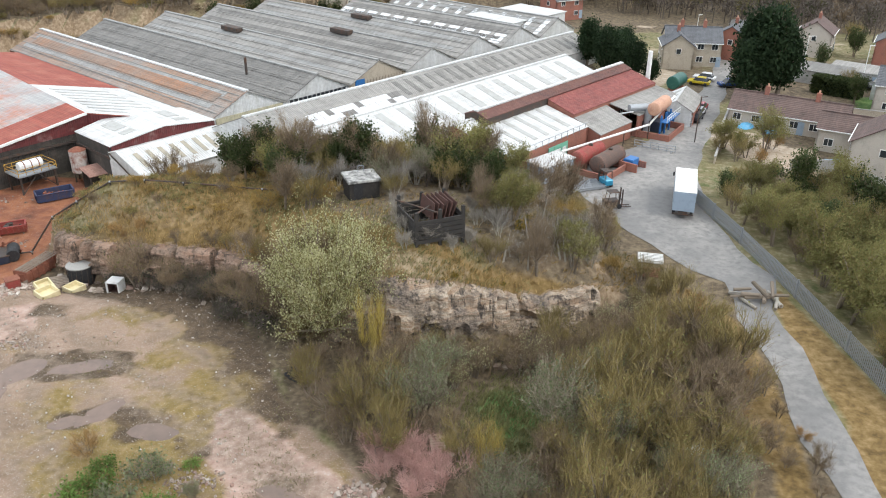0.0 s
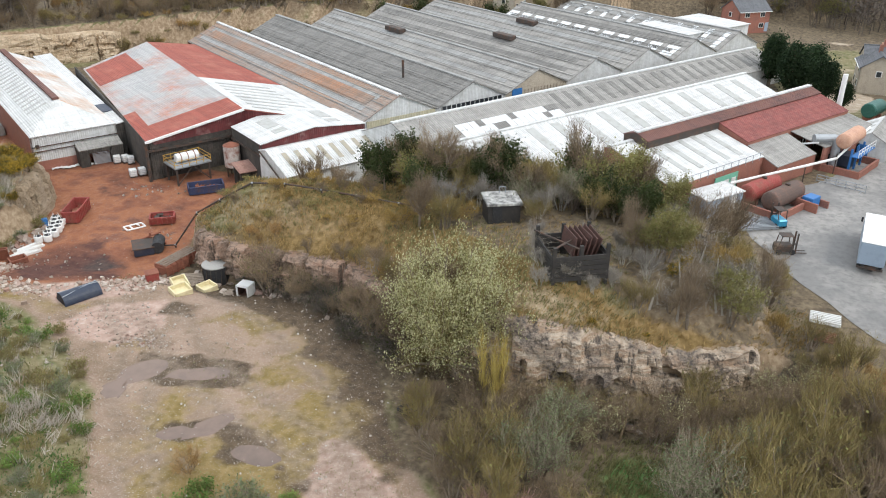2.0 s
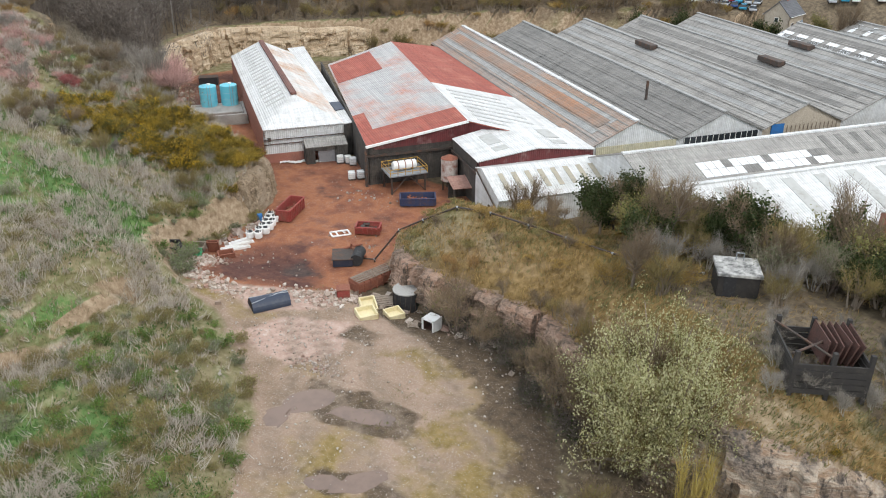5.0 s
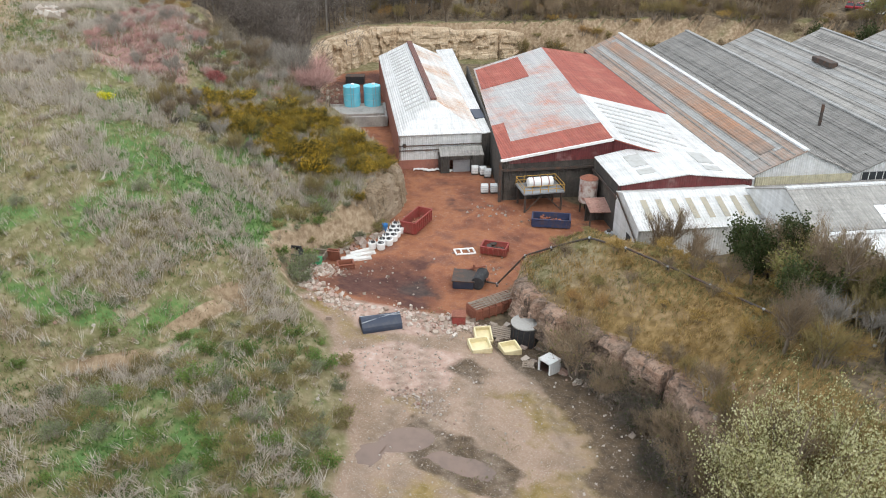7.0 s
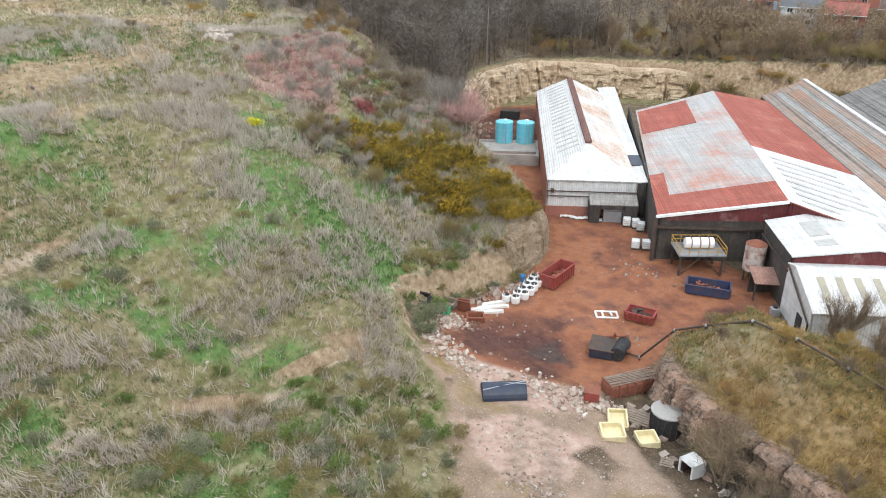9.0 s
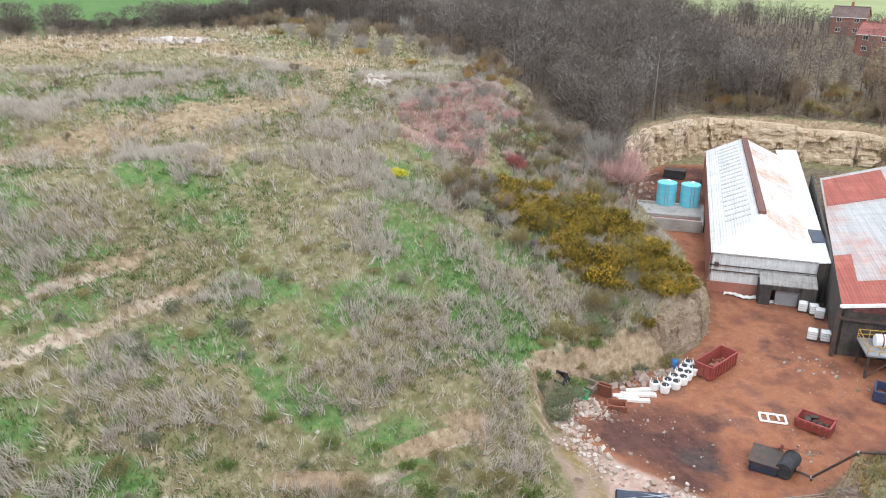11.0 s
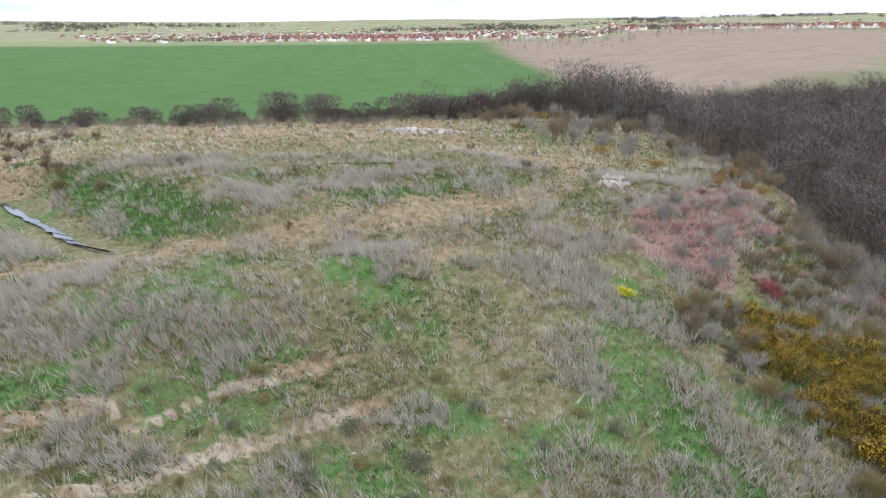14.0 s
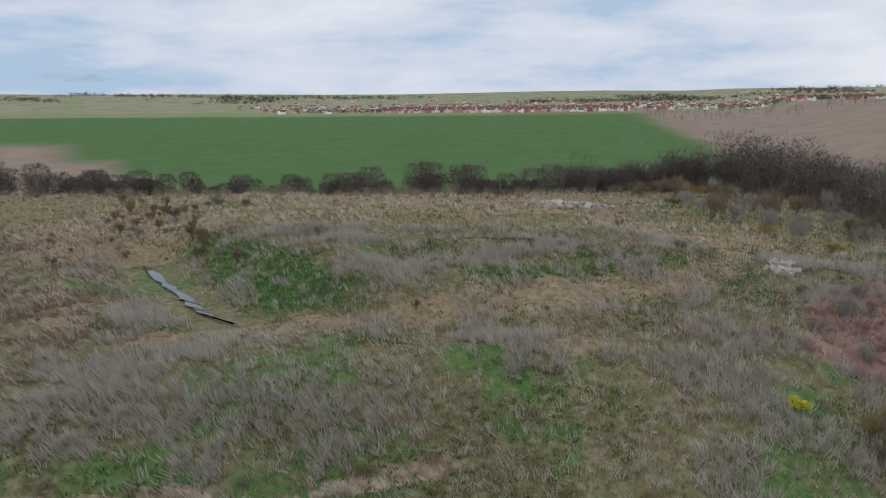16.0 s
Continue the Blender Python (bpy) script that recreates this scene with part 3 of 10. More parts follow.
def axis_steps(lo, hi, step, reach_lo, reach_hi):
    mid = list(np.arange(lo, hi + 0.01, step))
    out, s, v = [], step, hi
    while v < reach_hi:
        s *= 1.16
        v += s
        out.append(v)
    low, s, v = [], step, lo
    while v > reach_lo:
        s *= 1.16
        v -= s
        low.append(v)
    return np.array(low[::-1] + mid + out)

# ---------------------------------------------------------------- ground
def ground_material():
    m = bpy.data.materials.new("quarry_ground")
    m.use_nodes = True
    n, l = m.node_tree.nodes, m.node_tree.links
    b = n["Principled BSDF"]
    b.inputs["Roughness"].default_value = 0.95
    b.inputs["Specular IOR Level"].default_value = 0.25
    geo = n.new("ShaderNodeNewGeometry")
    pos = geo.outputs["Position"]

    def noise_at(scale, detail=6.0, rough=0.62):
        t = n.new("ShaderNodeTexNoise")
        t.inputs["Scale"].default_value, t.inputs["Detail"].default_value, t.inputs["Roughness"].default_value = scale, detail, rough
        l.new(pos, t.inputs["Vector"])
        return t.outputs["Fac"]

    def ramp(fac, *stops):
        r = n.new("ShaderNodeValToRGB")
        e = r.color_ramp.elements
        while len(e) < len(stops):
            e.new(0.5)
        for i, (p, c) in enumerate(stops):
            e[i].position, e[i].color = p, (*c, 1)
        l.new(fac, r.inputs["Fac"])
        return r.outputs["Color"]

    def mixc(fac, a, c, mode="MIX"):
        x = n.new("ShaderNodeMix")
        x.data_type, x.blend_type = "RGBA", mode
        if isinstance(fac, float):
            x.inputs["Factor"].default_value = fac
        else:
            l.new(fac, x.inputs["Factor"])
        l.new(a, x.inputs[6])
        l.new(c, x.inputs[7])
        return x.outputs[2]

    def math_(op, a, c):
        x = n.new("ShaderNodeMath")
        x.operation = op
        for i, v in enumerate((a, c)):
            if isinstance(v, (int, float)):
                x.inputs[i].default_value = v
            else:
                l.new(v, x.inputs[i])
        return x.outputs[0]

    def edge(mask, grain, width=0.9):
        """A mask whose soft border breaks up along the grain."""
        s = math_("ADD", mask, math_("MULTIPLY", math_("SUBTRACT", grain, 0.5), width))
        r = n.new("ShaderNodeMapRange")
        r.inputs["From Min"].default_value, r.inputs["From Max"].default_value = 0.40, 0.60
        l.new(s, r.inputs["Value"])
        return r.outputs[0]

    def zone(name):
        a = n.new("ShaderNodeAttribute")
        a.attribute_name = name
        s = n.new("ShaderNodeSeparateColor")
        l.new(a.outputs["Color"], s.inputs[0])
        return s.outputs

    big, mid, fine, tiny = noise_at(0.045), noise_at(0.22), noise_at(1.3), noise_at(5.5, 4.0)
    A, B, C = zone("zone_a"), zone("zone_b"), zone("zone_c")
    # rough grass of the tip
    col = ramp(mid, (0.30, (0.095, 0.085, 0.038)), (0.42, (0.165, 0.16, 0.062)), (0.54, (0.25, 0.205, 0.112)), (0.66, (0.11, 0.14, 0.046)))
    col = mixc(math_("MULTIPLY", fine, 0.8), col, ramp(fine, (0.38, (0.038, 0.036, 0.02)), (0.50, (0.165, 0.145, 0.08)), (0.66, (0.37, 0.315, 0.23))))
    speck = ramp(noise_at(11.0, 3.0), (0.60, (0, 0, 0)), (0.66, (1, 1, 1)))
    stone = ramp(fine, (0.3, (0.30, 0.26, 0.215)), (0.7, (0.56, 0.52, 0.47)))
    # leaf litter under the scrub
    litter = ramp(fine, (0.3, (0.065, 0.05, 0.034)), (0.5, (0.14, 0.107, 0.07)), (0.7, (0.23, 0.18, 0.115)))
    col = mixc(edge(C[0], mid), col, litter)
    # fresh green
    green = ramp(fine, (0.3, (0.062, 0.118, 0.034)), (0.52, (0.10, 0.178, 0.052)), (0.75, (0.22, 0.225, 0.105)))
    col = mixc(edge(A[2], mid, 1.2), col, green)
    # dry warm grass of the ridge, pinkish litter under the briars
    H = zone("zone_h")
    warm = ramp(fine, (0.3, (0.105, 0.068, 0.026)), (0.5, (0.20, 0.132, 0.052)), (0.7, (0.31, 0.215, 0.105)))
    col = mixc(edge(H[0], mid), col, warm)
    rosy = ramp(fine, (0.3, (0.19, 0.105, 0.085)), (0.6, (0.32, 0.20, 0.17)))
    col = mixc(edge(H[2], mid), col, rosy)
    # beaten straw-coloured track
    straw = ramp(fine, (0.3, (0.175, 0.125, 0.07)), (0.52, (0.285, 0.215, 0.13)), (0.72, (0.385, 0.31, 0.21)))
    col = mixc(edge(B[2], mid, 0.9), col, straw)
    # pale exposed soil
    soil = ramp(fine, (0.3, (0.33, 0.255, 0.18)), (0.55, (0.44, 0.36, 0.275)), (0.75, (0.53, 0.46, 0.375)))
    col = mixc(edge(B[1], mid, 1.1), col, soil)
    # quarry floor: trodden stone dust with mossy and grassy patches
    floor_c = ramp(mid, (0.28, (0.085, 0.055, 0.033)), (0.40, (0.195, 0.132, 0.088)), (0.52, (0.35, 0.245, 0.185)), (0.66, (0.145, 0.097, 0.06)))
    floor_c = mixc(math_("MULTIPLY", big, 0.6), floor_c, ramp(big, (0.38, (0.16, 0.105, 0.06)), (0.5, (0.285, 0.205, 0.142)), (0.62, (0.385, 0.28, 0.22))))
    floor_c = mixc(math_("MULTIPLY", tiny, 0.55), floor_c, ramp(tiny, (0.35, (0.19, 0.136, 0.095)), (0.60, (0.335, 0.256, 0.19)), (0.68, (0.53, 0.47, 0.41))))
    moss = ramp(fine, (0.35, (0.17, 0.122, 0.04)), (0.65, (0.27, 0.195, 0.085)))
    floor_c = mixc(edge(C[1], mid, 1.3), floor_c, moss)
    pink = ramp(fine, (0.3, (0.32, 0.205, 0.16)), (0.6, (0.45, 0.325, 0.265)), (0.75, (0.538, 0.462, 0.412)))
    floor_c = mixc(edge(C[2], mid, 1.2), floor_c, pink)
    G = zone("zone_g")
    # damp margins of the puddles, and a darker band along the ridge foot
    damp_and_dark = ramp(fine, (0.3, (0.055, 0.04, 0.027)), (0.65, (0.125, 0.088, 0.055)))
    floor_c = mixc(edge(G[1], mid, 1.2), floor_c, damp_and_dark)
    rutc = ramp(fine, (0.35, (0.15, 0.11, 0.08)), (0.7, (0.30, 0.235, 0.18)))
    floor_c = mixc(math_("MULTIPLY", G[0], 0.65), floor_c, rutc)
    floor_c = mixc(math_("MULTIPLY", speck, 0.75), floor_c, stone)
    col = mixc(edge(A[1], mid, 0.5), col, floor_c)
    # red-stained yard
    red = ramp(mid, (0.30, (0.10, 0.04, 0.028)), (0.43, (0.20, 0.075, 0.042)), (0.54, (0.31, 0.125, 0.06)), (0.66, (0.17, 0.075, 0.052)))
    red = mixc(math_("MULTIPLY", fine, 0.5), red, ramp(fine, (0.3, (0.13, 0.055, 0.037)), (0.6, (0.28, 0.125, 0.072)), (0.78, (0.40, 0.25, 0.175))))
    red = mixc(math_("MULTIPLY", speck, 0.35), red, stone)
    col = mixc(edge(A[0], mid, 0.45), col, red)
    stain = ramp(fine, (0.3, (0.06, 0.028, 0.023)), (0.65, (0.12, 0.055, 0.042)))
    col = mixc(edge(H[1], mid, 1.1), col, stain)
    # soot and oil on the yard
    soot = ramp(fine, (0.3, (0.045, 0.035, 0.032)), (0.7, (0.10, 0.065, 0.055)))
    col = mixc(edge(B[0], mid, 1.0), col, soot)
    # far fields
    F = zone("zone_f")
    field = ramp(big, (0.3, (0.066, 0.138, 0.032)), (0.6, (0.086, 0.168, 0.042)), (0.8, (0.11, 0.185, 0.055)))
    col = mixc(F[0], col, field)
    plough = ramp(big, (0.3, (0.26, 0.185, 0.135)), (0.7, (0.34, 0.255, 0.19)))
    col = mixc(F[1], col, plough)
    plain = ramp(noise_at(0.006, 4.0), (0.3, (0.15, 0.18, 0.085)), (0.45, (0.36, 0.31, 0.20)), (0.55, (0.22, 0.26, 0.11)), (0.7, (0.42, 0.34, 0.25)))
    col = mixc(F[2], col, plain)
    # pale field behind the wood, and a far strip with sunlight painted in
    pale_sunlit_pasture = ramp(big, (0.3, (0.20, 0.24, 0.10)), (0.7, (0.27, 0.30, 0.14)))
    col = mixc(G[2], col, pale_sunlit_pasture)
    # steep ground shows rock and earth
    sep = n.new("ShaderNodeSeparateXYZ")
    l.new(geo.outputs["True Normal"], sep.inputs[0])
    st = n.new("ShaderNodeMapRange")
    st.inputs["From Min"].default_value, st.inputs["From Max"].default_value = 0.80, 0.62
    l.new(math_("ADD", sep.outputs["Z"], math_("MULTIPLY", math_("SUBTRACT", mid, 0.5), 0.35)), st.inputs["Value"])
    earth = ramp(fine, (0.3, (0.17, 0.115, 0.066)), (0.5, (0.29, 0.21, 0.135)), (0.7, (0.42, 0.33, 0.225)))
    col = mixc(st.outputs[0], col, earth)
    l.new(col, b.inputs["Base Color"])
    bp = n.new("ShaderNodeBump")
    bp.inputs["Strength"].default_value, bp.inputs["Distance"].default_value = 0.7, 0.35
    l.new(math_("ADD", math_("MULTIPLY", fine, 0.6), math_("MULTIPLY", tiny, 0.25)), bp.inputs["Height"])
    l.new(bp.outputs[0], b.inputs["Normal"])
    return m


# wooded part of the ridge
CROWN = [(-15, 85), (-13.5, 76), (-10, 70.5), (-4, 67), (4, 65.8), (18, 68.5), (20, 80), (12, 88), (2, 93), (-14, 95), (-27, 95), (-26, 89)]
GREEN_BANK = [(-81.5, 63), (-81, 67), (-76.5, 70.2), (-69.7, 72), (-66, 67.2), (-63.6, 61), (-68.5, 60.6), (-74, 61)]
MOUND_GREENS = [[(-157, -13), (-143, 1), (-134, 12), (-123, 23), (-116, 25.5), (-112.5, 24), (-113, 15), (-124, 7), (-133, 1)], [(-121, 33), (-127, 38), (-130, 49), (-138, 60), (-136, 67), (-131, 67), (-125, 56), (-120, 43)]]
TRACK = [(-104, 6), (-106.4, 15), (-109.5, 26.6), (-115, 36), (-119, 48.5), (-123.5, 61), (-131.5, 69), (-144, 75), (-160, 73), (-172, 62), (-186, 45), (-200, 10), (-196, -38)]
YARD = [(-46, 74.5), (-53, 68.5), (-60, 66), (-66, 70), (-67, 84), (-72, 93), (-80, 99), (-92, 107), (-105, 110), (-120, 117), (-127, 132), (-122, 143),
        (-97, 122), (-80, 108), (-48, 106), (-42, 95), (-47, 87), (-46, 80)]
FLOOR = [(-14, 30), (-24, 30), (-33, 44), (-38, 52.5), (-45, 58), (-52, 62.5), (-60, 65), (-53, 70), (-44, 76.5), (-38, 75.5), (-30, 73), (-23, 70), (-19, 65), (-15, 58), (-12.5, 52), (-7, 45.5), (-3.5, 41), (-4, 30)]
gx, gy = axis_steps(-166, 38, 0.85, -4700, 4700), axis_steps(-22, 160, 0.85, -4700, 4700)
GX, GY = np.meshgrid(gx, gy)
px, py = GX.ravel(), GY.ravel()
pz = ground_z(px, py)
near_zone = (px > -420) & (px < 140) & (py > -150) & (py < 330)
nx, ny = len(gx), len(gy)
idx = np.arange(nx * ny).reshape(ny, nx)
quads = np.stack([idx[:-1, :-1], idx[:-1, 1:], idx[1:, 1:], idx[1:, :-1]], -1).reshape(-1, 4)
me = bpy.data.meshes.new("ground")
me.from_pydata(np.stack([px, py, pz], 1).tolist(), [], quads.tolist())
me.materials.append(ground_material())


def attribute(mesh, name, r, g, b_):
    at = mesh.attributes.new(name, "FLOAT_COLOR", "POINT")
    at.data.foreach_set("color", np.stack([r, g, b_, np.ones_like(r)], 1).astype(np.float32).ravel())


hill_d = line_distance(px, py, HILL_FOOT)
m_yard = poly_mask(px, py, YARD, 2.5)
m_floor = poly_mask(px, py, FLOOR, 2.5)
n7, n20 = value_noise(px, py, 7, 5), value_noise(px, py, 20, 6)
on_tip = smooth(4, 12, hill_d) * (1 - smooth(92, 102, py))
g_patch = poly_mask(px, py, GREEN_BANK, 2.5)
g_bowl = poly_mask(px, py, MOUND_GREENS[0], 4) * 0.85
g_bowl2 = poly_mask(px, py, MOUND_GREENS[1], 4) * 0.75
g_low = np.maximum(poly_mask(px, py, [(-82, 4), (-86, 15), (-84, 21), (-79.5, 20), (-78, 10)], 3) * 0.7, poly_mask(px, py, [(-99.6, 38), (-99, 42), (-91, 46.5), (-88, 42), (-92.6, 37)], 4) * 0.62)
g_scatter = on_tip * np.clip(0.25 + 0.9 * n7 + 0.5 * n20, 0, 0.6)
m_green = np.maximum.reduce([g_patch * 0.95, g_bowl, g_bowl2, g_low, g_scatter, poly_mask(px, py, [(3, 47), (8, 46), (10, 53), (5, 56), (2, 52)], 2) * 0.62])
track = np.abs(line_distance(px, py, TRACK))
m_straw = np.maximum(np.maximum.reduce([(1 - smooth(1.0, 6.5, track + 2.0 * n7)) * 0.75, poly_mask(px, py, [(-115, -15), (-125, -15), (-117, -4), (-105, 1), (-103, -6)], 4) * 0.7, poly_mask(px, py, [(-102, 41.5), (-104.5, 45), (-106.5, 50), (-103, 51), (-100.5, 45)], 2) * 0.75, poly_mask(px, py, [(-147, -38), (-148, -23), (-153, -12), (-170, -20), (-180, -43)], 5) * 0.66]), on_tip * np.clip(0.22 + 0.9 * value_noise(px, py, 26, 9) + 0.4 * n7, 0, 0.5) * smooth(-85, -115, px))
scar = np.full(px.shape, 9.0)
for line, drop in SCAR_BANKS:
    scar = np.minimum(scar, np.abs(line_distance(px, py, line) + 0.3 + 0.9 * n7) - 0.10 * drop + 0.5 * value_noise(px, py, 3.2, 15))
bare = [([(-63.6, 48.4), (-62, 49.2), (-62, 51.8), (-62.8, 51.5), (-63, 49.6)], 0.75), ([(-57.2, 33), (-59, 36), (-57.5, 37), (-56, 34.5)], 0.8), ([(-51.2, 55), (-50.2, 56.2), (-49.4, 55.6), (-50.4, 54.6)], 0.8), ([(-64, 64.5), (-66.5, 69), (-67.5, 73), (-68.5, 72), (-67, 67.5), (-65, 64)], 0.6),
        ([(-68, 79), (-68.5, 86), (-71.5, 89), (-73.5, 84), (-71, 78)], 0.42), ([(39, 124), (41, 108), (48, 98), (56, 99), (52, 112), (45, 122)], 0.8), ([(33, 148), (40, 146), (46, 156), (44, 160), (36, 158)], 0.8)]
m_soil = np.maximum.reduce([(1 - smooth(0.0, 0.85, scar)) * 0.85, on_tip * np.clip(n7 * 1.2 - 0.24, 0, 0.42)] + [poly_mask(px, py, p, 1.0) * w for p, w in bare])
rut = np.full(px.shape, 9.0)
for line in ([(-19, 50), (-15, 46), (-9, 40), (-6, 36)], [(-17.8, 50.6), (-13.8, 46.6), (-7.8, 40.6), (-4.8, 36.6)], [(-16.4, 50.8), (-12.4, 46.8), (-6.6, 41.2)], [(-40, 64), (-34, 58), (-27, 53), (-20, 49), (-13, 43), (-8, 36)], [(-38, 66), (-31, 60), (-24, 55), (-18, 51.5), (-11, 45), (-6, 38)], [(-46, 66), (-40, 60), (-36, 52), (-31, 45), (-26, 38)], [(-44, 67), (-37.5, 61), (-33.5, 53), (-29, 46), (-24, 39)], [(-36, 70), (-28, 65), (-20, 58), (-15, 50)]):
    rut = np.minimum(rut, np.abs(line_distance(px, py, line) + 0.5 * value_noise(px, py, 6, 30)))
m_rut = (1 - smooth(0.25, 0.9, rut)) * m_floor
m_soot = poly_mask(px, py, [(-57, 76.5), (-55, 79), (-51, 78.5), (-49, 76), (-51, 73), (-54, 73)], 3) * 0.58
m_litter = np.maximum(smooth(2, 8, -hill_d) * (1 - m_floor) * (1 - m_yard) * (px < 30), smooth(1, 5, hill_d) * smooth(98, 110, py)) * 0.9
m_litter = m_litter * (1 - smooth(300, 345, np.hypot(px, py)))
m_litter = np.maximum(m_litter, (1 - smooth(0, 5, np.abs(line_distance(px, py, RIDGE_SOUTH)))) * (px < 18) * 0.75)
ridge_top = poly_mask(px, py, [(-43, 80), (-36, 77.5), (-28, 76), (-20, 73), (-10, 65.5), (2, 63), (8, 63), (4, 67), (-10, 72), (-18, 80), (-30, 86), (-42, 88)], 2)
crown = poly_mask(px, py, CROWN, 2)
east = smooth(38, 46, px) * (1 - smooth(190, 230, py))
m_litter = np.maximum(m_litter * (1 - ridge_top), east * np.clip(0.45 + 1.0 * n20 + 0.6 * n7, 0, 0.9))
m_litter = np.maximum(m_litter, smooth(186, 205, py) * (px > -62) * 0.9 * (1 - smooth(380, 440, np.hypot(px, py))))
m_straw = np.maximum(m_straw, poly_mask(px, py, [(-6.5, 65), (-2.5, 64.2), (3, 64.2), (1.5, 62), (-3, 60.8), (-6, 62.3)], 1.5) * 0.85)
m_litter = np.maximum(m_litter, crown * 0.85)
m_moss = m_floor * np.clip(0.22 + 0.8 * n20 + 0.5 * n7 + 0.30 * smooth(-33, -18, px), 0, 0.8)
m_pink = m_floor * np.maximum(np.clip(0.15 + 0.8 * value_noise(px, py, 13, 8), 0, 0.6),
                              poly_mask(px, py, [(-17.8, 51.8), (-14.4, 50.8), (-7.2, 43.6), (-4.5, 41), (-5, 36), (-14.3, 40), (-17.6, 46.4)], 2) * 0.95)
m_pink = np.maximum(m_pink, np.maximum(poly_mask(px, py, [(-57, 66), (-49, 64), (-43, 68), (-44, 73), (-52, 71)], 2) * 0.7, poly_mask(px, py, [(-49, 60.5), (-41, 59), (-37, 63), (-40, 68), (-46, 66)], 2) * 0.85))
for p in ([(-164.0, -47.4), (-207.0, -36.9), (-150.2, 0.3), (-142.1, -7.6), (-129.8, -25.8)], [(-372.1, -78.1), (-366.3, 18.0), (-197.6, 66.9), (-170.6, 67.7), (-158.0, 51.8), (-162.5, 31.7), (-165.1, 13.4)]):
    m_straw = np.maximum(m_straw, poly_mask(px, py, p, 5) * 0.72)
m_soil = np.maximum(m_soil, east * np.clip(0.08 - 0.9 * n20 + 0.8 * value_noise(px, py, 9, 44), 0, 0.7))
m_green = np.maximum(m_green, poly_mask(px, py, [(67, 128), (80, 134), (78, 142), (70, 138)], 1.0))
ridge_all = poly_mask(px, py, RIDGE_SOUTH + RIDGE_NORTH, 1.5) * (px < 18) * np.clip(0.72 + 0.8 * n7, 0, 1) * (1 - crown)
verge = [(30.9, 61), (31.7, 70), (33.4, 68), (34.6, 57), (35.4, 48), (36, 36), (28.6, 38), (30.3, 49)]
bank = [(25, 38), (26.4, 48), (27.4, 56), (27, 63), (24, 69), (20, 70), (21, 60), (23, 48), (22, 38)]
m_dark = np.maximum(poly_mask(px, py, [(-63.3, 71.9), (-63, 79), (-58, 82.5), (-50.5, 78.5), (-47.5, 73), (-52, 68.5), (-59, 67.5)], 3) * 0.62, m_yard * np.clip(0.3 + 0.9 * value_noise(px, py, 9, 81), 0, 0.55))
m_rosy = poly_mask(px, py, [(-104, 69), (-119, 77), (-131, 91), (-127, 98), (-111, 91), (-106, 85), (-97, 79), (-100, 73)], 4) * 0.8
attribute(me, "zone_h", np.maximum(ridge_all * 0.85, np.maximum(poly_mask(px, py, verge, 0.8), poly_mask(px, py, bank, 1)) * 0.8), m_dark, m_rosy)
attribute(me, "zone_a", m_yard, m_floor, m_green)
attribute(me, "zone_b", m_soot, m_soil, m_straw)
attribute(me, "zone_c", m_litter, m_moss, m_pink)
dist_w = -px
f_pale = poly_mask(px, py, [(-330, 255), (-420, 330), (-800, 700), (-600, 900), (-250, 420)], 15)
f_green = (smooth(228, 240, dist_w)) * (dist_w < 1250) * (1 - smooth(0, 30, py - 130 - 0.12 * (dist_w - 200)))
f_far = np.maximum(smooth(1150, 1400, np.hypot(px, py)), smooth(390, 460, np.hypot(px, py)) * (px > -150))
f_plough = poly_mask(px, py, [(-420, 190), (-900, 210), (-1250, 260), (-1250, 620), (-800, 700), (-420, 330)], 15) + poly_mask(px, py, [(-374.2, -104.4), (-485.8, -184.7), (-590.0, -273.0), (-682.7, -348.7), (-679.9, -375.6), (-619.9, -495.6), (-300, -260), (-245, -120)], 4)
# blue: far strip painted pale as if sunlit, plus the pale field beyond the wood
# green: damp floor round the puddles, darker ground along the ridge foot
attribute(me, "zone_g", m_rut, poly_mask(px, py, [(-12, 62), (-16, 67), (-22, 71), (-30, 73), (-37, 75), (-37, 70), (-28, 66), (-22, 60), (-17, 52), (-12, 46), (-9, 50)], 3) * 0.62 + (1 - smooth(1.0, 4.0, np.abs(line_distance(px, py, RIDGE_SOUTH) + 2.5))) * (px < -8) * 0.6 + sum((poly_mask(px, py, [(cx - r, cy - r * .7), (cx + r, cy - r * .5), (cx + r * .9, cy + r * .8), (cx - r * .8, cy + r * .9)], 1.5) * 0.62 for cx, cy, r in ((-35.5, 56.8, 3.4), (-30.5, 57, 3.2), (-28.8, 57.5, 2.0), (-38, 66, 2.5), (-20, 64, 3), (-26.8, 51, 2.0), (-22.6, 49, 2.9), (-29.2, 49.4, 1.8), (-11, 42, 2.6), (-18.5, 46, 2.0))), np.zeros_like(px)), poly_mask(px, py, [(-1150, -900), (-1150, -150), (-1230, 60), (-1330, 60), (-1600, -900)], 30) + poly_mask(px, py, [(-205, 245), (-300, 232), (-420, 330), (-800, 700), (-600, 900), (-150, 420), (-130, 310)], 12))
attribute(me, "zone_f", np.clip(np.maximum(f_green, f_pale), 0, 1), np.clip(f_plough, 0, 1), np.clip(f_far * (1 - f_green) * (1 - np.clip(f_plough + f_pale, 0, 1)), 0, 1))
me.polygons.foreach_set("use_smooth", np.ones(len(me.polygons), bool))
ground = tagged(new("ground", me), "stony quarry floor, red yard and rough grassy tip", "ground", kind="structure")

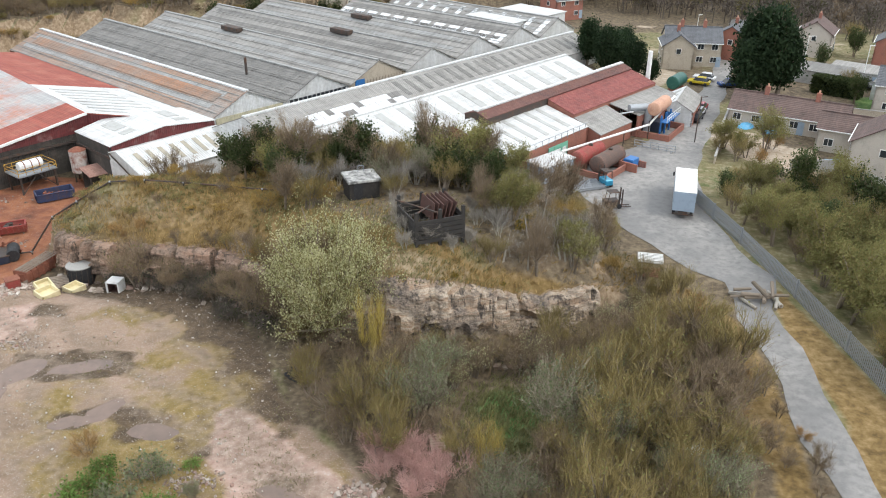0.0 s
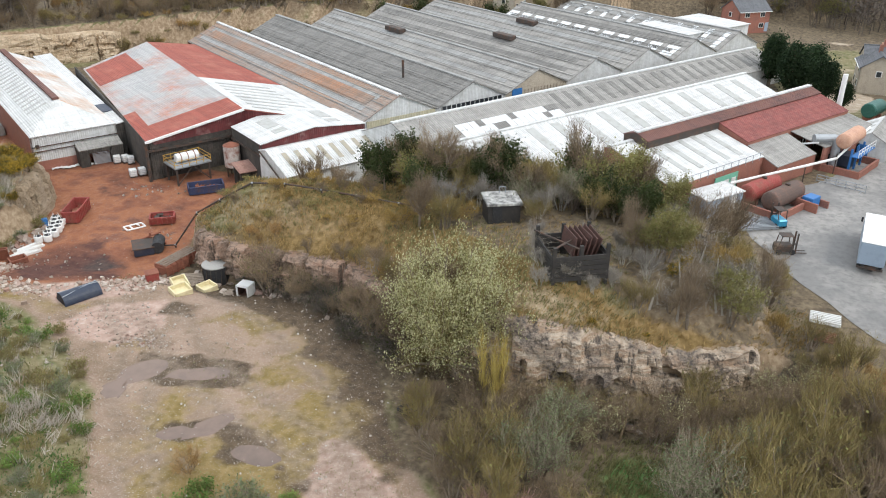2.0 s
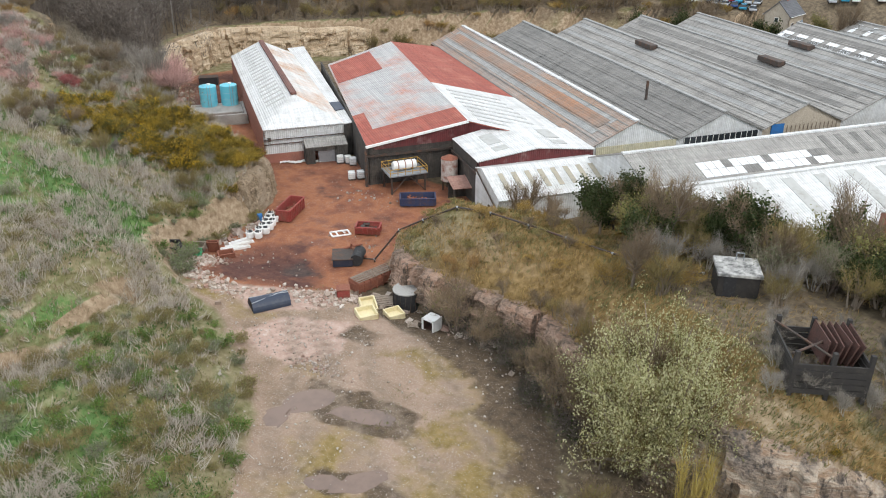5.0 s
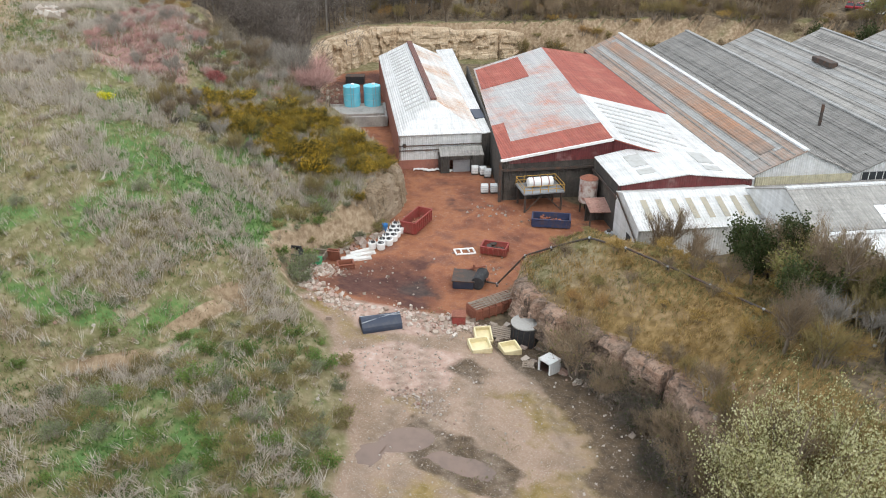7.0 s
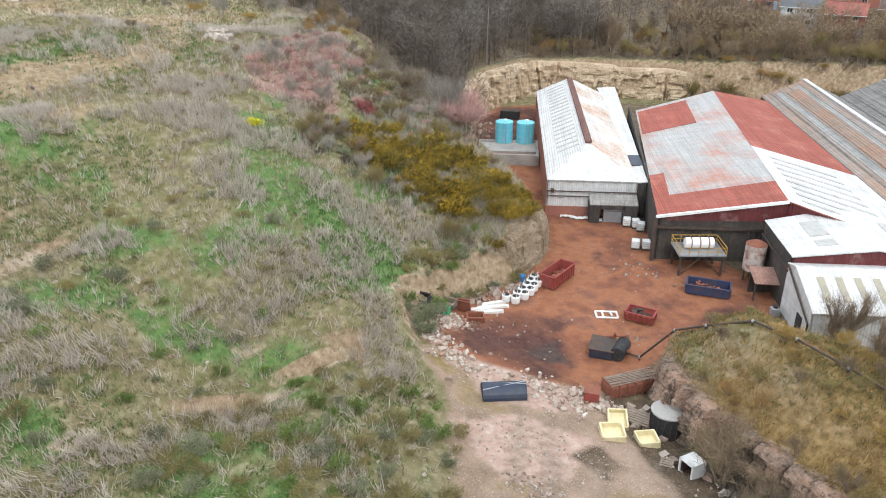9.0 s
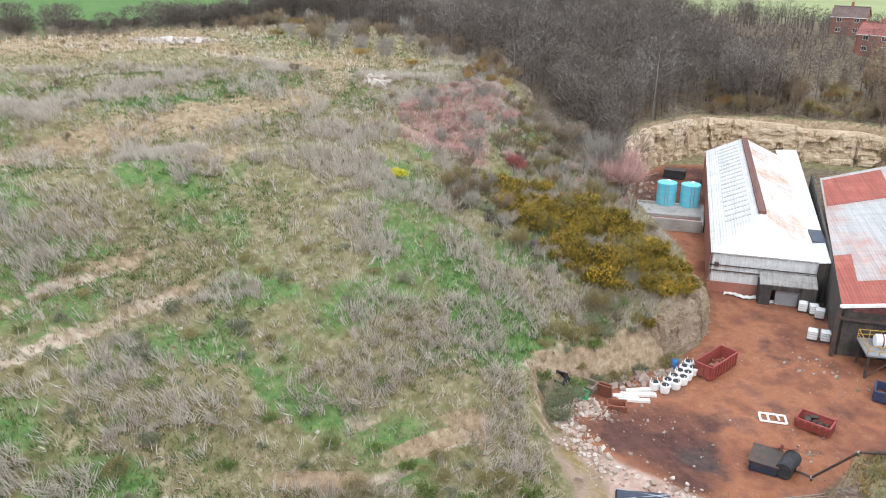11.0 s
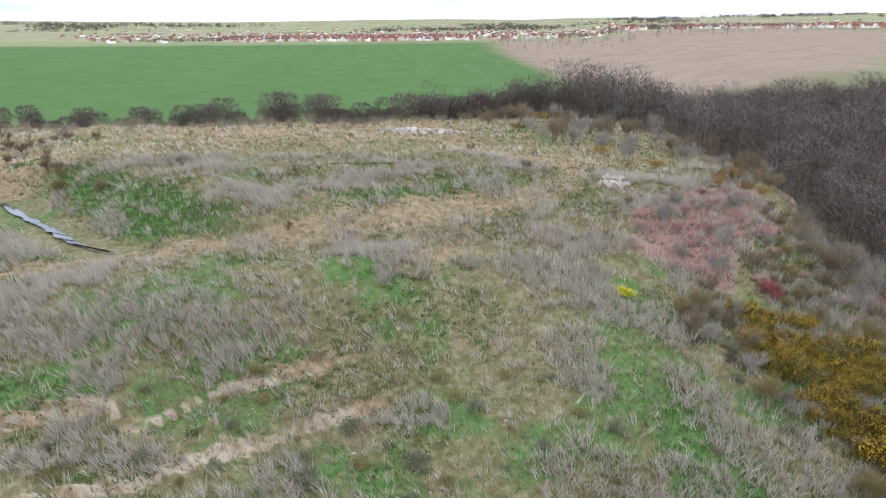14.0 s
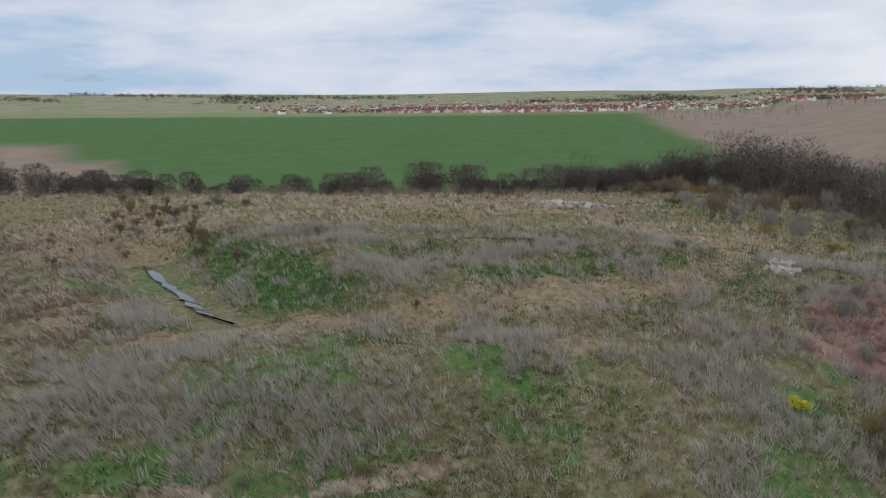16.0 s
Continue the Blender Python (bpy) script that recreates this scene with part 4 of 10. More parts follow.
# road along the quarry rim and forecourt of the works
def road_sheet(name, left, right, label, mat, lift=0.06):
    k = 60
    def along(pts, t):
        s = [0]
        for a, b_ in zip(pts[:-1], pts[1:]):
            s.append(s[-1] + math.dist(a, b_))
        return np.interp(t * s[-1], s, [q[0] for q in pts]), np.interp(t * s[-1], s, [q[1] for q in pts])
    vs, fs = [], []
    across = 10
    for i in range(k + 1):
        lx, ly = along(left, i / k)
        rx, ry = along(right, i / k)
        for j in range(across + 1):
            w = j / across
            jit = 0.35 * math.sin(i * 1.7 + j) if j in (0, across) else 0
            x, y = lx + (rx - lx) * w + jit, ly + (ry - ly) * w
            vs.append((x, y, gz(x, y) + lift))
    c = across + 1
    for i in range(k):
        for j in range(across):
            fs.append((i * c + j, i * c + j + 1, (i + 1) * c + j + 1, (i + 1) * c + j))
    return tagged(raw(name, vs, fs, mat), label, "road", kind="structure")


ROAD_L = [(27, 25), (26.3, 44.8), (27.0, 51.5), (27.8, 59.7), (27.1, 63.5), (28.2, 70), (24.5, 74), (21.8, 80), (17, 92), (18, 103), (30, 113), (39, 127), (49.5, 149.5), (57.4, 168), (75, 215)]
ROAD_R = [(29.2, 25), (29.6, 44.9), (30.6, 51.6), (31.0, 59.8), (30.9, 63.7), (33.4, 71), (31.6, 80), (31.5, 90), (33.5, 98), (35, 104), (38, 111), (47.5, 134), (54, 150), (61, 168), (80, 215)]
road_sheet("road", ROAD_L, ROAD_R, "worn grey asphalt lane widening into a works forecourt", M["asphalt"])

# ---------------------------------------------------------------- works buildings, laid out along two axes
U, V = Vector((-0.755, 0.656, 0)), Vector((0.656, 0.755, 0))
ORIGIN = Vector((-30.6, 120.5, 0))
WORKS_TURN = math.degrees(math.atan2(V.y, V.x))          # local x runs along V, local y along U


def works(v, u, z=0):
    return ORIGIN + V * v + U * u + Vector((0, 0, z))


def works_thing(name, label, category, v, u, z=0, group=""):
    p = works(v, u, z)
    return thing(name, label, category, p.x, p.y, p.z, WORKS_TURN, group)


def strip_on(bm, a, b_, c, d, s0, s1, t0, t1, lift=0.05, thick=0.04):
    """A thin sheet lying on the slope a-b-c-d, between shares s of its length and t of its height."""
    a, b_, c, d = map(Vector, (a, b_, c, d))
    def at(s, t):
        return (a + (b_ - a) * s) * (1 - t) + (d + (c - d) * s) * t
    n = (b_ - a).cross(d - a).normalized()
    if n.z < 0:
        n = -n
    return quad_prism(bm, [at(s0, t0) + n * lift, at(s1, t0) + n * lift, at(s1, t1) + n * lift, at(s0, t1) + n * lift], thick)


def slope(parent, name, a, b_, c, d, mat, thick=0.12, label=""):
    return part(name, quad_prism(bmesh.new(), [a, b_, c, d], thick), mat, parent, label)


def wall_panel(parent, name, pts, mat, n, thick=0.25, label=""):
    """An upright panel with the outline pts, n its outward direction."""
    bm = bmesh.new()
    n = Vector(n)
    f = [bm.verts.new(Vector(p)) for p in pts]
    k = [bm.verts.new(Vector(p) - n * thick) for p in pts]
    bm.faces.new(f)
    bm.faces.new(k[::-1])
    for i in range(len(f)):
        j = (i + 1) % len(f)
        bm.faces.new((f[i], k[i], k[j], f[j]))
    return part(name, bm, mat, parent, label)


M["sheet_brown"] = material("brown_weathered_sheet", (0.25, 0.20, 0.165), 0.9, 0, (0.37, 0.19, 0.11), 0.05, (0.22, 0.175, 0.145), 2.5, 0.75, 0.15, 6, 0.35, "X")
# seven parallel northlight bays
BAY, RIDGE_Z, VALLEY_Z = 14.2, 7.2, 4.0
bay_len = [69, 70, 69, 69, 68, 52, 50]
for i in range(7):
    L = bay_len[i]
    bay = works_thing("factory_bay", "long factory bay with a weathered grey fibre-cement gable roof" if i < 4 else "long factory bay with grey sheets and bright rooflights",
                      "building", i * BAY, 0, 0, "factory bays")
    h = BAY / 2
    lz = VALLEY_Z
    left = [(-h, -0.3, lz), (0, -0.3, RIDGE_Z), (0, L, RIDGE_Z), (-h, L, lz)]
    right = [(h, -0.3, lz), (0, -0.3, RIDGE_Z), (0, L, RIDGE_Z), (h, L, lz)]
    m1 = M["asbestos_rust"] if i == 0 else M["asbestos"]
    slope(bay, "roof_slope", *left, m1 if i != 1 else M["asbestos_dark"])
    slope(bay, "roof_slope", *right, M["asbestos"] if i != 2 else M["asbestos_dark"])
    part("ridge_cap", boxes((0, L / 2, RIDGE_Z - 0.1, 0.7, L + 0.4, 0.22)), M["asbestos_light"] if i else M["white_wall"], bay, "pale ridge capping")
    part("valley_gutter", boxes((h, L / 2, VALLEY_Z - 0.15, 0.5, L, 0.2)), M["asbestos_dark"], bay)
    for q in (0.28, 0.66):
        # long darker sheet runs
        bm = bmesh.new()
        strip_on(bm, (-h, 0, lz), (-h, L, lz), (0, L, RIDGE_Z), (0, 0, RIDGE_Z), 0.04, 0.97, q, q + 0.14)
        part("sheet_run", bm, M["asbestos_dark"] if (i + int(q * 10)) % 2 else M["asbestos_light"], bay, "run of replaced sheets")
    for q in (0.02, 0.2, 0.40, 0.6, 0.8, 0.97):
        for sx in (-h, h):
            bm = bmesh.new()
            strip_on(bm, (sx, 0, lz), (sx, L, lz), (0, L, RIDGE_Z), (0, 0, RIDGE_Z), 0.0, 1.0, q, q + 0.022, 0.075)
            part("sheet_lap", bm, M["asbestos_dark"], bay)
    if i == 0:
        bm = bmesh.new()
        strip_on(bm, (-h, 0, lz), (-h, L, lz), (0, L, RIDGE_Z), (0, 0, RIDGE_Z), 0.05, 0.95, 0.46, 0.72, 0.09)
        part("brown_sheet_run", bm, M["sheet_brown"], bay, "run of brown weathered sheets")
    gm = M["white_wall"] if i in (0, 1) else M["stone_wall"] if i == 2 else M["white_wall"]
    wall_panel(bay, "gable_wall", [(-h, 0, -1), (h, 0, -1), (h, 0, VALLEY_Z), (0, 0, RIDGE_Z - 0.15), (-h, 0, VALLEY_Z)], gm, (0, -1, 0), label="whitewashed gable end")
    wall_panel(bay, "gable_wall", [(-h, L, -1), (h, L, -1), (h, L, VALLEY_Z), (0, L, RIDGE_Z - 0.15), (-h, L, VALLEY_Z)], M["brick"], (0, 1, 0))
    if i == 0:
        part("plinth_band", boxes((0.4, -0.08, 2.7, 12.6, 0.12, 1.25)), M["band_yellow"], bay, "yellowed translucent wall sheets")
    if i == 1:
        band = part("glazed_band", boxes((0, -0.06, 2.9, 12.4, 0.1, 1.05)), M["glass"], bay, "long dark glazed band")
        for k in range(14):
            part("glazing_bar", boxes((-6.2 + 12.4 * k / 13, -0.14, 2.9, 0.07, 0.06, 1.05)), M["white_paint"], band)
    if i == 2:
        part("blue_panel", boxes((-4.6, -0.1, 3.0, 2.2, 0.14, 1.5)), M["blue_paint"], bay, "bright blue painted panel")
        for k in range(13):
            part("wall_batten", boxes((-2.8 + 0.75 * k, -0.06, 2.8, 0.07, 0.06, 1.3)), M["timber"], bay)
    if i in (2, 3, 4):
        part("ridge_vent", bevelled(boxes((-1.2, 24 + 9 * (i % 3), RIDGE_Z - 0.5, 1.6, 5.5, 0.9)), 0.08), M["steel_dark"], bay, "dark louvred ridge ventilator")
    if i in (5, 6):
        n = 12
        for k in range(n):
            bm = bmesh.new()
            strip_on(bm, (-h, 0, lz), (-h, L, lz), (0, L, RIDGE_Z), (0, 0, RIDGE_Z), k / n + 0.02, k / n + (0.075 if i == 5 else 0.045), 0.12 if i == 5 else 0.1, 0.55 if i == 5 else 0.85)
            part("rooflight", bm, M["rooflight_white"], bay)
    if i == 1:
        part("flue", rod(bmesh.new(), (-4, 14, 5), (-4, 14, 8.4), 0.22), M["steel_dark"], bay, "dark steel flue pipe")

# long front ranges: grey range behind, white range in front
def range_roof(name, label, v0, v1, u_ridge, zr, half_f, zf, half_b, zb, mat_f, mat_b, wall, base):
    t = works_thing(name, label, "building", v0, u_ridge)
    L = v1 - v0
    slope(t, "roof_slope", (0, -half_f, zf), (L, -half_f, zf), (L, 0, zr), (0, 0, zr), mat_f)
    slope(t, "roof_slope", (0, half_b, zb), (L, half_b, zb), (L, 0, zr), (0, 0, zr), mat_b)
    part("ridge_cap", boxes((L / 2, 0, zr - 0.08, L, 0.6, 0.2)), M["white_wall"], t)
    for x, n in ((0.05, (-1, 0, 0)), (L - 0.05, (1, 0, 0))):
        wall_panel(t, "gable_wall", [(x, -half_f + 0.1, base), (x, half_b - 0.1, base), (x, half_b - 0.1, zb - 0.1), (x, 0, zr - 0.12), (x, -half_f + 0.1, zf - 0.1)], wall, n)
    wall_panel(t, "front_wall", [(0, -half_f + 0.1, base), (L, -half_f + 0.1, base), (L, -half_f + 0.1, zf - 0.12), (0, -half_f + 0.1, zf - 0.12)], wall, (0, -1, 0))
    return t, L


grey_range, L = range_roof("factory_range", "long low grey-roofed range with rows of rooflights", -9, 73.5, -11.6, 7.4, 6.4, 5.2, 8.0, 4.2, M["asbestos"], M["asbestos"], M["white_wall"], -1)
for k in range(21):
    bm = bmesh.new()
    s0 = 0.34 + 0.031 * k
    strip_on(bm, (0, -6.4, 5.2), (L, -6.4, 5.2), (L, 0, 7.4), (0, 0, 7.4), s0, s0 + 0.012, 0.25, 0.85)
    part("rooflight", bm, M["asbestos_dark"], grey_range)
wall_panel(grey_range, "end_cladding", [(L + 0.1, -6.3, 0), (L + 0.1, 7.8, 0), (L + 0.1, 7.8, 4.0), (L + 0.1, 0, 7.2), (L + 0.1, -6.3, 5.0)], M["pale_blue"], (1, 0, 0), 0.1, "pale blue gable cladding")
pane_rng = random.Random(3)
for k in range(16):
    for t0 in (0.10, 0.31):
        bm = bmesh.new()
        s0 = 0.10 + 0.0142 * k
        strip_on(bm, (0, -6.4, 5.2), (L, -6.4, 5.2), (L, 0, 7.4), (0, 0, 7.4), s0, s0 + 0.0128, t0, t0 + 0.195)
        part("glazed_pane", bm, M["rooflight_white"] if pane_rng.random() < 0.8 else M["asbestos_dark"], grey_range)
white_range, L = range_roof("factory_range", "long white-roofed range with translucent roof strips", -14.5, 51, -24.7, 8.3, 9.5, 5.4, 6.4, 5.3, M["white_roof"], M["white_roof"], M["white_wall"], -1)
for k in range(14):
    bm = bmesh.new()
    s0 = 0.06 + 0.066 * k
    strip_on(bm, (0, -9.5, 5.4), (L, -9.5, 5.4), (L, 0, 8.3), (0, 0, 8.3), s0, s0 + 0.022, 0.2, 0.9)
    part("rooflight", bm, M["rooflight"], white_range)

# brown monitor roof and red roof towards the forecourt
monitor, L = range_roof("monitor_roof", "long rusty brown raised monitor roof with dark louvres", 11, 50, -36.5, 9.0, 2.0, 8.3, 2.0, 8.3, M["brown_roof"], M["brown_roof"], M["steel_dark"], 5)
red_range, L = range_roof("brick_workshop", "red brick workshop under a rust-red sheet roof", 25.4, 50, -37.5, 8.4, 5.6, 6.7, 2.0, 8.3, M["maroon_roof"], M["maroon_roof"], M["brick"], 0)
white_shed, L = range_roof("white_shed", "brick shed with a broad white sheet roof", 7, 25.2, -36, 7.8, 9.8, 5.6, 1.0, 7.5, M["white_roof"], M["white_roof"], M["brick"], 0)
for k in range(6):
    bm = bmesh.new()
    s0 = 0.10 + 0.145 * k
    strip_on(bm, (0, -9.8, 5.6), (L, -9.8, 5.6), (L, 0, 7.8), (0, 0, 7.8), s0, s0 + 0.045, 0.15, 0.85)
    part("rooflight", bm, M["rooflight"], white_shed)

# great red and grey roof over the yard front
big = works_thing("furnace_hall", "great hall with a patched red and grey rusty sheet roof", "building", -19, 0)
lz, rz_, vz = 3.7, 6.0, 4.1
A_ = [(-16.2, 10.2, lz), (-1.6, 10.2, rz_), (2.0, 64, rz_), (-12.2, 57, lz + 0.3)]
B_ = [(-1.6, 10.2, rz_), (12, -1.0, vz), (12, 65, vz), (2.0, 64, rz_)]
slope(big, "roof_slope", *A_, M["grey_rust_roof"])
slope(big, "roof_slope", *B_, M["rusty_roof"])
bm = bmesh.new()
strip_on(bm, A_[0], A_[1], A_[2], A_[3], 0.0, 1.0, 0.0, 0.13)
part("red_sheet_course", bm, M["rusty_roof"], big, "red sheet course along the eaves")
bm = bmesh.new()
strip_on(bm, A_[0], A_[1], A_[2], A_[3], 0.0, 0.13, 0.13, 0.30)
part("red_sheet_course", bm, M["rusty_roof"], big)
bm = bmesh.new()
strip_on(bm, A_[0], A_[1], A_[2], A_[3], 0.02, 0.62, 0.70, 0.97)
part("red_sheet_course", bm, M["rusty_roof"], big)
bm = bmesh.new()
strip_on(bm, *B_, 0.0, 1.0, 0.0, 0.40)
part("white_sheet_course", bm, M["white_roof"], big, "white coated sheets at the front of the roof")
wall_panel(big, "front_wall", [(-16, 10.5, -3), (-1.6, 10.5, -3), (-1.6, 10.5, rz_ - 0.2), (-16, 10.5, lz - 0.15)], M["dark_wall"], (0, -1, 0))
wall_panel(big, "red_fascia", [(-15, 10.4, lz - 0.6), (-1.6, 10.4, 3.4), (-1.6, 10.4, rz_ - 0.2), (-15.5, 10.4, lz - 0.1)], M["red_wall"], (0, -1, 0), 0.06, "dark red cladding under the gable")
wall_panel(big, "front_wall", [(-1.6, 10.5, -3), (12, -0.5, -3), (12, -0.5, vz - 0.2), (-1.6, 10.5, rz_ - 0.2)], M["red_wall"], (-0.6, -0.8, 0))
wall_panel(big, "side_wall", [(-16, 10.5, -3), (-16, 10.5, lz - 0.15), (-13, 60, lz + 0.15), (-13, 60, -3)], M["dark_wall"], (-1, 0, 0))
bm = bmesh.new()
box(bm, -16.4, 10.1, -2.2, 0.35, 0.35, 5.8)
box(bm, -8.8, 10.2, 2.2, 15, 0.3, 0.3)
part("steel_frame", bm, M["steel_dark"], big, "dark steel corner post and rail")
part("eaves_trim", quad_prism(bmesh.new(), [(-16.4, 9.95, lz + 0.12), (-1.6, 9.95, rz_ + 0.12), (-1.6, 10.25, rz_ + 0.12), (-16.4, 10.25, lz + 0.12)], 0.3), M["white_paint"], big, "pale barge board")
for k in range(8):
    bm = bmesh.new()
    strip_on(bm, *B_, 0.12, 0.72, 0.035 + 0.042 * k, 0.047 + 0.042 * k, 0.10)
    part("rooflight", bm, M["rooflight"], big)
# flat strip between hall and hipped shed
link = works_thing("link_roof", "flat white link roof with a dark opening", "building", -35.4, 23.5)
slope(link, "roof_slope", (-0.2, 0, 3.0), (1.2, 0, 3.2), (3.2, 54, 3.2), (-0.2, 54, 3.0), M["white_roof"])
part("roof_hatch", boxes((0.8, 9, 3.1, 1.6, 4.5, 0.14)), M["navy_liner"], link, "dark roof opening")
wall_panel(link, "front_wall", [(-0.2, 0.1, -3), (1.2, 0.1, -3), (1.2, 0.1, 3.0), (-0.2, 0.1, 3.0)], M["dark_wall"], (0, -1, 0))

# white hipped shed by the tanks
hip = works_thing("hipped_shed", "long white-roofed shed with a rusty ridge vent and hipped end", "building", -41.5, 23.5)
hw, L, ez, tz = 6.0, 49, 3.2, 5.9
slope(hip, "roof_slope", (-hw, -0.3, ez), (0, 8.5, tz), (0, L, tz), (-hw, L, ez), M["white_roof"], label="white sheets with grey rooflights")
slope(hip, "roof_slope", (hw, -0.3, ez), (0, 8.5, tz), (0, L, tz), (hw, L, ez), M["white_rust_roof"], label="white sheets stained orange with rust")
bm = bmesh.new()
quad_prism(bm, [(-hw, -0.3, ez + 0.02), (hw, -0.3, ez + 0.02), (0, 8.5, tz + 0.02)], 0.12)
part("hip_end", bm, M["white_roof"], hip)
part("ridge_vent", boxes((0, 8 + (L - 9) / 2, tz - 0.05, 0.9, L - 9, 0.35)), M["brown_roof"], hip, "rusty ridge ventilator")
for k in range(19):
    bm = bmesh.new()
    s0 = 0.18 + 0.042 * k
    strip_on(bm, (-hw, 0, ez), (-hw, L, ez), (0, L, tz), (0, 0, tz), s0, s0 + 0.012, 0.3, 0.8)
    part("rooflight", bm, M["rooflight"], hip)
wall_panel(hip, "front_wall", [(-hw, 0, -0.6), (hw, 0, -0.6), (hw, 0, ez), (-hw, 0, ez)], M["white_wall"], (0, -1, 0), label="white clad front")
wall_panel(hip, "brick_plinth", [(-hw, -0.05, -3), (hw, -0.05, -3), (hw, -0.05, -0.6), (-hw, -0.05, -0.6)], M["brick"], (0, -1, 0), 0.3)
wall_panel(hip, "side_wall", [(-hw, 0, -3), (-hw, 0, ez), (-hw, L, ez), (-hw, L, -3)], M["brick"], (-1, 0, 0))
wall_panel(hip, "side_wall", [(hw, 0, -3), (hw, 0, ez), (hw, L, ez), (hw, L, -3)], M["white_wall"], (1, 0, 0))
wall_panel(hip, "back_wall", [(-hw, L, -3), (hw, L, -3), (hw, L, ez), (0, L, tz - 0.1), (-hw, L, ez)], M["brick"], (0, 1, 0))

# ---------------------------------------------------------------- small sheds of the works
shed_a = works_thing("white_annexe", "white-roofed annexe with dark red gable cladding", "building", -15.2, -1.2)
slope(shed_a, "roof_slope", (-8.4, -0.3, 4.4), (0, -0.3, 5.4), (0, 11, 5.4), (-8.4, 9.5, 4.4), M["white_roof"])
slope(shed_a, "roof_slope", (8.4, -0.3, 4.4), (0, -0.3, 5.4), (0, 11, 5.4), (8.4, 9, 4.4), M["white_roof"])
for (s0, s1, t0, t1) in ((0.45, 0.85, 0.38, 0.62), (0.18, 0.34, 0.38, 0.62)):
    for sgn in (-1, 1):
        bm = bmesh.new()
        strip_on(bm, (8.4 * sgn, 0, 4.4), (8.4 * sgn, 9, 4.4), (0, 10, 5.4), (0, 0, 5.4), s0, s1, t0, t1, 0.06)
        part("rooflight", bm, M["rooflight"], shed_a)
wall_panel(shed_a, "gable_wall", [(-8.3, 0, 2.0), (8.3, 0, 2.0), (8.3, 0, 4.3), (0, 0, 5.3), (-8.3, 0, 4.3)], M["red_wall"], (0, -1, 0))
wall_panel(shed_a, "side_wall", [(-8.3, 0, -3), (-8.3, 9.5, -3), (-8.3, 9.5, 4.3), (-8.3, 0, 4.3)], M["dark_wall"], (-1, 0, 0))
part("eaves_beam", boxes((-8.5, 4.5, 2.6, 0.2, 9.5, 0.3)), M["steel_dark"], shed_a)

shed_b = works_thing("white_lean_to", "white sheet lean-to with tan rooflights beside the ridge", "building", -23.8, -9.2)
rb = [(0, -0.3, 2.2), (16, -0.3, 2.2), (16, 5.8, 4.2), (0, 5.8, 4.2)]
slope(shed_b, "roof_slope", *rb, M["white_roof"])
slope(shed_b, "roof_slope", (0, 8.0, 3.6), (16, 8.0, 3.6), (16, 5.8, 4.2), (0, 5.8, 4.2), M["white_roof"])
for k in range(8):
    bm = bmesh.new()
    s0 = 0.10 + 0.112 * k
    strip_on(bm, *rb, s0, s0 + 0.042, 0.25, 0.78, 0.06)
    part("rooflight", bm, M["rooflight_tan"], shed_b)
wall_panel(shed_b, "gable_wall", [(0.1, 0, -3), (0.1, 8, -3), (0.1, 8, 3.5), (0.1, 5.8, 4.1), (0.1, 0, 2.1)], M["white_wall"], (-1, 0, 0), label="pale sheet gable")
wall_panel(shed_b, "front_wall", [(0, 0, -3), (16, 0, -3), (16, 0, 2.1), (0, 0, 2.1)], M["white_wall"], (0, -1, 0))
part("doorway", boxes((0.0, 2.6, -2.2, 0.1, 1.3, 2.6)), M["black_rubber"], shed_b, "dark open doorway")
part("drain_pipe", rod(rod(bmesh.new(), (-0.12, 7.5, 3.6), (-0.12, 0.1, 0.8), 0.1), (-0.12, 0.1, 0.8), (-0.12, 0.1, -2), 0.1), M["steel_dark"], shed_b)

low = works_thing("low_roof", "low grey sheet roof between the gables", "building", -9.5, -8.6)
slope(low, "roof_slope", (0, -0.3, 2.7), (22, -0.3, 2.8), (22, 8.4, 3.0), (1, 8.4, 2.9), M["asbestos"])
wall_panel(low, "front_wall", [(0, 0, -3), (22, 0, -3), (22, 0, 2.6), (0, 0, 2.6)], M["white_wall"], (0, -1, 0))
wall_panel(low, "side_wall", [(0.1, 0, -3), (0.1, 8, -3), (0.1, 8, 2.75), (0.1, 0, 2.55)], M["white_wall"], (-1, 0, 0))

# porch with the roller door in the hipped shed's front
porch = works_thing("porch", "dark porch with a pale roller shutter door", "porch", -38.4, 23.4)
slope(porch, "porch_roof", (-3.4, -2.2, 0.6), (2.9, -2.2, 0.6), (2.9, 0, 1.3), (-3.4, 0, 1.3), M["asbestos"])
bm = boxes((-2.7, -2.0, -2.4, 1.3, 0.3, 2.9), (1.9, -2.0, -2.4, 1.9, 0.3, 2.9), (-0.4, -2.0, -0.05, 3.4, 0.3, 0.6))
part("porch_front", bm, M["dark_wall"], porch)
part("porch_side", boxes((-3.3, -1.0, -2.4, 0.2, 2.0, 2.9)), M["dark_wall"], porch)
shutter = part("roller_shutter", boxes((-0.2, -1.66, -2.35, 2.6, 0.04, 2.4)), M["galv"], porch, "pale slatted roller shutter")
for k in range(12):
    part("slat", boxes((-0.2, -1.72, -2.3 + 0.19 * k, 2.5, 0.07, 0.17)), M["galv"], shutter)
part("wall_lamp", bevelled(boxes((-5.2, -0.15, 1.4, 0.5, 0.4, 0.5)), 0.05), M["steel_dark"], hip, "round black wall vent")
for k, dz in enumerate((0.9, 1.6)):
    part("wall_pipe", rod(bmesh.new(), (-6, -0.2, dz), (6, -0.2, dz), 0.08), M["steel_dark"], hip)

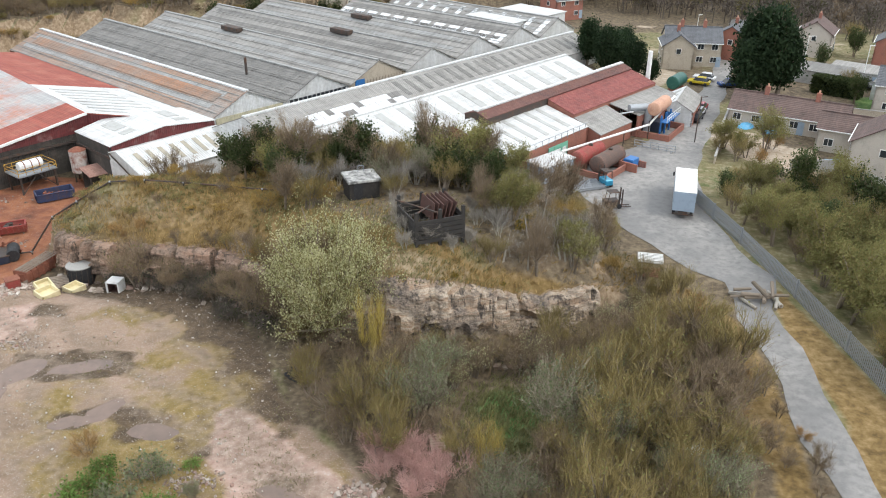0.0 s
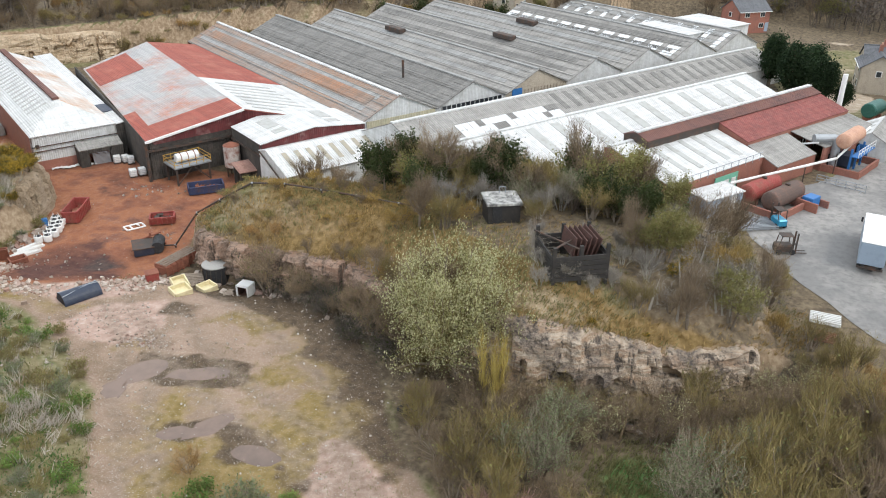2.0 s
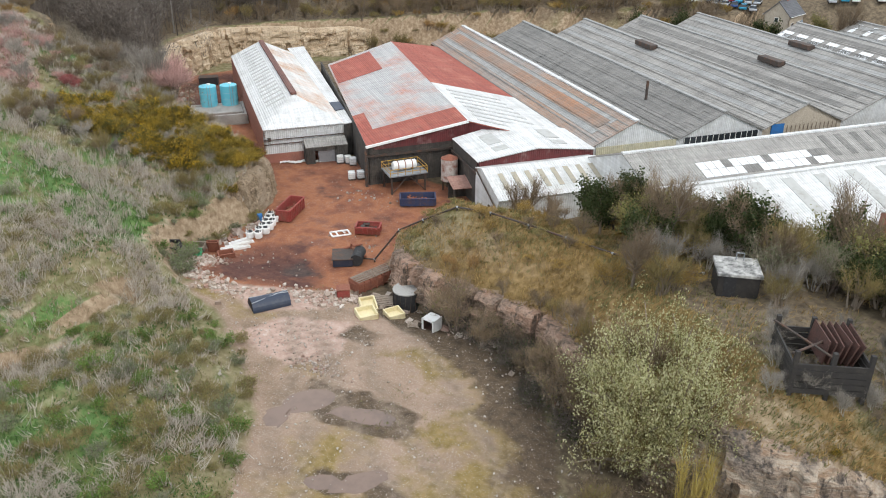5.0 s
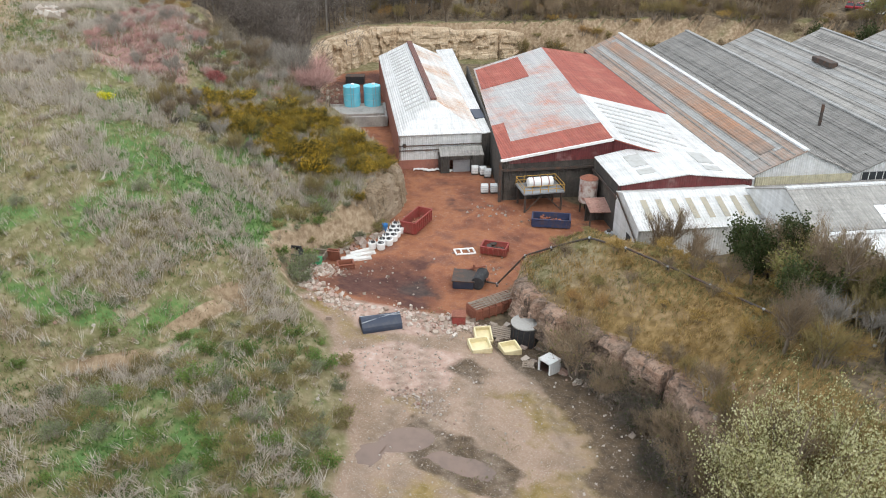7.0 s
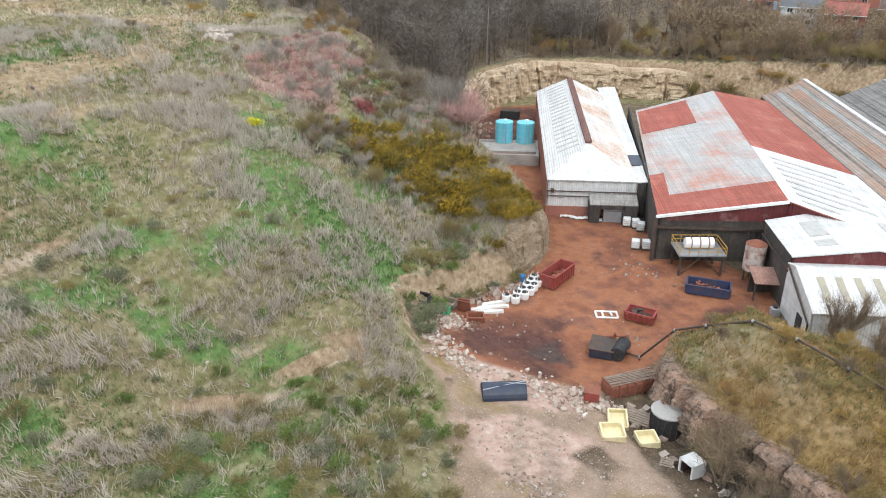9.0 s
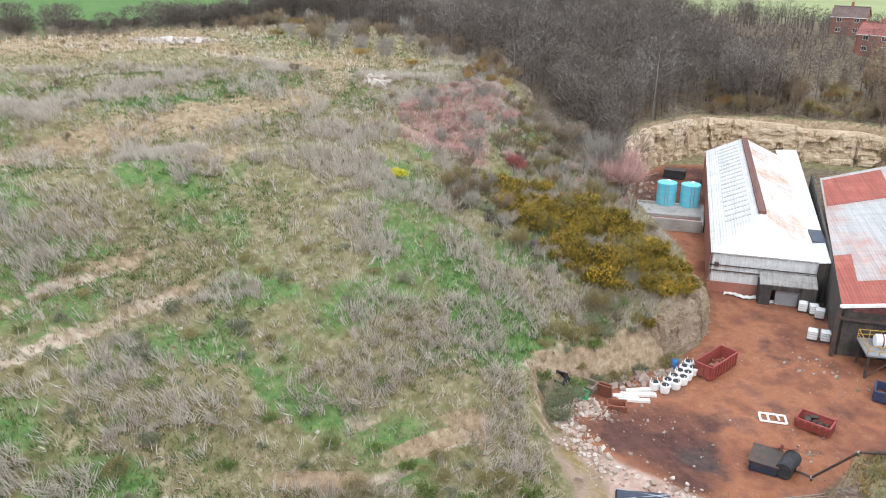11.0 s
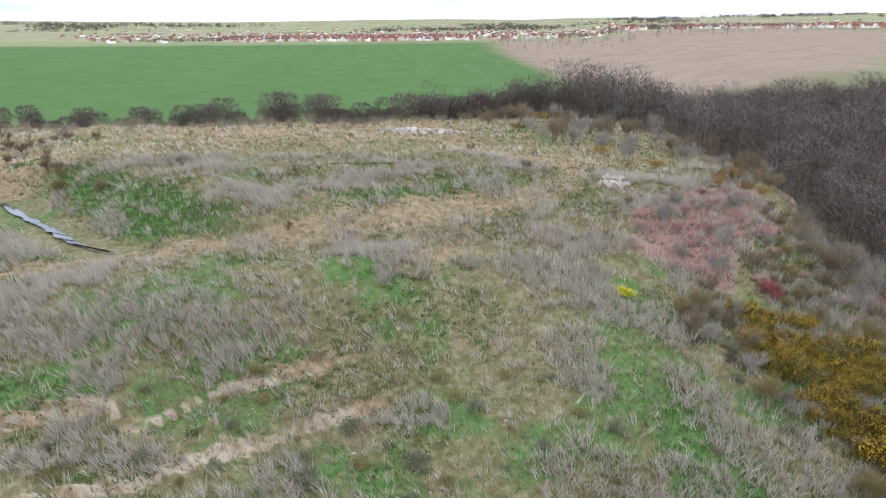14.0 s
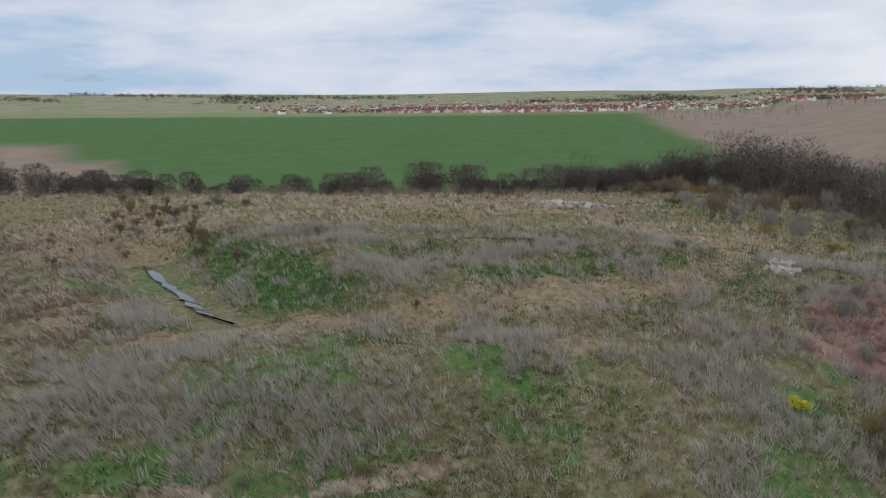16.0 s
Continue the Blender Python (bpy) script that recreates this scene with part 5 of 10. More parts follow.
# forecourt side: brick front with tall windows, green boards, chimney
for k in range(5):
    part("brick_pier", boxes((1.5 + 4.7 * k, -5.7, 0, 0.7, 0.35, 5.2)), M["brick"], red_range)
    w = part("window", boxes((3.8 + 4.7 * k, -5.52, 2.8, 2.6, 0.1, 1.7)), M["glass"], red_range)
    bm = bmesh.new()
    for j in range(4):
        box(bm, 2.7 + 4.7 * k + j * 0.73, -5.6, 2.8, 0.06, 0.08, 1.7)
    box(bm, 3.8 + 4.7 * k, -5.6, 3.6, 2.6, 0.08, 0.07)
    part("glazing_bar", bm, M["white_paint"], w)
part("green_board", boxes((10.6, -9.85, 2.6, 4.6, 0.1, 2.2)), M["green_paint"], white_shed, "green boarded panel with small windows")
for k in range(3):
    part("window", boxes((9.2 + 1.4 * k, -9.92, 3.1, 0.9, 0.08, 1.1)), M["white_paint"], white_shed)
bm = bmesh.new()
for k in range(12):
    rod(bm, (0.6 + 1.5 * k, -9.9, 5.3), (0.6 + 1.5 * k, -9.9, 6.3), 0.04, 5)
rod(bm, (0.4, -9.9, 6.3), (17.6, -9.9, 6.3), 0.05, 5)
part("edge_rail", bm, M["galv"], white_shed)
grey_patch = works_thing("grey_roof_annexe", "grey felted roof annexe over red brick", "building", 25.6, -46.2)
slope(grey_patch, "roof_slope", (0, -1.5, 4.6), (9, -1.5, 4.6), (9, 3.2, 6.2), (0, 3.2, 6.2), M["asbestos"])
wall_panel(grey_patch, "front_wall", [(0, -1.4, 0), (9, -1.4, 0), (9, -1.4, 4.5), (0, -1.4, 4.5)], M["brick"], (0, -1, 0))
wall_panel(grey_patch, "side_wall", [(9, -1.4, 0), (9, 3, 0), (9, 3, 6.1), (9, -1.4, 4.5)], M["brick"], (1, 0, 0))
wall_panel(grey_patch, "side_wall", [(0, -1.4, 0), (0, 3, 0), (0, 3, 6.1), (0, -1.4, 4.5)], M["brick"], (-1, 0, 0))
part("verge_board", boxes((9.1, 0.8, 5.2, 0.15, 4.6, 0.2, -19)), M["white_paint"], grey_patch)
grey_b = works_thing("brick_store", "flat grey-roofed brick store on the forecourt", "building", 35.5, -47.2)
slope(grey_b, "roof_slope", (0, -1, 5.4), (15, -1, 5.2), (15, 4.3, 6.2), (0, 4.3, 6.3), M["asbestos"])
wall_panel(grey_b, "front_wall", [(0, -0.9, 0), (15, -0.9, 0), (15, -0.9, 5.1), (0, -0.9, 5.3)], M["brick"], (0, -1, 0))
wall_panel(grey_b, "side_wall", [(15, -0.9, 0), (15, 4.2, 0), (15, 4.2, 6.1), (15, -0.9, 5.1)], M["brick"], (1, 0, 0))
for k in range(4):
    part("window", boxes((2 + 3.6 * k, -0.98, 2.2, 1.3, 0.1, 2.0)), M["glass"], grey_b)
stack = works_thing("chimney_stack", "slim pale steel chimney stack", "chimney", 52, -40.5)
part("shaft", rod(bmesh.new(), (0, 0, 2), (0, 0, 11.2), 0.42, 16, 0.36), M["white_paint"], stack)
part("base_collar", rod(bmesh.new(), (0, 0, 2), (0, 0, 3), 0.8, 16), M["concrete"], stack)
duct = works_thing("exhaust_duct", "bent pale blue-grey exhaust duct on the wall", "duct", 37.5, -48.6)
bm = rod(bmesh.new(), (0, 0, 2.6), (0, 0, 6.2), 0.55, 14)
rod(bm, (0, 0.4, 6.3), (-2.4, 2.0, 6.3), 0.55, 14)
bmesh.ops.create_uvsphere(bm, u_segments=14, v_segments=10, radius=0.56, matrix=pose(0, 0.1, 6.2))
part("pipe", bm, M["galv"], duct)
long_pipe = works_thing("overhead_pipe", "long white insulated overhead pipe on brackets", "pipe", 16, -47.5)
bm = bmesh.new()
for a, b_ in (((0, 0, 4.6), (12, -2.5, 5.0)), ((12, -2.5, 5.0), (20, -2.2, 4.2)), ((20, -2.2, 4.2), (31, -0.5, 6.0))):
    rod(bm, a, b_, 0.17, 8)
part("run", bm, M["white_paint"], long_pipe)
bm = bmesh.new()
for x, y in ((1, -0.2), (12, -2.5), (20, -2.2)):
    rod(bm, (x, y, 1.5), (x, y, 4.8), 0.08, 6)
part("bracket", bm, M["steel_dark"], long_pipe)
pale_hut = thing("pale_hut", "small white-roofed hut with pale blue-grey walls", "hut", 14.0, 98.9, 2.0, 44)
for sgn in (-1, 1):
    part("side_wall", boxes((0, sgn * 1.4, 0, 6.0, 0.15, 2.3)), M["blue_grey"], pale_hut)
    part("end_wall", boxes((sgn * 2.95, 0, 0, 0.15, 2.65, 2.3)), M["blue_grey"], pale_hut)
part("roof_slab", bevelled(boxes((0, 0, 2.3, 6.4, 3.3, 0.16, 3)), 0.04), M["white_roof"], pale_hut, "white sheet roof")
part("door", boxes((1.4, -1.5, 0, 0.9, 0.06, 2.0)), M["white_paint"], pale_hut)
blue_shed_p = (38.2, 126.6)
blue_shed = thing("brick_garage", "brick garage with white gable and open blue door", "building", blue_shed_p[0], blue_shed_p[1], 1.8, 66)
slope(blue_shed, "roof_slope", (-5, -2.9, 2.6), (5, -2.9, 2.6), (5, 0, 4.2), (-5, 0, 4.2), M["asbestos"])
slope(blue_shed, "roof_slope", (-5, 2.9, 2.6), (5, 2.9, 2.6), (5, 0, 4.2), (-5, 0, 4.2), M["white_roof"])
for k in range(3):
    bm = bmesh.new()
    strip_on(bm, (-5, 2.9, 2.6), (5, 2.9, 2.6), (5, 0, 4.2), (-5, 0, 4.2), 0.15 + 0.28 * k, 0.24 + 0.28 * k, 0.15, 0.85)
    part("rooflight", bm, M["rooflight"], blue_shed)
wall_panel(blue_shed, "gable_wall", [(-4.9, -2.8, 0), (-4.9, 2.8, 0), (-4.9, 2.8, 2.5), (-4.9, 0, 4.1), (-4.9, -2.8, 2.5)], M["white_wall"], (-1, 0, 0))
wall_panel(blue_shed, "gable_wall", [(4.9, -2.8, 0), (4.9, 2.8, 0), (4.9, 2.8, 2.5), (4.9, 0, 4.1), (4.9, -2.8, 2.5)], M["brick"], (1, 0, 0))
wall_panel(blue_shed, "side_wall", [(-4.9, -2.8, 0), (4.9, -2.8, 0), (4.9, -2.8, 2.5), (-4.9, -2.8, 2.5)], M["brick"], (0, -1, 0))
wall_panel(blue_shed, "side_wall", [(-4.9, 2.8, 0), (4.9, 2.8, 0), (4.9, 2.8, 2.5), (-4.9, 2.8, 2.5)], M["brick"], (0, 1, 0))
part("blue_door", boxes((-5.0, 1.2, 0, 0.12, 2.6, 2.3)), M["blue_paint"], blue_shed, "bright blue door")
back_store = thing("white_store", "flat white-roofed store behind the works", "building", 17, 196, 2, WORKS_TURN)
slope(back_store, "roof_slope", (-11, -7, 4.2), (11, -7, 4.2), (11, 7, 4.4), (-11, 7, 4.4), M["white_roof"])
part("wall_block", boxes((0, 0, -2, 21.4, 13.4, 6.05)), M["white_wall"], back_store)


def hut():
    t = thing("concrete_hut", "derelict block hut with a patchy white flat roof", "hut", -8.7, 78.2, gz(-8.7, 78.2) - 0.3, 20)
    z = 9.8 - t.location.z
    t.scale = (0.86, 0.86, 1.0)
    part("hut_wall", boxes((0, -1.6, 0, 3.7, 0.25, z - 0.25), (0, 1.6, 0, 3.7, 0.25, z - 0.25), (-1.75, 0, 0, 0.25, 3.0, z - 0.25), (1.75, 0, 0, 0.25, 3.0, z - 0.25)), M["black_timber"], t)
    part("hut_roof", bevelled(boxes((0, 0, z - 0.25, 4.1, 3.8, 0.3)), 0.05), M["patchy"], t, "flaking white-painted concrete roof slab")
    part("hut_doorway", boxes((-0.8, -1.75, 0.2, 1.1, 0.1, 2.1)), M["black_rubber"], t, "dark open doorway")
    bm = bmesh.new()
    for s in (-1, 1):
        rod(bm, (0.3 + 0.35 * s, 1.2, z), (0.3 + 0.35 * s, 1.2, z + 0.7), 0.05, 6)
    rod(bm, (-0.05, 1.2, z + 0.7), (0.65, 1.2, z + 0.7), 0.05, 6)
    part("roof_rail", bm, M["galv"], t)


M["patchy"] = material("flaking_white_paint", (0.60, 0.59, 0.56), 0.9, 0, (0.12, 0.12, 0.115), 0.9, (0.42, 0.41, 0.39), 3, 0.9, 0.2, 8)
hut()


def tipping_frame():
    """Old rusted hopper frame with leaning plates among the bushes."""
    bx, by = -1.2, 67.6
    t = thing("hopper_frame", "black timber hopper pen with leaning rusty steel plates", "hopper", bx, by, gz(bx, by) - 0.3, 24)
    for x in (-2.3, 0, 2.3):
        for y in (-2.2, 2.2):
            part("post", boxes((x, y, -0.5, 0.28, 0.28, 3.7)), M["black_timber"], t)
    for y in (-2.3, 2.3):
        for k in range(5):
            part("plank", boxes((0, y, 0.1 + 0.46 * k, 4.9, 0.12, 0.38)), M["black_timber"], t)
    for x in (-2.4, 2.4):
        for k in range(5):
            part("plank", boxes((x, 0, 0.1 + 0.46 * k, 0.12, 4.6, 0.38)), M["black_timber"], t)
    bm = bmesh.new()
    rod(bm, (-2.6, -2.2, 3.0), (2.6, 2.2, 2.4), 0.09, 6)
    rod(bm, (-2.6, 2.2, 2.8), (0, -2.2, 2.8), 0.09, 6)
    part("cross_brace", bm, M["steel_dark"], t)
    for k in range(6):
        part("steel_plate", boxes((-0.1 + 0.42 * k, 0.5, 1.5 - 0.06 * (k % 3), 0.1, 3.0 - 0.25 * (k % 2), 1.7, 2 * (k % 3) - 2, 8 + 2 * k, 1.5 * (k % 2))), M["rust_dark"], t, "dark rusty steel plate")


tipping_frame()

# ---------------------------------------------------------------- yard and quarry floor: loose things
YZ = -1.95


def ribbed_bin(name, label, category, x, y, z, rz, L, W, Hh, mat, ribs=8, taper=0.0, load=None):
    """Open steel container: floor, four ribbed sides, rim."""
    t = thing(name, label, category, x, y, z, rz)
    part("bin_floor", boxes((0, 0, 0.12, L - 0.1, W - 0.1, 0.08)), M["rust"], t)
    for s in (-1, 1):
        bm = bmesh.new()
        box(bm, 0, s * (W / 2 - 0.05), 0.1, L, 0.07, Hh - 0.1, taper * s)
        side = part("side_panel", bm, mat, t)
        for k in range(ribs):
            part("rib", boxes((-L / 2 + (k + 0.5) * L / ribs, s * (W / 2 + 0.03), 0.1, 0.14, 0.14, Hh - 0.15, taper * s)), mat, side)
        bm = bmesh.new()
        box(bm, s * (L / 2 - 0.05), 0, 0.1, 0.07, W, Hh - 0.1)
        side = part("end_panel", bm, mat, t)
        for k in range(3):
            part("rib", boxes((s * (L / 2 + 0.03), -W / 2 + (k + 0.5) * W / 3, 0.1, 0.14, 0.12, Hh - 0.15)), mat, side)
    bm = boxes((0, W / 2, Hh - 0.05, L + 0.16, 0.16, 0.12), (0, -W / 2, Hh - 0.05, L + 0.16, 0.16, 0.12), (L / 2, 0, Hh - 0.05, 0.16, W, 0.12), (-L / 2, 0, Hh - 0.05, 0.16, W, 0.12))
    part("rim", bm, mat, t)
    part("skid", boxes((0, W * 0.3, 0, L, 0.15, 0.14), (0, -W * 0.3, 0, L, 0.15, 0.14)), M["steel_dark"], t)
    if load:
        rng = random.Random(len(name) + int(L * 10))
        for k in range(18):
            bm = bmesh.new()
            box(bm, rng.uniform(-L / 2 + .4, L / 2 - .4), rng.uniform(-W / 2 + .3, W / 2 - .3), 0.2 + rng.uniform(0, Hh * 0.5), rng.uniform(.2, .9), rng.uniform(.1, .5), rng.uniform(.05, .3), rng.uniform(-40, 40), rng.uniform(-40, 40), rng.uniform(0, 180))
            part("scrap_piece", bm, load, t)
    return t


ribbed_bin("roll_on_container", "rusty red ribbed scrap container, open and part filled", "container", -64.2, 87.5, YZ, 107, 4.8, 1.9, 1.5, M["red_skip"], 9, 0, M["rust"])
ribbed_bin("low_container", "scratched dark blue open steel container", "container", -52.2, 98.9, YZ, 34, 4.6, 2.2, 1.1, M["blue_skip"], 6, 0, M["rust"])
ribbed_bin("red_tub", "dark red tapered steel tub skip", "skip", -52.6, 88.2, YZ, 25, 2.9, 1.8, 1.0, M["red_skip"], 5, -12, M["steel_dark"])
ribbed_bin("rust_box", "small open rusty steel box", "box", -62.2, 74.0, YZ, 55, 1.7, 1.2, 0.9, M["rust"], 4)


def trough():
    t = thing("steel_trough", "upturned navy steel trough on the rubble edge", "trough", -48.8, 66.3, gz(-48.8, 66.3) + 0.05, 57)
    bm = bmesh.new()
    seg = 12
    L, R = 3.7, 1.05
    for k in range(seg):
        a0, a1 = math.pi * k / seg, math.pi * (k + 1) / seg
        quad_prism(bm, [(-L / 2, R * math.cos(a0), R * math.sin(a0)), (L / 2, R * math.cos(a0), R * math.sin(a0)), (L / 2, R * math.cos(a1), R * math.sin(a1)), (-L / 2, R * math.cos(a1), R * math.sin(a1))], 0.06)
    bmesh.ops.remove_doubles(bm, verts=bm.verts[:], dist=0.02)
    part("shell", bm, M["navy_liner"], t)
    for s in (-1, 1):
        bm = bmesh.new()
        vs = [bm.verts.new((s * L / 2, R * math.cos(math.pi * k / 12), R * math.sin(math.pi * k / 12))) for k in range(13)]
        bm.faces.new(vs)
        bmesh.ops.solidify(bm, geom=bm.faces[:], thickness=0.06)
        part("end_plate", bm, M["navy_liner"], t)
    bm = bmesh.new()
    for s in (-1, 1):
        rod(bm, (-L / 2, s * 0.6, 0.88), (L / 2, -s * 0.2, 1.08), 0.05, 6)
    part("bar", bm, M["galv"], t)


trough()


def crate(x, y, rz):
    t = thing("white_crate", "white ribbed crate lying open on its side", "crate", x, y, gz(x, y), rz)
    w = 1.35
    for k in range(5):
        part("slat", boxes((-0.54 + 0.27 * k, 0, w - 0.08, 0.24, w, 0.08)), M["white_paint"], t)
        part("slat", boxes((-0.54 + 0.27 * k, -w / 2 + 0.04, 0.05, 0.24, 0.08, w - 0.1)), M["white_paint"], t)
    part("side_board", boxes((0, w / 2 - 0.04, 0, w, 0.08, w - 0.08)), M["white_paint"], t)
    # inner faces coloured darker than the white outside
    part("back_board", boxes((w / 2 - 0.03, 0, 0, 0.08, w, w)), M["rust_dark"], t, "dark brown inner board")
    part("lining", boxes((0, w / 2 - 0.1, 0.07, w - 0.2, 0.03, w - 0.2), (0, -w / 2 + 0.1, 0.07, w - 0.2, 0.03, w - 0.2)), M["rust_dark"], t)
    part("floor_board", boxes((0, 0, 0, w, w - 0.1, 0.07)), M["rust_dark"], t)
    part("rim", boxes((-w / 2, -w / 2 + .05, 0, 0.14, 0.14, w), (-w / 2, w / 2 - .05, 0, 0.14, 0.14, w), (-w / 2, 0, w - 0.14, 0.14, w, 0.14), (-w / 2, 0, 0, 0.14, w, 0.12)), M["white_paint"], t)


crate(-33.6, 71.7, 82)
pal = thing("broken_pallet", "broken grey pallet beside the crate", "pallet", -34.9, 70.3, 0.05, 30)
for k in range(4):
    part("board", boxes((0, -0.4 + 0.27 * k, 0.06, 1.0, 0.14, 0.03)), M["timber"], pal)
part("bearer", boxes((-0.4, 0, 0, 0.1, 1.0, 0.08), (0.4, 0, 0, 0.1, 1.0, 0.08)), M["timber"], pal)


def cream_tray(x, y, rz, w, d, tilt, label):
    t = thing("cream_tray", label, "tray", x, y, gz(x, y) + 0.02, rz, "cream trays")
    m = [(0, 0, 0.0, w, d, 0.12)]
    part("tray_base", boxes(*m), M["cream"], t)
    for r in ((0, d / 2 - .07, .1, w, .14, .5), (0, -d / 2 + .07, .1, w, .14, .5), (w / 2 - .07, 0, .1, .14, d, .5), (-w / 2 + .07, 0, .1, .14, d, .5)):
        part("tray_side", bevelled(boxes(r), 0.03), M["cream"], t)
    t.matrix_basis = t.matrix_basis @ pose(0, 0, 0.1 * abs(tilt) / 10, tilt, 0, 0)


cream_tray(-39.9, 69.9, 55, 1.9, 1.7, 8, "cream painted tray with a brown stain, tipped on rubble")
cream_tray(-41.2, 72.0, 50, 1.6, 1.8, 22, "cream painted tray propped up on another")
cream_tray(-38.2, 72.1, 60, 1.7, 1.6, 3, "square cream tray lying on the quarry floor")


def riveted_tank():
    t = thing("riveted_tank", "long rusty brown ribbed iron tank lying on rubble", "tank", -44.7, 77.7, gz(-44.7, 77.7), 72)
    part("tank_body", bevelled(boxes((0, 0, 0, 5.0, 1.7, 1.3)), 0.2), M["rust"], t)
    for k in range(7):
        part("rib", bevelled(boxes((-2.35 + 0.78 * k, 0, -0.02, 0.2, 1.86, 1.42)), 0.05), M["rust"], t)
    rng_l = random.Random(2)
    for k in range(8):
        part("lath", boxes((0, -0.75 + 0.21 * k, 1.42, 4.8, 0.1, 0.05, rng_l.uniform(-3, 3), 0, rng_l.uniform(-2, 2))), M["timber"], t)


riveted_tank()


def big_drum():
    t = thing("water_tank_drum", "black round tank with a grey lid wrapped in rods", "tank", -38.7, 75.2, gz(-38.7, 75.2), 0)
    part("drum_shell", rod(bmesh.new(), (0, 0, 0), (0, 0, 2.2), 1.35, 24), M["black_rubber"], t)
    part("lid", rod(bmesh.new(), (0, 0, 2.2), (0, 0, 2.32), 1.42, 24), M["concrete"], t, "grey flat lid")
    for k in range(16):
        a = k / 16 * 6.283
        part("rod", rod(bmesh.new(), (1.4 * math.cos(a), 1.4 * math.sin(a), 0), (1.4 * math.cos(a + .12), 1.4 * math.sin(a + .12), 2.1), 0.035, 5), M["steel_dark"], t)


big_drum()


def pallet_stack(x, y, rz):
    t = thing("slatted_panel", "weathered slatted panel leaning on the tank", "panel", x, y, gz(x, y) + 0.1, rz)
    for k in range(6):
        part("slat", boxes((0, -0.6 + 0.25 * k, 0.4 + 0.06 * k, 2.2, 0.18, 0.06, 15)), M["timber"], t)
    part("bearer", boxes((-0.8, 0, 0.3, 0.1, 1.6, 0.1, 15), (0.8, 0, 0.3, 0.1, 1.6, 0.1, 15)), M["timber"], t)


pallet_stack(-40.8, 74.0, 20)
rb_ = thing("rusty_cube", "squat rusty red steel bin", "bin", -45.0, 73.0, gz(-45, 73), 40)
part("body", bevelled(boxes((0, 0, 0, 1.3, 1.2, 1.1)), 0.06), M["red_skip"], rb_)
part("lid", boxes((0, 0, 1.1, 1.4, 1.3, 0.08)), M["rust"], rb_)


def wreck():
    t = thing("dark_hopper", "dumped dark steel hopper with a fallen drum", "hopper", -50.0, 80.6, gz(-50, 80.6), 35)
    part("box_body", bevelled(boxes((-0.6, 0, 0, 2.2, 2.3, 1.0)), 0.08), M["navy_liner"], t)
    part("box_top", boxes((-0.6, 0, 1.0, 2.4, 2.5, 0.1, 4)), M["steel_dark"], t)
    part("drum", rod(bmesh.new(), (0.9, -1.1, 0.75), (1.3, 1.3, 0.75), 0.7, 16), M["black_rubber"], t)
    for a, b_ in (((0.2, 1.4, 0), (0.4, 1.0, 1.9)), ((1.9, 1.5, 0), (1.9, -1.2, 1.4)), ((-0.6, 1.3, 1.1), (1.6, 1.2, 1.7))):
        part("arm", rod(bmesh.new(), a, b_, 0.12, 6), M["rust"], t)


wreck()


def bulk_bag(x, y, s, group="white bulk bags along the yard edge"):
    t = thing("bulk_bag", "white woven bulk bag with dark filling", "bulk bag", x, y, gz(x, y), 20 * s, group)
    bm = bmesh.new()
    bmesh.ops.create_cone(bm, cap_ends=True, segments=14, radius1=0.46, radius2=0.52, depth=0.85, matrix=pose(0, 0, 0.44))
    bevelled(bm, 0.08)
    part("bag_body", bm, M["white_paint"], t)
    part("bag_filling", rod(bmesh.new(), (0, 0, 0.84), (0, 0, 0.9), 0.36, 12), M["black_rubber"], t, "dark filling in the open top")
    for k in range(4):
        a = k * 1.5708 + 0.78
        part("strap", rod(bmesh.new(), (0.46 * math.cos(a), 0.46 * math.sin(a), 0.75), (0.38 * math.cos(a), 0.38 * math.sin(a), 1.15), 0.035, 5), M["white_paint"], t)
    return t


bag = bulk_bag(-63.0, 80.2, 1)
for k, (x, y) in enumerate([(-63.7, 81.1), (-63.1, 81.6), (-64.1, 82.2), (-63.5, 82.8), (-64.6, 83.3), (-64.0, 83.8), (-65.1, 84.3), (-64.5, 84.9), (-65.6, 85.3), (-63.9, 79.7)]):
    copy_thing(bag, pose(x, y, gz(x, y), 0, 0, 37 * k))
beams = []
for k, (x, y, rz, L) in enumerate([(-63.6, 77.6, 62, 3.4), (-63.0, 76.6, 58, 3.0), (-64.2, 78.2, 70, 2.6), (-63.9, 76.2, 60, 2.6)]):
    b_ = thing("white_beam", "white steel channel lying on the yard", "beam", x, y, gz(x, y), rz, "loose white beams")
    part("web", boxes((0, 0, 0.05, L, 0.42, 0.06)), M["white_paint"], b_)
    part("flange", boxes((0, 0.2, 0, L, 0.05, 0.28), (0, -0.2, 0, L, 0.05, 0.28)), M["white_paint"], b_)
blue_drum = thing("blue_drum", "bright blue plastic drum", "drum", -66.2, 84.0, gz(-66.2, 84.0), 0)
part("body", bevelled(rod(bmesh.new(), (0, 0, 0), (0, 0, 0.95), 0.36, 14), 0.05), M["blue_paint"], blue_drum)
part("lid", rod(bmesh.new(), (0, 0, 0.95), (0, 0, 1.0), 0.33, 14), M["blue_paint"], blue_drum)
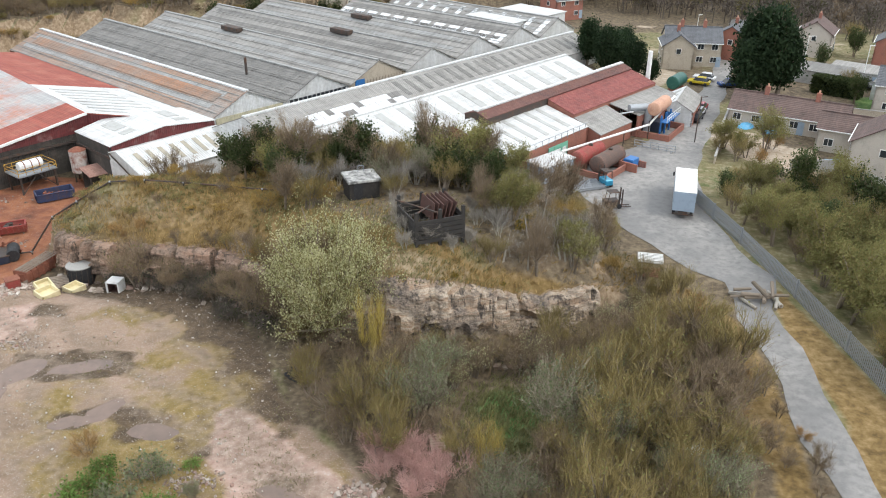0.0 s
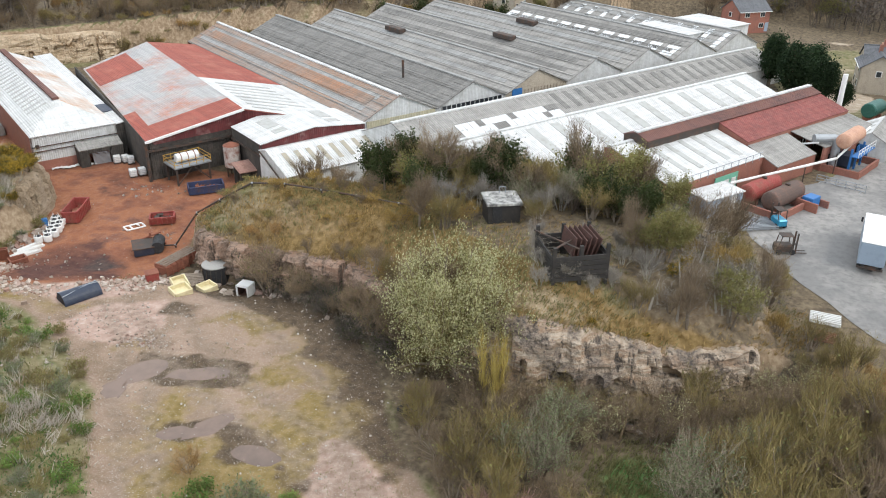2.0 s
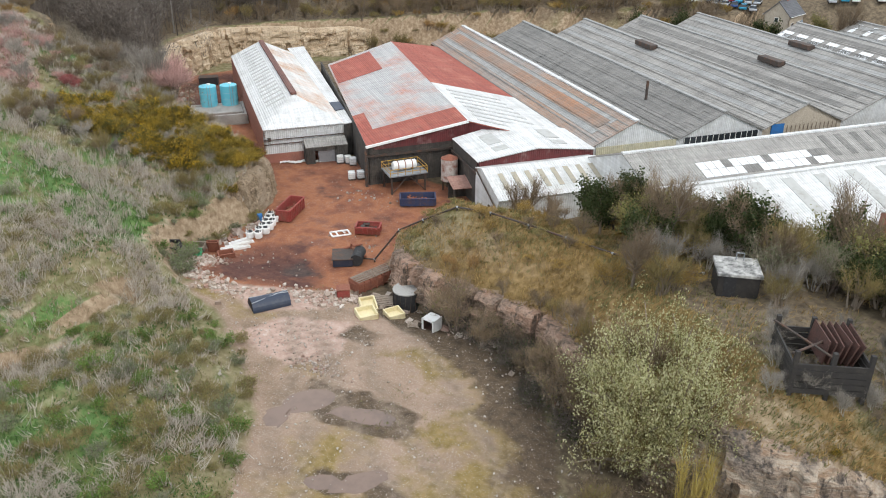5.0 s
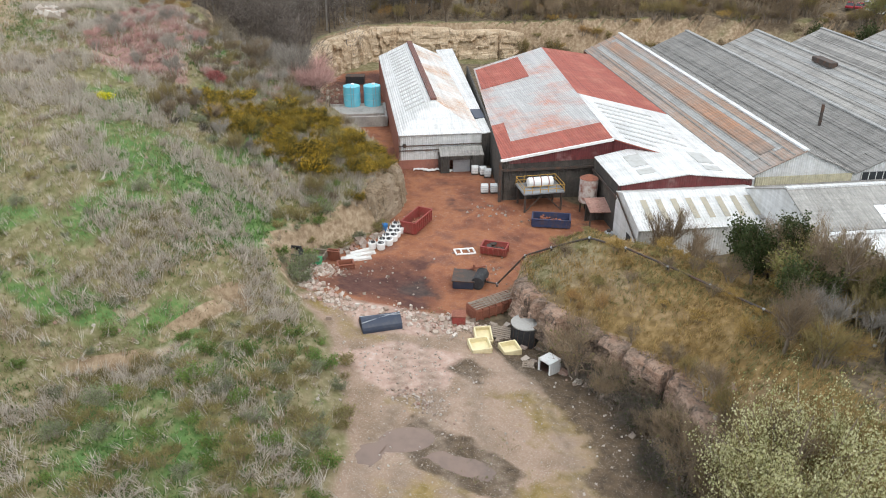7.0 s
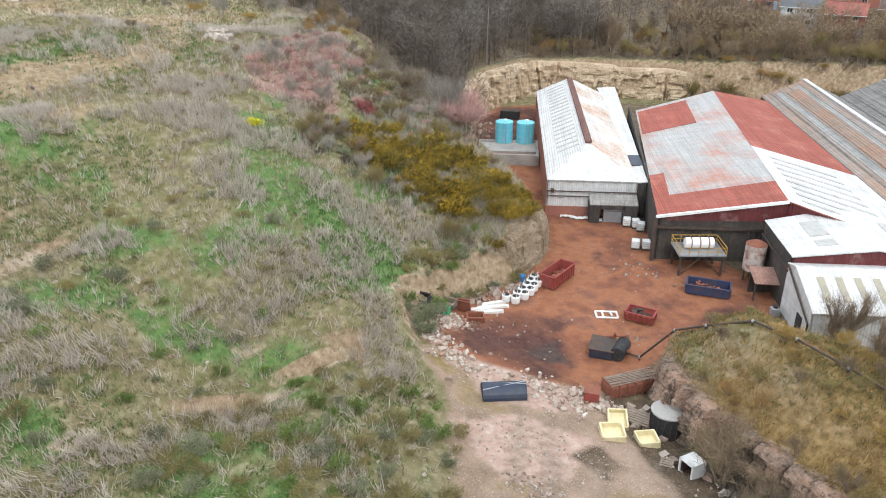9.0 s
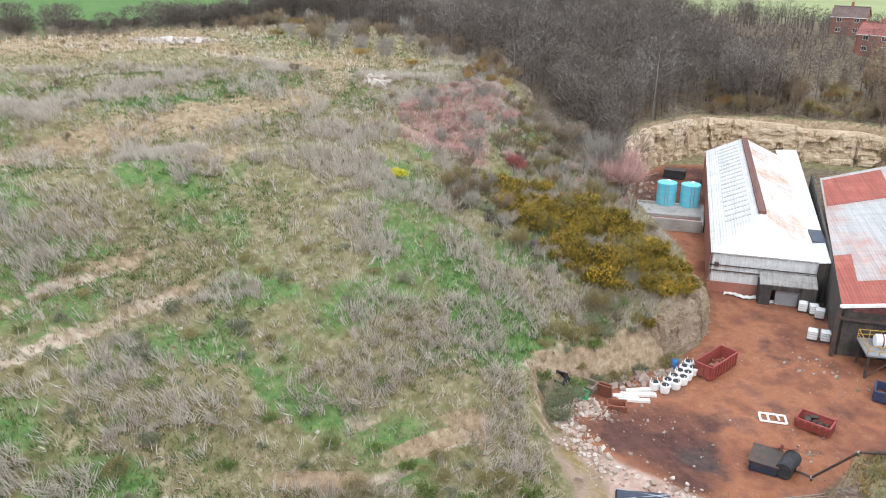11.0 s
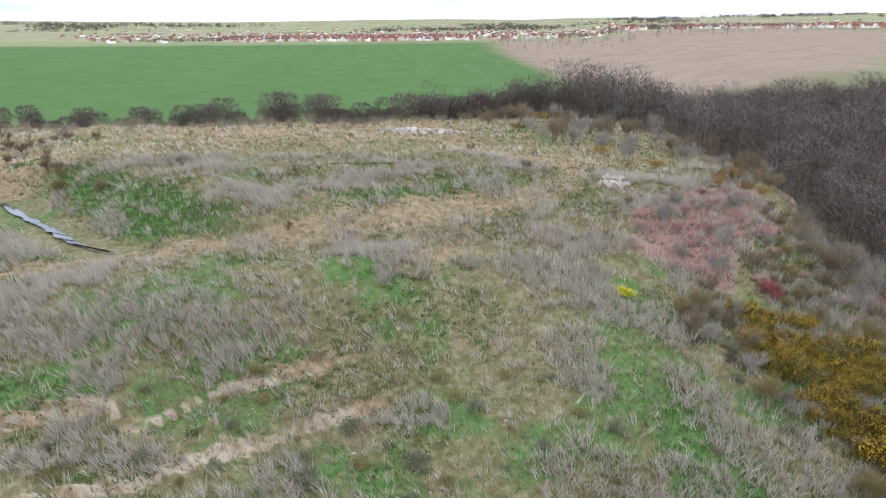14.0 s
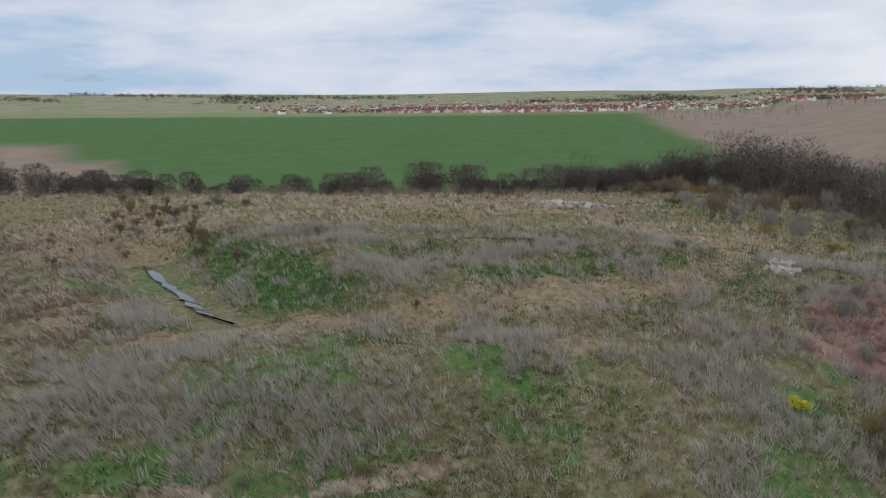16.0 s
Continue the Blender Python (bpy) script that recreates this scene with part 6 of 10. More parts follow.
for nm, lab, x, y, mat, sx, sy, sz, tl in (("green_tub", "green plastic tub tipped over", -64.1, 71.4, "tubgreen", 1.3, 1.0, 0.5, 25), ("black_bin", "black plastic bin on its side", -66.3, 70.8, "black_rubber", 1.1, 1.0, 1.1, 40),
                                     ("rusty_sheet", "bent rusty sheet panel leaning", -64.3, 74.3, "rust", 1.3, 0.35, 1.5, 15), ("brown_pallet_box", "weathered brown box of scrap", -65.8, 73.3, "timber", 1.6, 1.2, 0.7, 10)):
    if mat == "tubgreen":
        M["tubgreen"] = material("green_plastic", (0.03, 0.34, 0.14), 0.5, 0, (0.04, 0.25, 0.11), 2, None, 1, 0.4, 0.03)
    t = thing(nm, lab, nm.split("_")[-1], x, y, gz(x, y), 30)
    bm = boxes((0, 0, 0, sx, sy, 0.08), (0, sy / 2 - .04, 0, sx, .08, sz), (0, -sy / 2 + .04, 0, sx, .08, sz), (sx / 2 - .04, 0, 0, .08, sy, sz), (-sx / 2 + .04, 0, 0, .08, sy, sz))
    part("shell", bm, M[mat], t)
    part("rim", boxes((0, sy / 2, sz - .06, sx + .1, .1, .1), (0, -sy / 2, sz - .06, sx + .1, .1, .1)), M[mat], t)
    t.matrix_basis = t.matrix_basis @ pose(0, 0, 0.25 * math.sin(radians(tl)), tl, 0, 0)


def white_frame():
    t = thing("white_gate_frame", "white tubular frame lying flat on red mud", "frame", -55.3, 86.1, gz(-55.3, 86.1) + 0.1, 53)
    for a, b_ in (((-1.1, -0.6, 0), (1.1, -0.7, 0)), ((-1.1, 0.7, 0), (1.1, 0.6, 0)), ((-1.1, -0.6, 0), (-1.1, 0.7, 0)), ((1.1, -0.7, 0), (1.1, 0.6, 0)), ((-0.4, -0.6, 0), (-0.4, 0.65, 0)), ((0.4, -0.65, 0.3), (0.4, 0.6, 0))):
        part("tube", rod(bmesh.new(), a, b_, 0.11, 6), M["white_paint"], t)


white_frame()


def trestle():
    t = works_thing("tank_trestle", "steel trestle with yellow rails carrying a white cylinder", "trestle", -30.6, 7.9, -2)
    t.matrix_basis = t.matrix_basis @ pose(0, 0, 0, 0, 0, 4)
    for x in (-2.4, 2.4):
        for y in (-1.6, 1.6):
            part("leg", boxes((x, y, 0, 0.22, 0.22, 2.6)), M["steel_dark"], t)
    bm = bmesh.new()
    rod(bm, (-2.4, -1.6, 0.1), (0, -1.6, 2.5), 0.08, 6)
    rod(bm, (2.4, -1.6, 0.1), (0, -1.6, 2.5), 0.08, 6)
    part("brace", bm, M["steel_dark"], t)
    part("deck", boxes((0, 0, 2.55, 5.4, 3.8, 0.18)), M["galv"], t)
    M["rail_yellow"] = material("worn_yellow_paint", (0.50, 0.30, 0.05), 0.7, 0, (0.3, 0.16, 0.06), 2, None, 1, 0.5, 0.05)
    bm = bmesh.new()
    for y in (-1.85, 1.85):
        for z in (3.15, 3.65):
            rod(bm, (-2.65, y, z), (2.65, y, z), 0.045, 6)
        for k in range(6):
            rod(bm, (-2.65 + 1.06 * k, y, 2.7), (-2.65 + 1.06 * k, y, 3.65), 0.045, 6)
    for x in (-2.65, 2.65):
        for z in (3.15, 3.65):
            rod(bm, (x, -1.85, z), (x, 1.85, z), 0.045, 6)
    part("guard_rail", bm, M["rail_yellow"], t, "worn yellow guard rail")
    part("cylinder", bevelled(rod(bmesh.new(), (-1.6, 0.2, 3.4), (1.7, 0.2, 3.4), 0.65, 18), 0.1), M["white_paint"], t, "white horizontal cylinder")
    for k in range(3):
        part("band", rod(bmesh.new(), (-1.0 + k, 0.2, 3.4), (-0.88 + k, 0.2, 3.4), 0.68, 18), M["rust"], t)


trestle()
silo = works_thing("small_silo", "rust-streaked white upright tank", "silo", -24.9, 5.6, -2)
part("shell", rod(bmesh.new(), (0, 0, 1.5), (0, 0, 4.6), 1.15, 20), M["silo"] if "silo" in M else material("rust_streaked_white", (0.55, 0.5, 0.46), 0.7, 0, (0.26, 0.11, 0.08), 0.9, None, 1, 0.6, 0.1), silo)
part("top_cone", rod(bmesh.new(), (0, 0, 4.6), (0, 0, 5.0), 1.18, 20, 0.4), M["rust"], silo)
for k in range(4):
    a = k * 1.571
    part("leg", boxes((0.9 * math.cos(a), 0.9 * math.sin(a), 0, 0.16, 0.16, 1.6)), M["steel_dark"], silo)
canopy = works_thing("rusty_canopy", "low canopy roofed with rusty corrugated sheet", "canopy", -23.9, 2.0, -2)
slope(canopy, "canopy_roof", (-2.2, -1.5, 2.2), (2.2, -1.5, 2.0), (2.2, 1.3, 2.9), (-2.2, 1.3, 2.9), M["rusty_pale"] if "rusty_pale" in M else material("pale_rusty_sheet", (0.34, 0.19, 0.15), 0.85, 0, (0.24, 0.12, 0.09), 0.8, (0.42, 0.27, 0.22), 4, 0.5, 0.1, 8, 0.15, "X"))
for x in (-2.1, 2.1):
    part("post", boxes((x, -1.4, 0, 0.15, 0.15, 2.1)), M["steel_dark"], canopy)
part("dark_infill", boxes((0, 0.8, 0, 4.2, 0.12, 2.6)), M["dark_wall"], canopy)
motor = works_thing("pump_unit", "small grey pump unit on the yard", "pump", -24.6, -2.4, -2)
part("casing", bevelled(boxes((0, 0, 0, 0.9, 0.8, 0.9)), 0.08), M["galv"], motor)
part("cap", rod(bmesh.new(), (0, 0, 0.9), (0, 0, 1.15), 0.25, 10), M["steel_dark"], motor)


def ibc(x, y, rz):
    t = thing("ibc_tank", "white plastic bulk container in a wire cage", "container", x, y, gz(x, y), rz, "white bulk containers")
    part("bottle", bevelled(boxes((0, 0, 0.15, 0.95, 1.15, 0.95)), 0.08), M["white_paint"], t)
    part("pallet", boxes((0, 0, 0, 1.0, 1.2, 0.14)), M["steel_dark"], t)
    for k in range(4):
        z = 0.25 + 0.27 * k
        for s in (-1, 1):
            part("cage_bar", boxes((0, s * 0.6, z, 1.02, 0.03, 0.03)), M["galv"], t)
            part("cage_bar", boxes((s * 0.51, 0, z, 0.03, 1.2, 0.03)), M["galv"], t)
    return t


first_ibc = ibc(-64.9, 101.6, 40)
for x, y, r in ((-64.0, 102.5, 45), (-70.4, 106.2, 40), (-69.3, 106.7, 50), (-68.2, 106.4, 38)):
    copy_thing(first_ibc, pose(x, y, gz(x, y), 0, 0, r))


def pallet_of_blocks(x, y, rz, h):
    t = thing("block_pallet", "pallet stacked with grey-pink blocks", "pallet", x, y, gz(x, y), rz, "block pallets by the wall")
    for i in range(3):
        for j in range(2):
            for k in range(h):
                part("block", boxes((-0.4 + 0.4 * i, -0.25 + 0.5 * j, 0.12 + 0.3 * k, 0.36, 0.46, 0.27)), M["rubble"], t)
    part("pallet_base", boxes((0, 0, 0, 1.2, 1.0, 0.11)), M["timber"], t)
    return t


for x, y, r, h in ((-79.3, 104.4, 45, 2), (-77.8, 105.6, 40, 3), (-80.6, 105.0, 50, 2), (-76.6, 106.4, 45, 2), (-79.6, 102.8, 35, 1), (-75.4, 106.6, 60, 2)):
    pallet_of_blocks(x, y, r, h)
strip = thing("white_sheeting", "crumpled strip of white plastic sheeting on the ground", "sheeting", -75.2, 103.6, gz(-75.2, 103.6) + 0.02, 40)
top_v = [(-3.5 + 0.25 * (k % 29), (k // 29 - 1.5) * 0.3 + 0.3 * math.sin((k % 29) * 0.5), 0.08 + 0.1 * abs(math.sin((k % 29) * 1.05 + k // 29))) for k in range(116)]
sheet_f = [(r * 29 + c, r * 29 + c + 1, r * 29 + c + 30, r * 29 + c + 29) for r in range(3) for c in range(28)]
low_v = [(x, y, z - 0.04) for x, y, z in top_v]
raw("sheet", top_v + low_v, sheet_f + [tuple(116 + i for i in q[::-1]) for q in sheet_f], M["white_paint"], strip)


def aqua_tank(x, y):
    t = thing("aqua_tank", "tall aqua-blue cylindrical chemical tank on a concrete bund", "tank", x, y, -1.3, 0, "pair of aqua tanks")
    part("shell", rod(bmesh.new(), (0, 0, 0), (0, 0, 3.5), 1.5, 28), M["aqua"], t)
    part("top", rod(bmesh.new(), (0, 0, 3.5), (0, 0, 3.75), 1.5, 28, 0.5), M["aqua"], t)
    part("hatch", rod(bmesh.new(), (0.3, 0, 3.7), (0.3, 0, 3.95), 0.3, 10), M["white_paint"], t)
    part("ladder", boxes((1.05, -1.15, 0, 0.06, 0.06, 3.8), (1.4, -0.85, 0, 0.06, 0.06, 3.8)), M["galv"], t)
    for k in range(2):
        part("seam", rod(bmesh.new(), (0, 0, 1.15 + 1.15 * k), (0, 0, 1.19 + 1.15 * k), 1.515, 28), M["pale_blue"], t)
    return t


at = aqua_tank(-107.0, 116.2)
copy_thing(at, pose(-104.5, 118.8, -1.3, 0, 0, 10))
bund = thing("tank_bund", "weathered concrete bund round the tanks", "bund", -102.4, 112.9, -2.2, 48)
part("bund_wall", boxes((0, -5, 0, 10, 0.4, 2.0), (0, 5.2, 0, 10, 0.4, 1.2), (-5, 0, 0, 0.4, 10, 1.4), (5, 0, 0, 0.4, 10, 1.4)), M["concrete"], bund)
part("bund_slab", boxes((0, 2.6, 0, 9.6, 5, 0.9)), M["concrete"], bund)
part("sunken_floor", boxes((0, -2.4, 0, 9.6, 5, 0.5)), M["rust"], bund)
dark_skip = thing("covered_skip", "black sheeted skip by the rock face", "skip", -119.5, 128.5, gz(-119.5, 128.5), 40)
part("body", bevelled(boxes((0, 0, 0, 3.6, 2.0, 1.5)), 0.1), M["black_rubber"], dark_skip)
part("cover", boxes((0, 0, 1.5, 3.7, 2.1, 0.08)), M["steel_dark"], dark_skip)


# pipeline laid along the ridge and down into the yard
def pipeline():
    pts = [(-51.5, 80.8), (-47.5, 82.2), (-44.5, 82.8), (-41.3, 82.6), (-37, 82.3), (-33, 81.9), (-28.5, 81.2), (-24.3, 80.4), (-19.5, 79.5), (-14.5, 78.6), (-11.5, 79.5)]
    t = thing("pipeline", "thin dark pipeline with white joints along the ridge", "pipe")
    for i, (a, b_) in enumerate(zip(pts[:-1], pts[1:])):
        za, zb = max(gz(*a), -2) + (0.35 if i else 1.0), gz(*b_) + 0.35
        if i == 0:
            za = gz(*a) + 0.3
        part("pipe_length", rod(bmesh.new(), (*a, za), (*b_, zb), 0.1, 8), M["steel_dark"], t)
        part("joint", rod(bmesh.new(), (b_[0] - .1, b_[1], zb), (b_[0] + .1, b_[1], zb), 0.13, 8), M["galv"], t)
        part("prop", boxes((b_[0], b_[1], zb - 0.75, 0.14, 0.14, 0.7)), M["steel_dark"], t)


pipeline()

# puddles
def puddle(name, cx, cy, rx, ry, rot, z, label, mat, seed):
    bm = bmesh.new()
    vs = []
    for k in range(40):
        a = k / 40 * math.tau
        r = 1 + 0.10 * math.sin(2 * a + seed) + 0.10 * math.sin(3 * a + 2 * seed) + 0.05 * math.sin(5 * a + seed * 3) + 0.04 * math.sin(7 * a + seed)
        x, y = rx * r * math.cos(a), ry * r * math.sin(a)
        c, s = math.cos(radians(rot)), math.sin(radians(rot))
        vs.append(bm.verts.new((cx + x * c - y * s, cy + x * s + y * c, z)))
    bm.faces.new(vs)
    bmesh.ops.triangulate(bm, faces=bm.faces[:])
    return tagged(part(name, bm, mat), label, "puddle", kind="structure")


for k, (cx, cy, rx, ry, rot) in enumerate(PUDDLES):
    puddle("water", cx, cy, rx * 1.5, ry * 1.5, rot, gz(cx, cy) + 0.095, "shallow brown rain puddle on the quarry floor", M["water"], k)


def ditch_water():
    rough = random.Random(5)
    pts = [(-110.2, 13), (-112, 10.6), (-113.8, 8.6), (-116.5, 6.4), (-120.1, 3.9), (-125, 0.4), (-130.7, -3.7), (-143, -12)]
    wid = [0.9, 1.7, 2.0, 1.6, 2.0, 2.2, 2.1, 1.4]
    vs, fs = [], []
    fine = [(pts[i][0] + (pts[i + 1][0] - pts[i][0]) * k / 6, pts[i][1] + (pts[i + 1][1] - pts[i][1]) * k / 6, wid[i] + (wid[i + 1] - wid[i]) * k / 6) for i in range(len(pts) - 1) for k in range(6)]
    pts = fine
    for x, y, w in fine:
        w *= rough.uniform(0.8, 1.2)
        x, y = x + rough.uniform(-.25, .25), y + rough.uniform(-.25, .25)
        vs += [(x - w * 0.63, y - w * 0.78, 0), (x + w * 0.63, y + w * 0.78, 0)]
    zz = 15.3
    vs = [(x, y, zz) for x, y, _ in vs]
    for i in range(len(pts) - 1):
        fs.append((2 * i, 2 * i + 1, 2 * i + 3, 2 * i + 2))
    return tagged(raw("water", vs, fs, M["ditch_water"]), "narrow bright water-filled ditch on the tip", "ditch water", kind="structure")


ditch_water()


def scrap_heap():
    t = thing("scrap_heap", "heap of dumped panels and frames under the trees", "heap", 18.0, 44.2, gz(18, 44.2), 25)
    rng = random.Random(15)
    part("white_panel", boxes((0, 0.2, 1.5, 1.6, 0.9, 0.08, 18, 6, 0)), M["white_paint"], t, "white panel on top")
    for k in range(12):
        part("panel", boxes((rng.uniform(-.7, .7), rng.uniform(-.6, .6), 0.12 * k, rng.uniform(.9, 1.7), rng.uniform(.7, 1.2), 0.1, rng.uniform(-8, 8), rng.uniform(-8, 8), rng.uniform(-30, 30))), M["timber"] if k % 2 else M["galv"], t)


scrap_heap()


def dumped_pallet(x, y, rz, tilt):
    t = thing("pallet", "pale wooden pallet dumped in the grass", "pallet", x, y, gz(x, y) + 0.15, rz, "pallets in the hollow")
    for k in range(6):
        part("board", boxes((0, -0.5 + 0.2 * k, 0.12, 1.2, 0.12, 0.03)), M["pale_wood"], t)
        part("board", boxes((0, -0.5 + 0.2 * k, 0.0, 1.2, 0.12, 0.03)), M["pale_wood"], t)
    for s in (-.5, 0, .5):
        part("bearer", boxes((s, 0, 0.03, 0.1, 1.1, 0.09)), M["pale_wood"], t)
    t.matrix_basis = t.matrix_basis @ pose(0, 0, 0.2, tilt, 0, 0)


M["pale_wood"] = material("pale_new_wood", (0.52, 0.45, 0.33), 0.85, 0, (0.4, 0.33, 0.24), 2, None, 1, 0.5, 0.1)
dumped_pallet(-0.2, 47.4, 10, 35)
dumped_pallet(0.9, 46.6, 40, 12)


def tyre_heap():
    rng = random.Random(19)
    for k in range(11):
        x, y = -12.6 + rng.uniform(-1.0, 1.0), 56.2 + rng.uniform(-.8, .8)
        t = thing("tyre", "old black tyre in a dumped heap", "tyre", x, y, gz(x, y) + 0.1 + 0.16 * (k % 4), rng.uniform(0, 360), "dumped tyre heap")
        bm = bmesh.new()
        for i in range(16):
            a0 = i / 16 * math.tau
            rod(bm, (0.3 * math.cos(a0), 0.3 * math.sin(a0), 0), (0.3 * math.cos(a0 + .393), 0.3 * math.sin(a0 + .393), 0), 0.1, 6)
        part("tread", bm, M["black_rubber"], t)
        t.matrix_basis = t.matrix_basis @ pose(0, 0, 0, rng.uniform(-25, 25), rng.uniform(-25, 25), 0)


tyre_heap()

# ---------------------------------------------------------------- rock faces
def cliff(name, label, pts, low, high, mat, seed, out=0.5, lean=0.35, step=0.26, ragged=0.8, inset=1.3, beds=6.0, block=1.5):
    """A jointed, bedded rock face along a broken line; low and high are offsets from the ground in front and the rim."""
    s = [0]
    for a, b_ in zip(pts[:-1], pts[1:]):
        s.append(s[-1] + math.dist(a, b_))
    k = int(s[-1] / step)
    t = np.linspace(0, s[-1], k + 1)
    X, Y = np.interp(t, s, [p[0] for p in pts]), np.interp(t, s, [p[1] for p in pts])
    # smooth the corners
    ker = np.ones(9) / 9
    X = np.concatenate([X[:4], np.convolve(X, ker, "valid"), X[-4:]])
    Y = np.concatenate([Y[:4], np.convolve(Y, ker, "valid"), Y[-4:]])
    dx, dy = np.gradient(X), np.gradient(Y)
    ln = np.hypot(dx, dy) + 1e-9
    ox, oy = dy / ln, -dx / ln                     # outward: to the right of the line
    rows = 22
    rim = np.maximum(ground_z(X - ox * inset, Y - oy * inset), ground_z(X - ox * inset * .6, Y - oy * inset * .6))
    zt = np.minimum(rim, high) + ragged * (0.5 * value_noise(t, t * 0, 6, seed) + 0.4 * value_noise(t, t * 0, 2.2, seed + 1)) - 0.15
    zt = np.maximum(zt, low + 0.4)
    end = np.clip(np.minimum(t, t[-1] - t) / 2.0, 0, 1)          # the face dies away into the bank at both ends
    vs = []
    for r in range(rows + 1):
        w = r / rows
        z = low + (zt - low) * w
        bed = np.floor(w * beds + 0.8 * value_noise(t, t * 0, 9, seed + 3))          # beds
        joint = np.floor(t / 1.15 + 0.5 * np.sin(bed * 2.3) + 0.5 * value_noise(t, t * 0, 3.1, seed + 11))                       # joints
        cell = np.sin(bed * 12.9898 + joint * 78.233 + seed) * 43758.5453
        cell = cell - np.floor(cell)
        push = out + lean * 1.6 * (1 - w) + block * (cell - 0.5) + 0.5 * block * value_noise(t, np.full_like(t, w * 3), 5, seed + 5) + 0.3 * value_noise(t, np.full_like(t, w * 11), 0.8, seed + 7) - 0.9 * (np.abs(value_noise(t, np.full_like(t, w * 1.5), 2.4, seed + 9)) < 0.06)
        if r == rows:
            push = np.full_like(t, -inset)
            z = ground_z(X - ox * inset, Y - oy * inset) - 0.12
        elif r == rows - 1:
            push, z = push - 0.35, zt
        push = push * end - (inset + 0.5) * (1 - end)
        vs += list(zip(X + ox * push, Y + oy * push, z))
    n = len(X)
    fs = [(r * n + i, r * n + i + 1, (r + 1) * n + i + 1, (r + 1) * n + i) for r in range(rows) for i in range(n - 1)]
    return tagged(raw(name, vs, fs, mat), label, "rock face", kind="structure")


cliff("cliff_ridge_west", "bedded buff and grey limestone face, overgrown", [(-43.5, 80), (-41, 77.2), (-38, 75.6), (-30, 73.7), (-23, 72.1), (-18, 67.6), (-14.5, 64.2)], -0.5, 4.2, M["brown_rock"], 3, 0.1, 0.45, ragged=1.2, beds=3.2, block=0.55)
cliff("cliff_ridge_east", "jointed pale limestone face with dark stained rim", [(-13, 63.2), (-8, 60.9), (-3, 59.8), (-1, 60), (4, 62), (9, 63.6), (12.5, 65), (16.5, 67)], 0.6, 6.8, M["grey_rock"], 9, 0.0, 0.5, ragged=1.8, beds=3.4, block=0.9)
cliff("cliff_yard", "buff earth bank at the corner of the yard", [(-61.5, 66.2), (-64, 67.6), (-65.9, 69.8), (-66.9, 73.5)], -2.4, 0.9, M["buff_earth"], 14, -0.5, 0.9, ragged=1.2, inset=1.5, beds=2, block=0.25)
cliff("cliff_headland", "buff quarried headland above the yard", [(-67.4, 81.5), (-67.6, 83), (-68.2, 86), (-69.4, 89.5), (-70.8, 91.8), (-74, 95), (-80, 99)], -2.4, 4.4, M["buff_earth"], 17, -0.4, 0.6, ragged=1.4, inset=1.6, beds=3, block=0.5)
cliff("cliff_back", "tall pale quarry wall behind the sheds", [(-110, 110.5), (-117, 114.5), (-127.5, 130), (-130.5, 143), (-119, 157), (-111, 164.5), (-107, 168)], -2.5, 7.2, M["limestone"], 21, 0.0, 0.4, ragged=1.3, inset=1.9, beds=8, block=0.8)


def rubble(name, label, spots, n, lo, hi, seed, mat, flat=0.6):
    """Loose stones as one heap."""
    rng = np.random.RandomState(seed)
    cube = np.array([(-1, -1, -1), (1, -1, -1), (1, 1, -1), (-1, 1, -1), (-0.8, -0.8, 1), (0.8, -0.7, 1), (0.7, 0.8, 1), (-0.8, 0.7, 1)]) * 0.5
    quads_ = [(0, 3, 2, 1), (4, 5, 6, 7), (0, 1, 5, 4), (1, 2, 6, 5), (2, 3, 7, 6), (3, 0, 4, 7)]
    vs, fs = [], []
    for (cx, cy, rx, ry) in spots:
        xs, ys = cx + rx * rng.randn(n) * 0.5, cy + ry * rng.randn(n) * 0.5
        zs = ground_z(xs, ys)
        for x, y, z in zip(xs, ys, zs):
            s = lo + (hi - lo) * rng.rand() ** 3
            e = Euler(rng.rand(3) * 6.28).to_matrix()
            jit = cube * (1 + 0.35 * (rng.rand(8, 3) - 0.5)) * np.array([s, s * (0.6 + 0.6 * rng.rand()), s * flat])
            b0 = len(vs)
            vs += [tuple(Vector((x, y, z + s * 0.15)) + e @ Vector(p)) for p in jit]
            fs += [tuple(b0 + i for i in q) for q in quads_]
    return tagged(raw(name, vs, fs, mat), label, "rubble", kind="stuff")


M["stones"] = island_material("mixed_stones", [(0.22, 0.16, 0.125), (0.34, 0.28, 0.23), (0.46, 0.41, 0.36), (0.29, 0.17, 0.13)], 0.95)
M["pale_stones"] = island_material("pale_stones", [(0.34, 0.27, 0.21), (0.48, 0.42, 0.36), (0.60, 0.55, 0.49)], 0.95)
rubble("rubble_bank", "bank of broken brick and stone rubble", [(-55.5, 66.5, 4.5, 1.6), (-47, 70, 4.0, 2.2), (-44.5, 73, 2.5, 1.6), (-60, 67, 3, 1.2), (-62, 70.5, 2.0, 2.5)], 300, 0.08, 0.55, 5, M["stones"])
rubble("floor_stones", "scattered stones on the quarry floor", [(-40, 65, 7, 4), (-30, 60, 14, 12), (-25, 68, 8, 5), (-34, 50, 8, 7), (-45, 62, 5, 4), (-18, 46, 8, 8), (-14, 60, 4, 6)], 260, 0.04, 0.2, 6, M["pale_stones"])
rubble("yard_debris", "scattered bricks and scrap on the yard", [(-62, 73, 4, 3), (-57, 76, 8, 6), (-50, 84, 4, 4), (-66, 88, 2, 6), (-60, 98, 6, 4)], 60, 0.06, 0.35, 7, M["stones"])
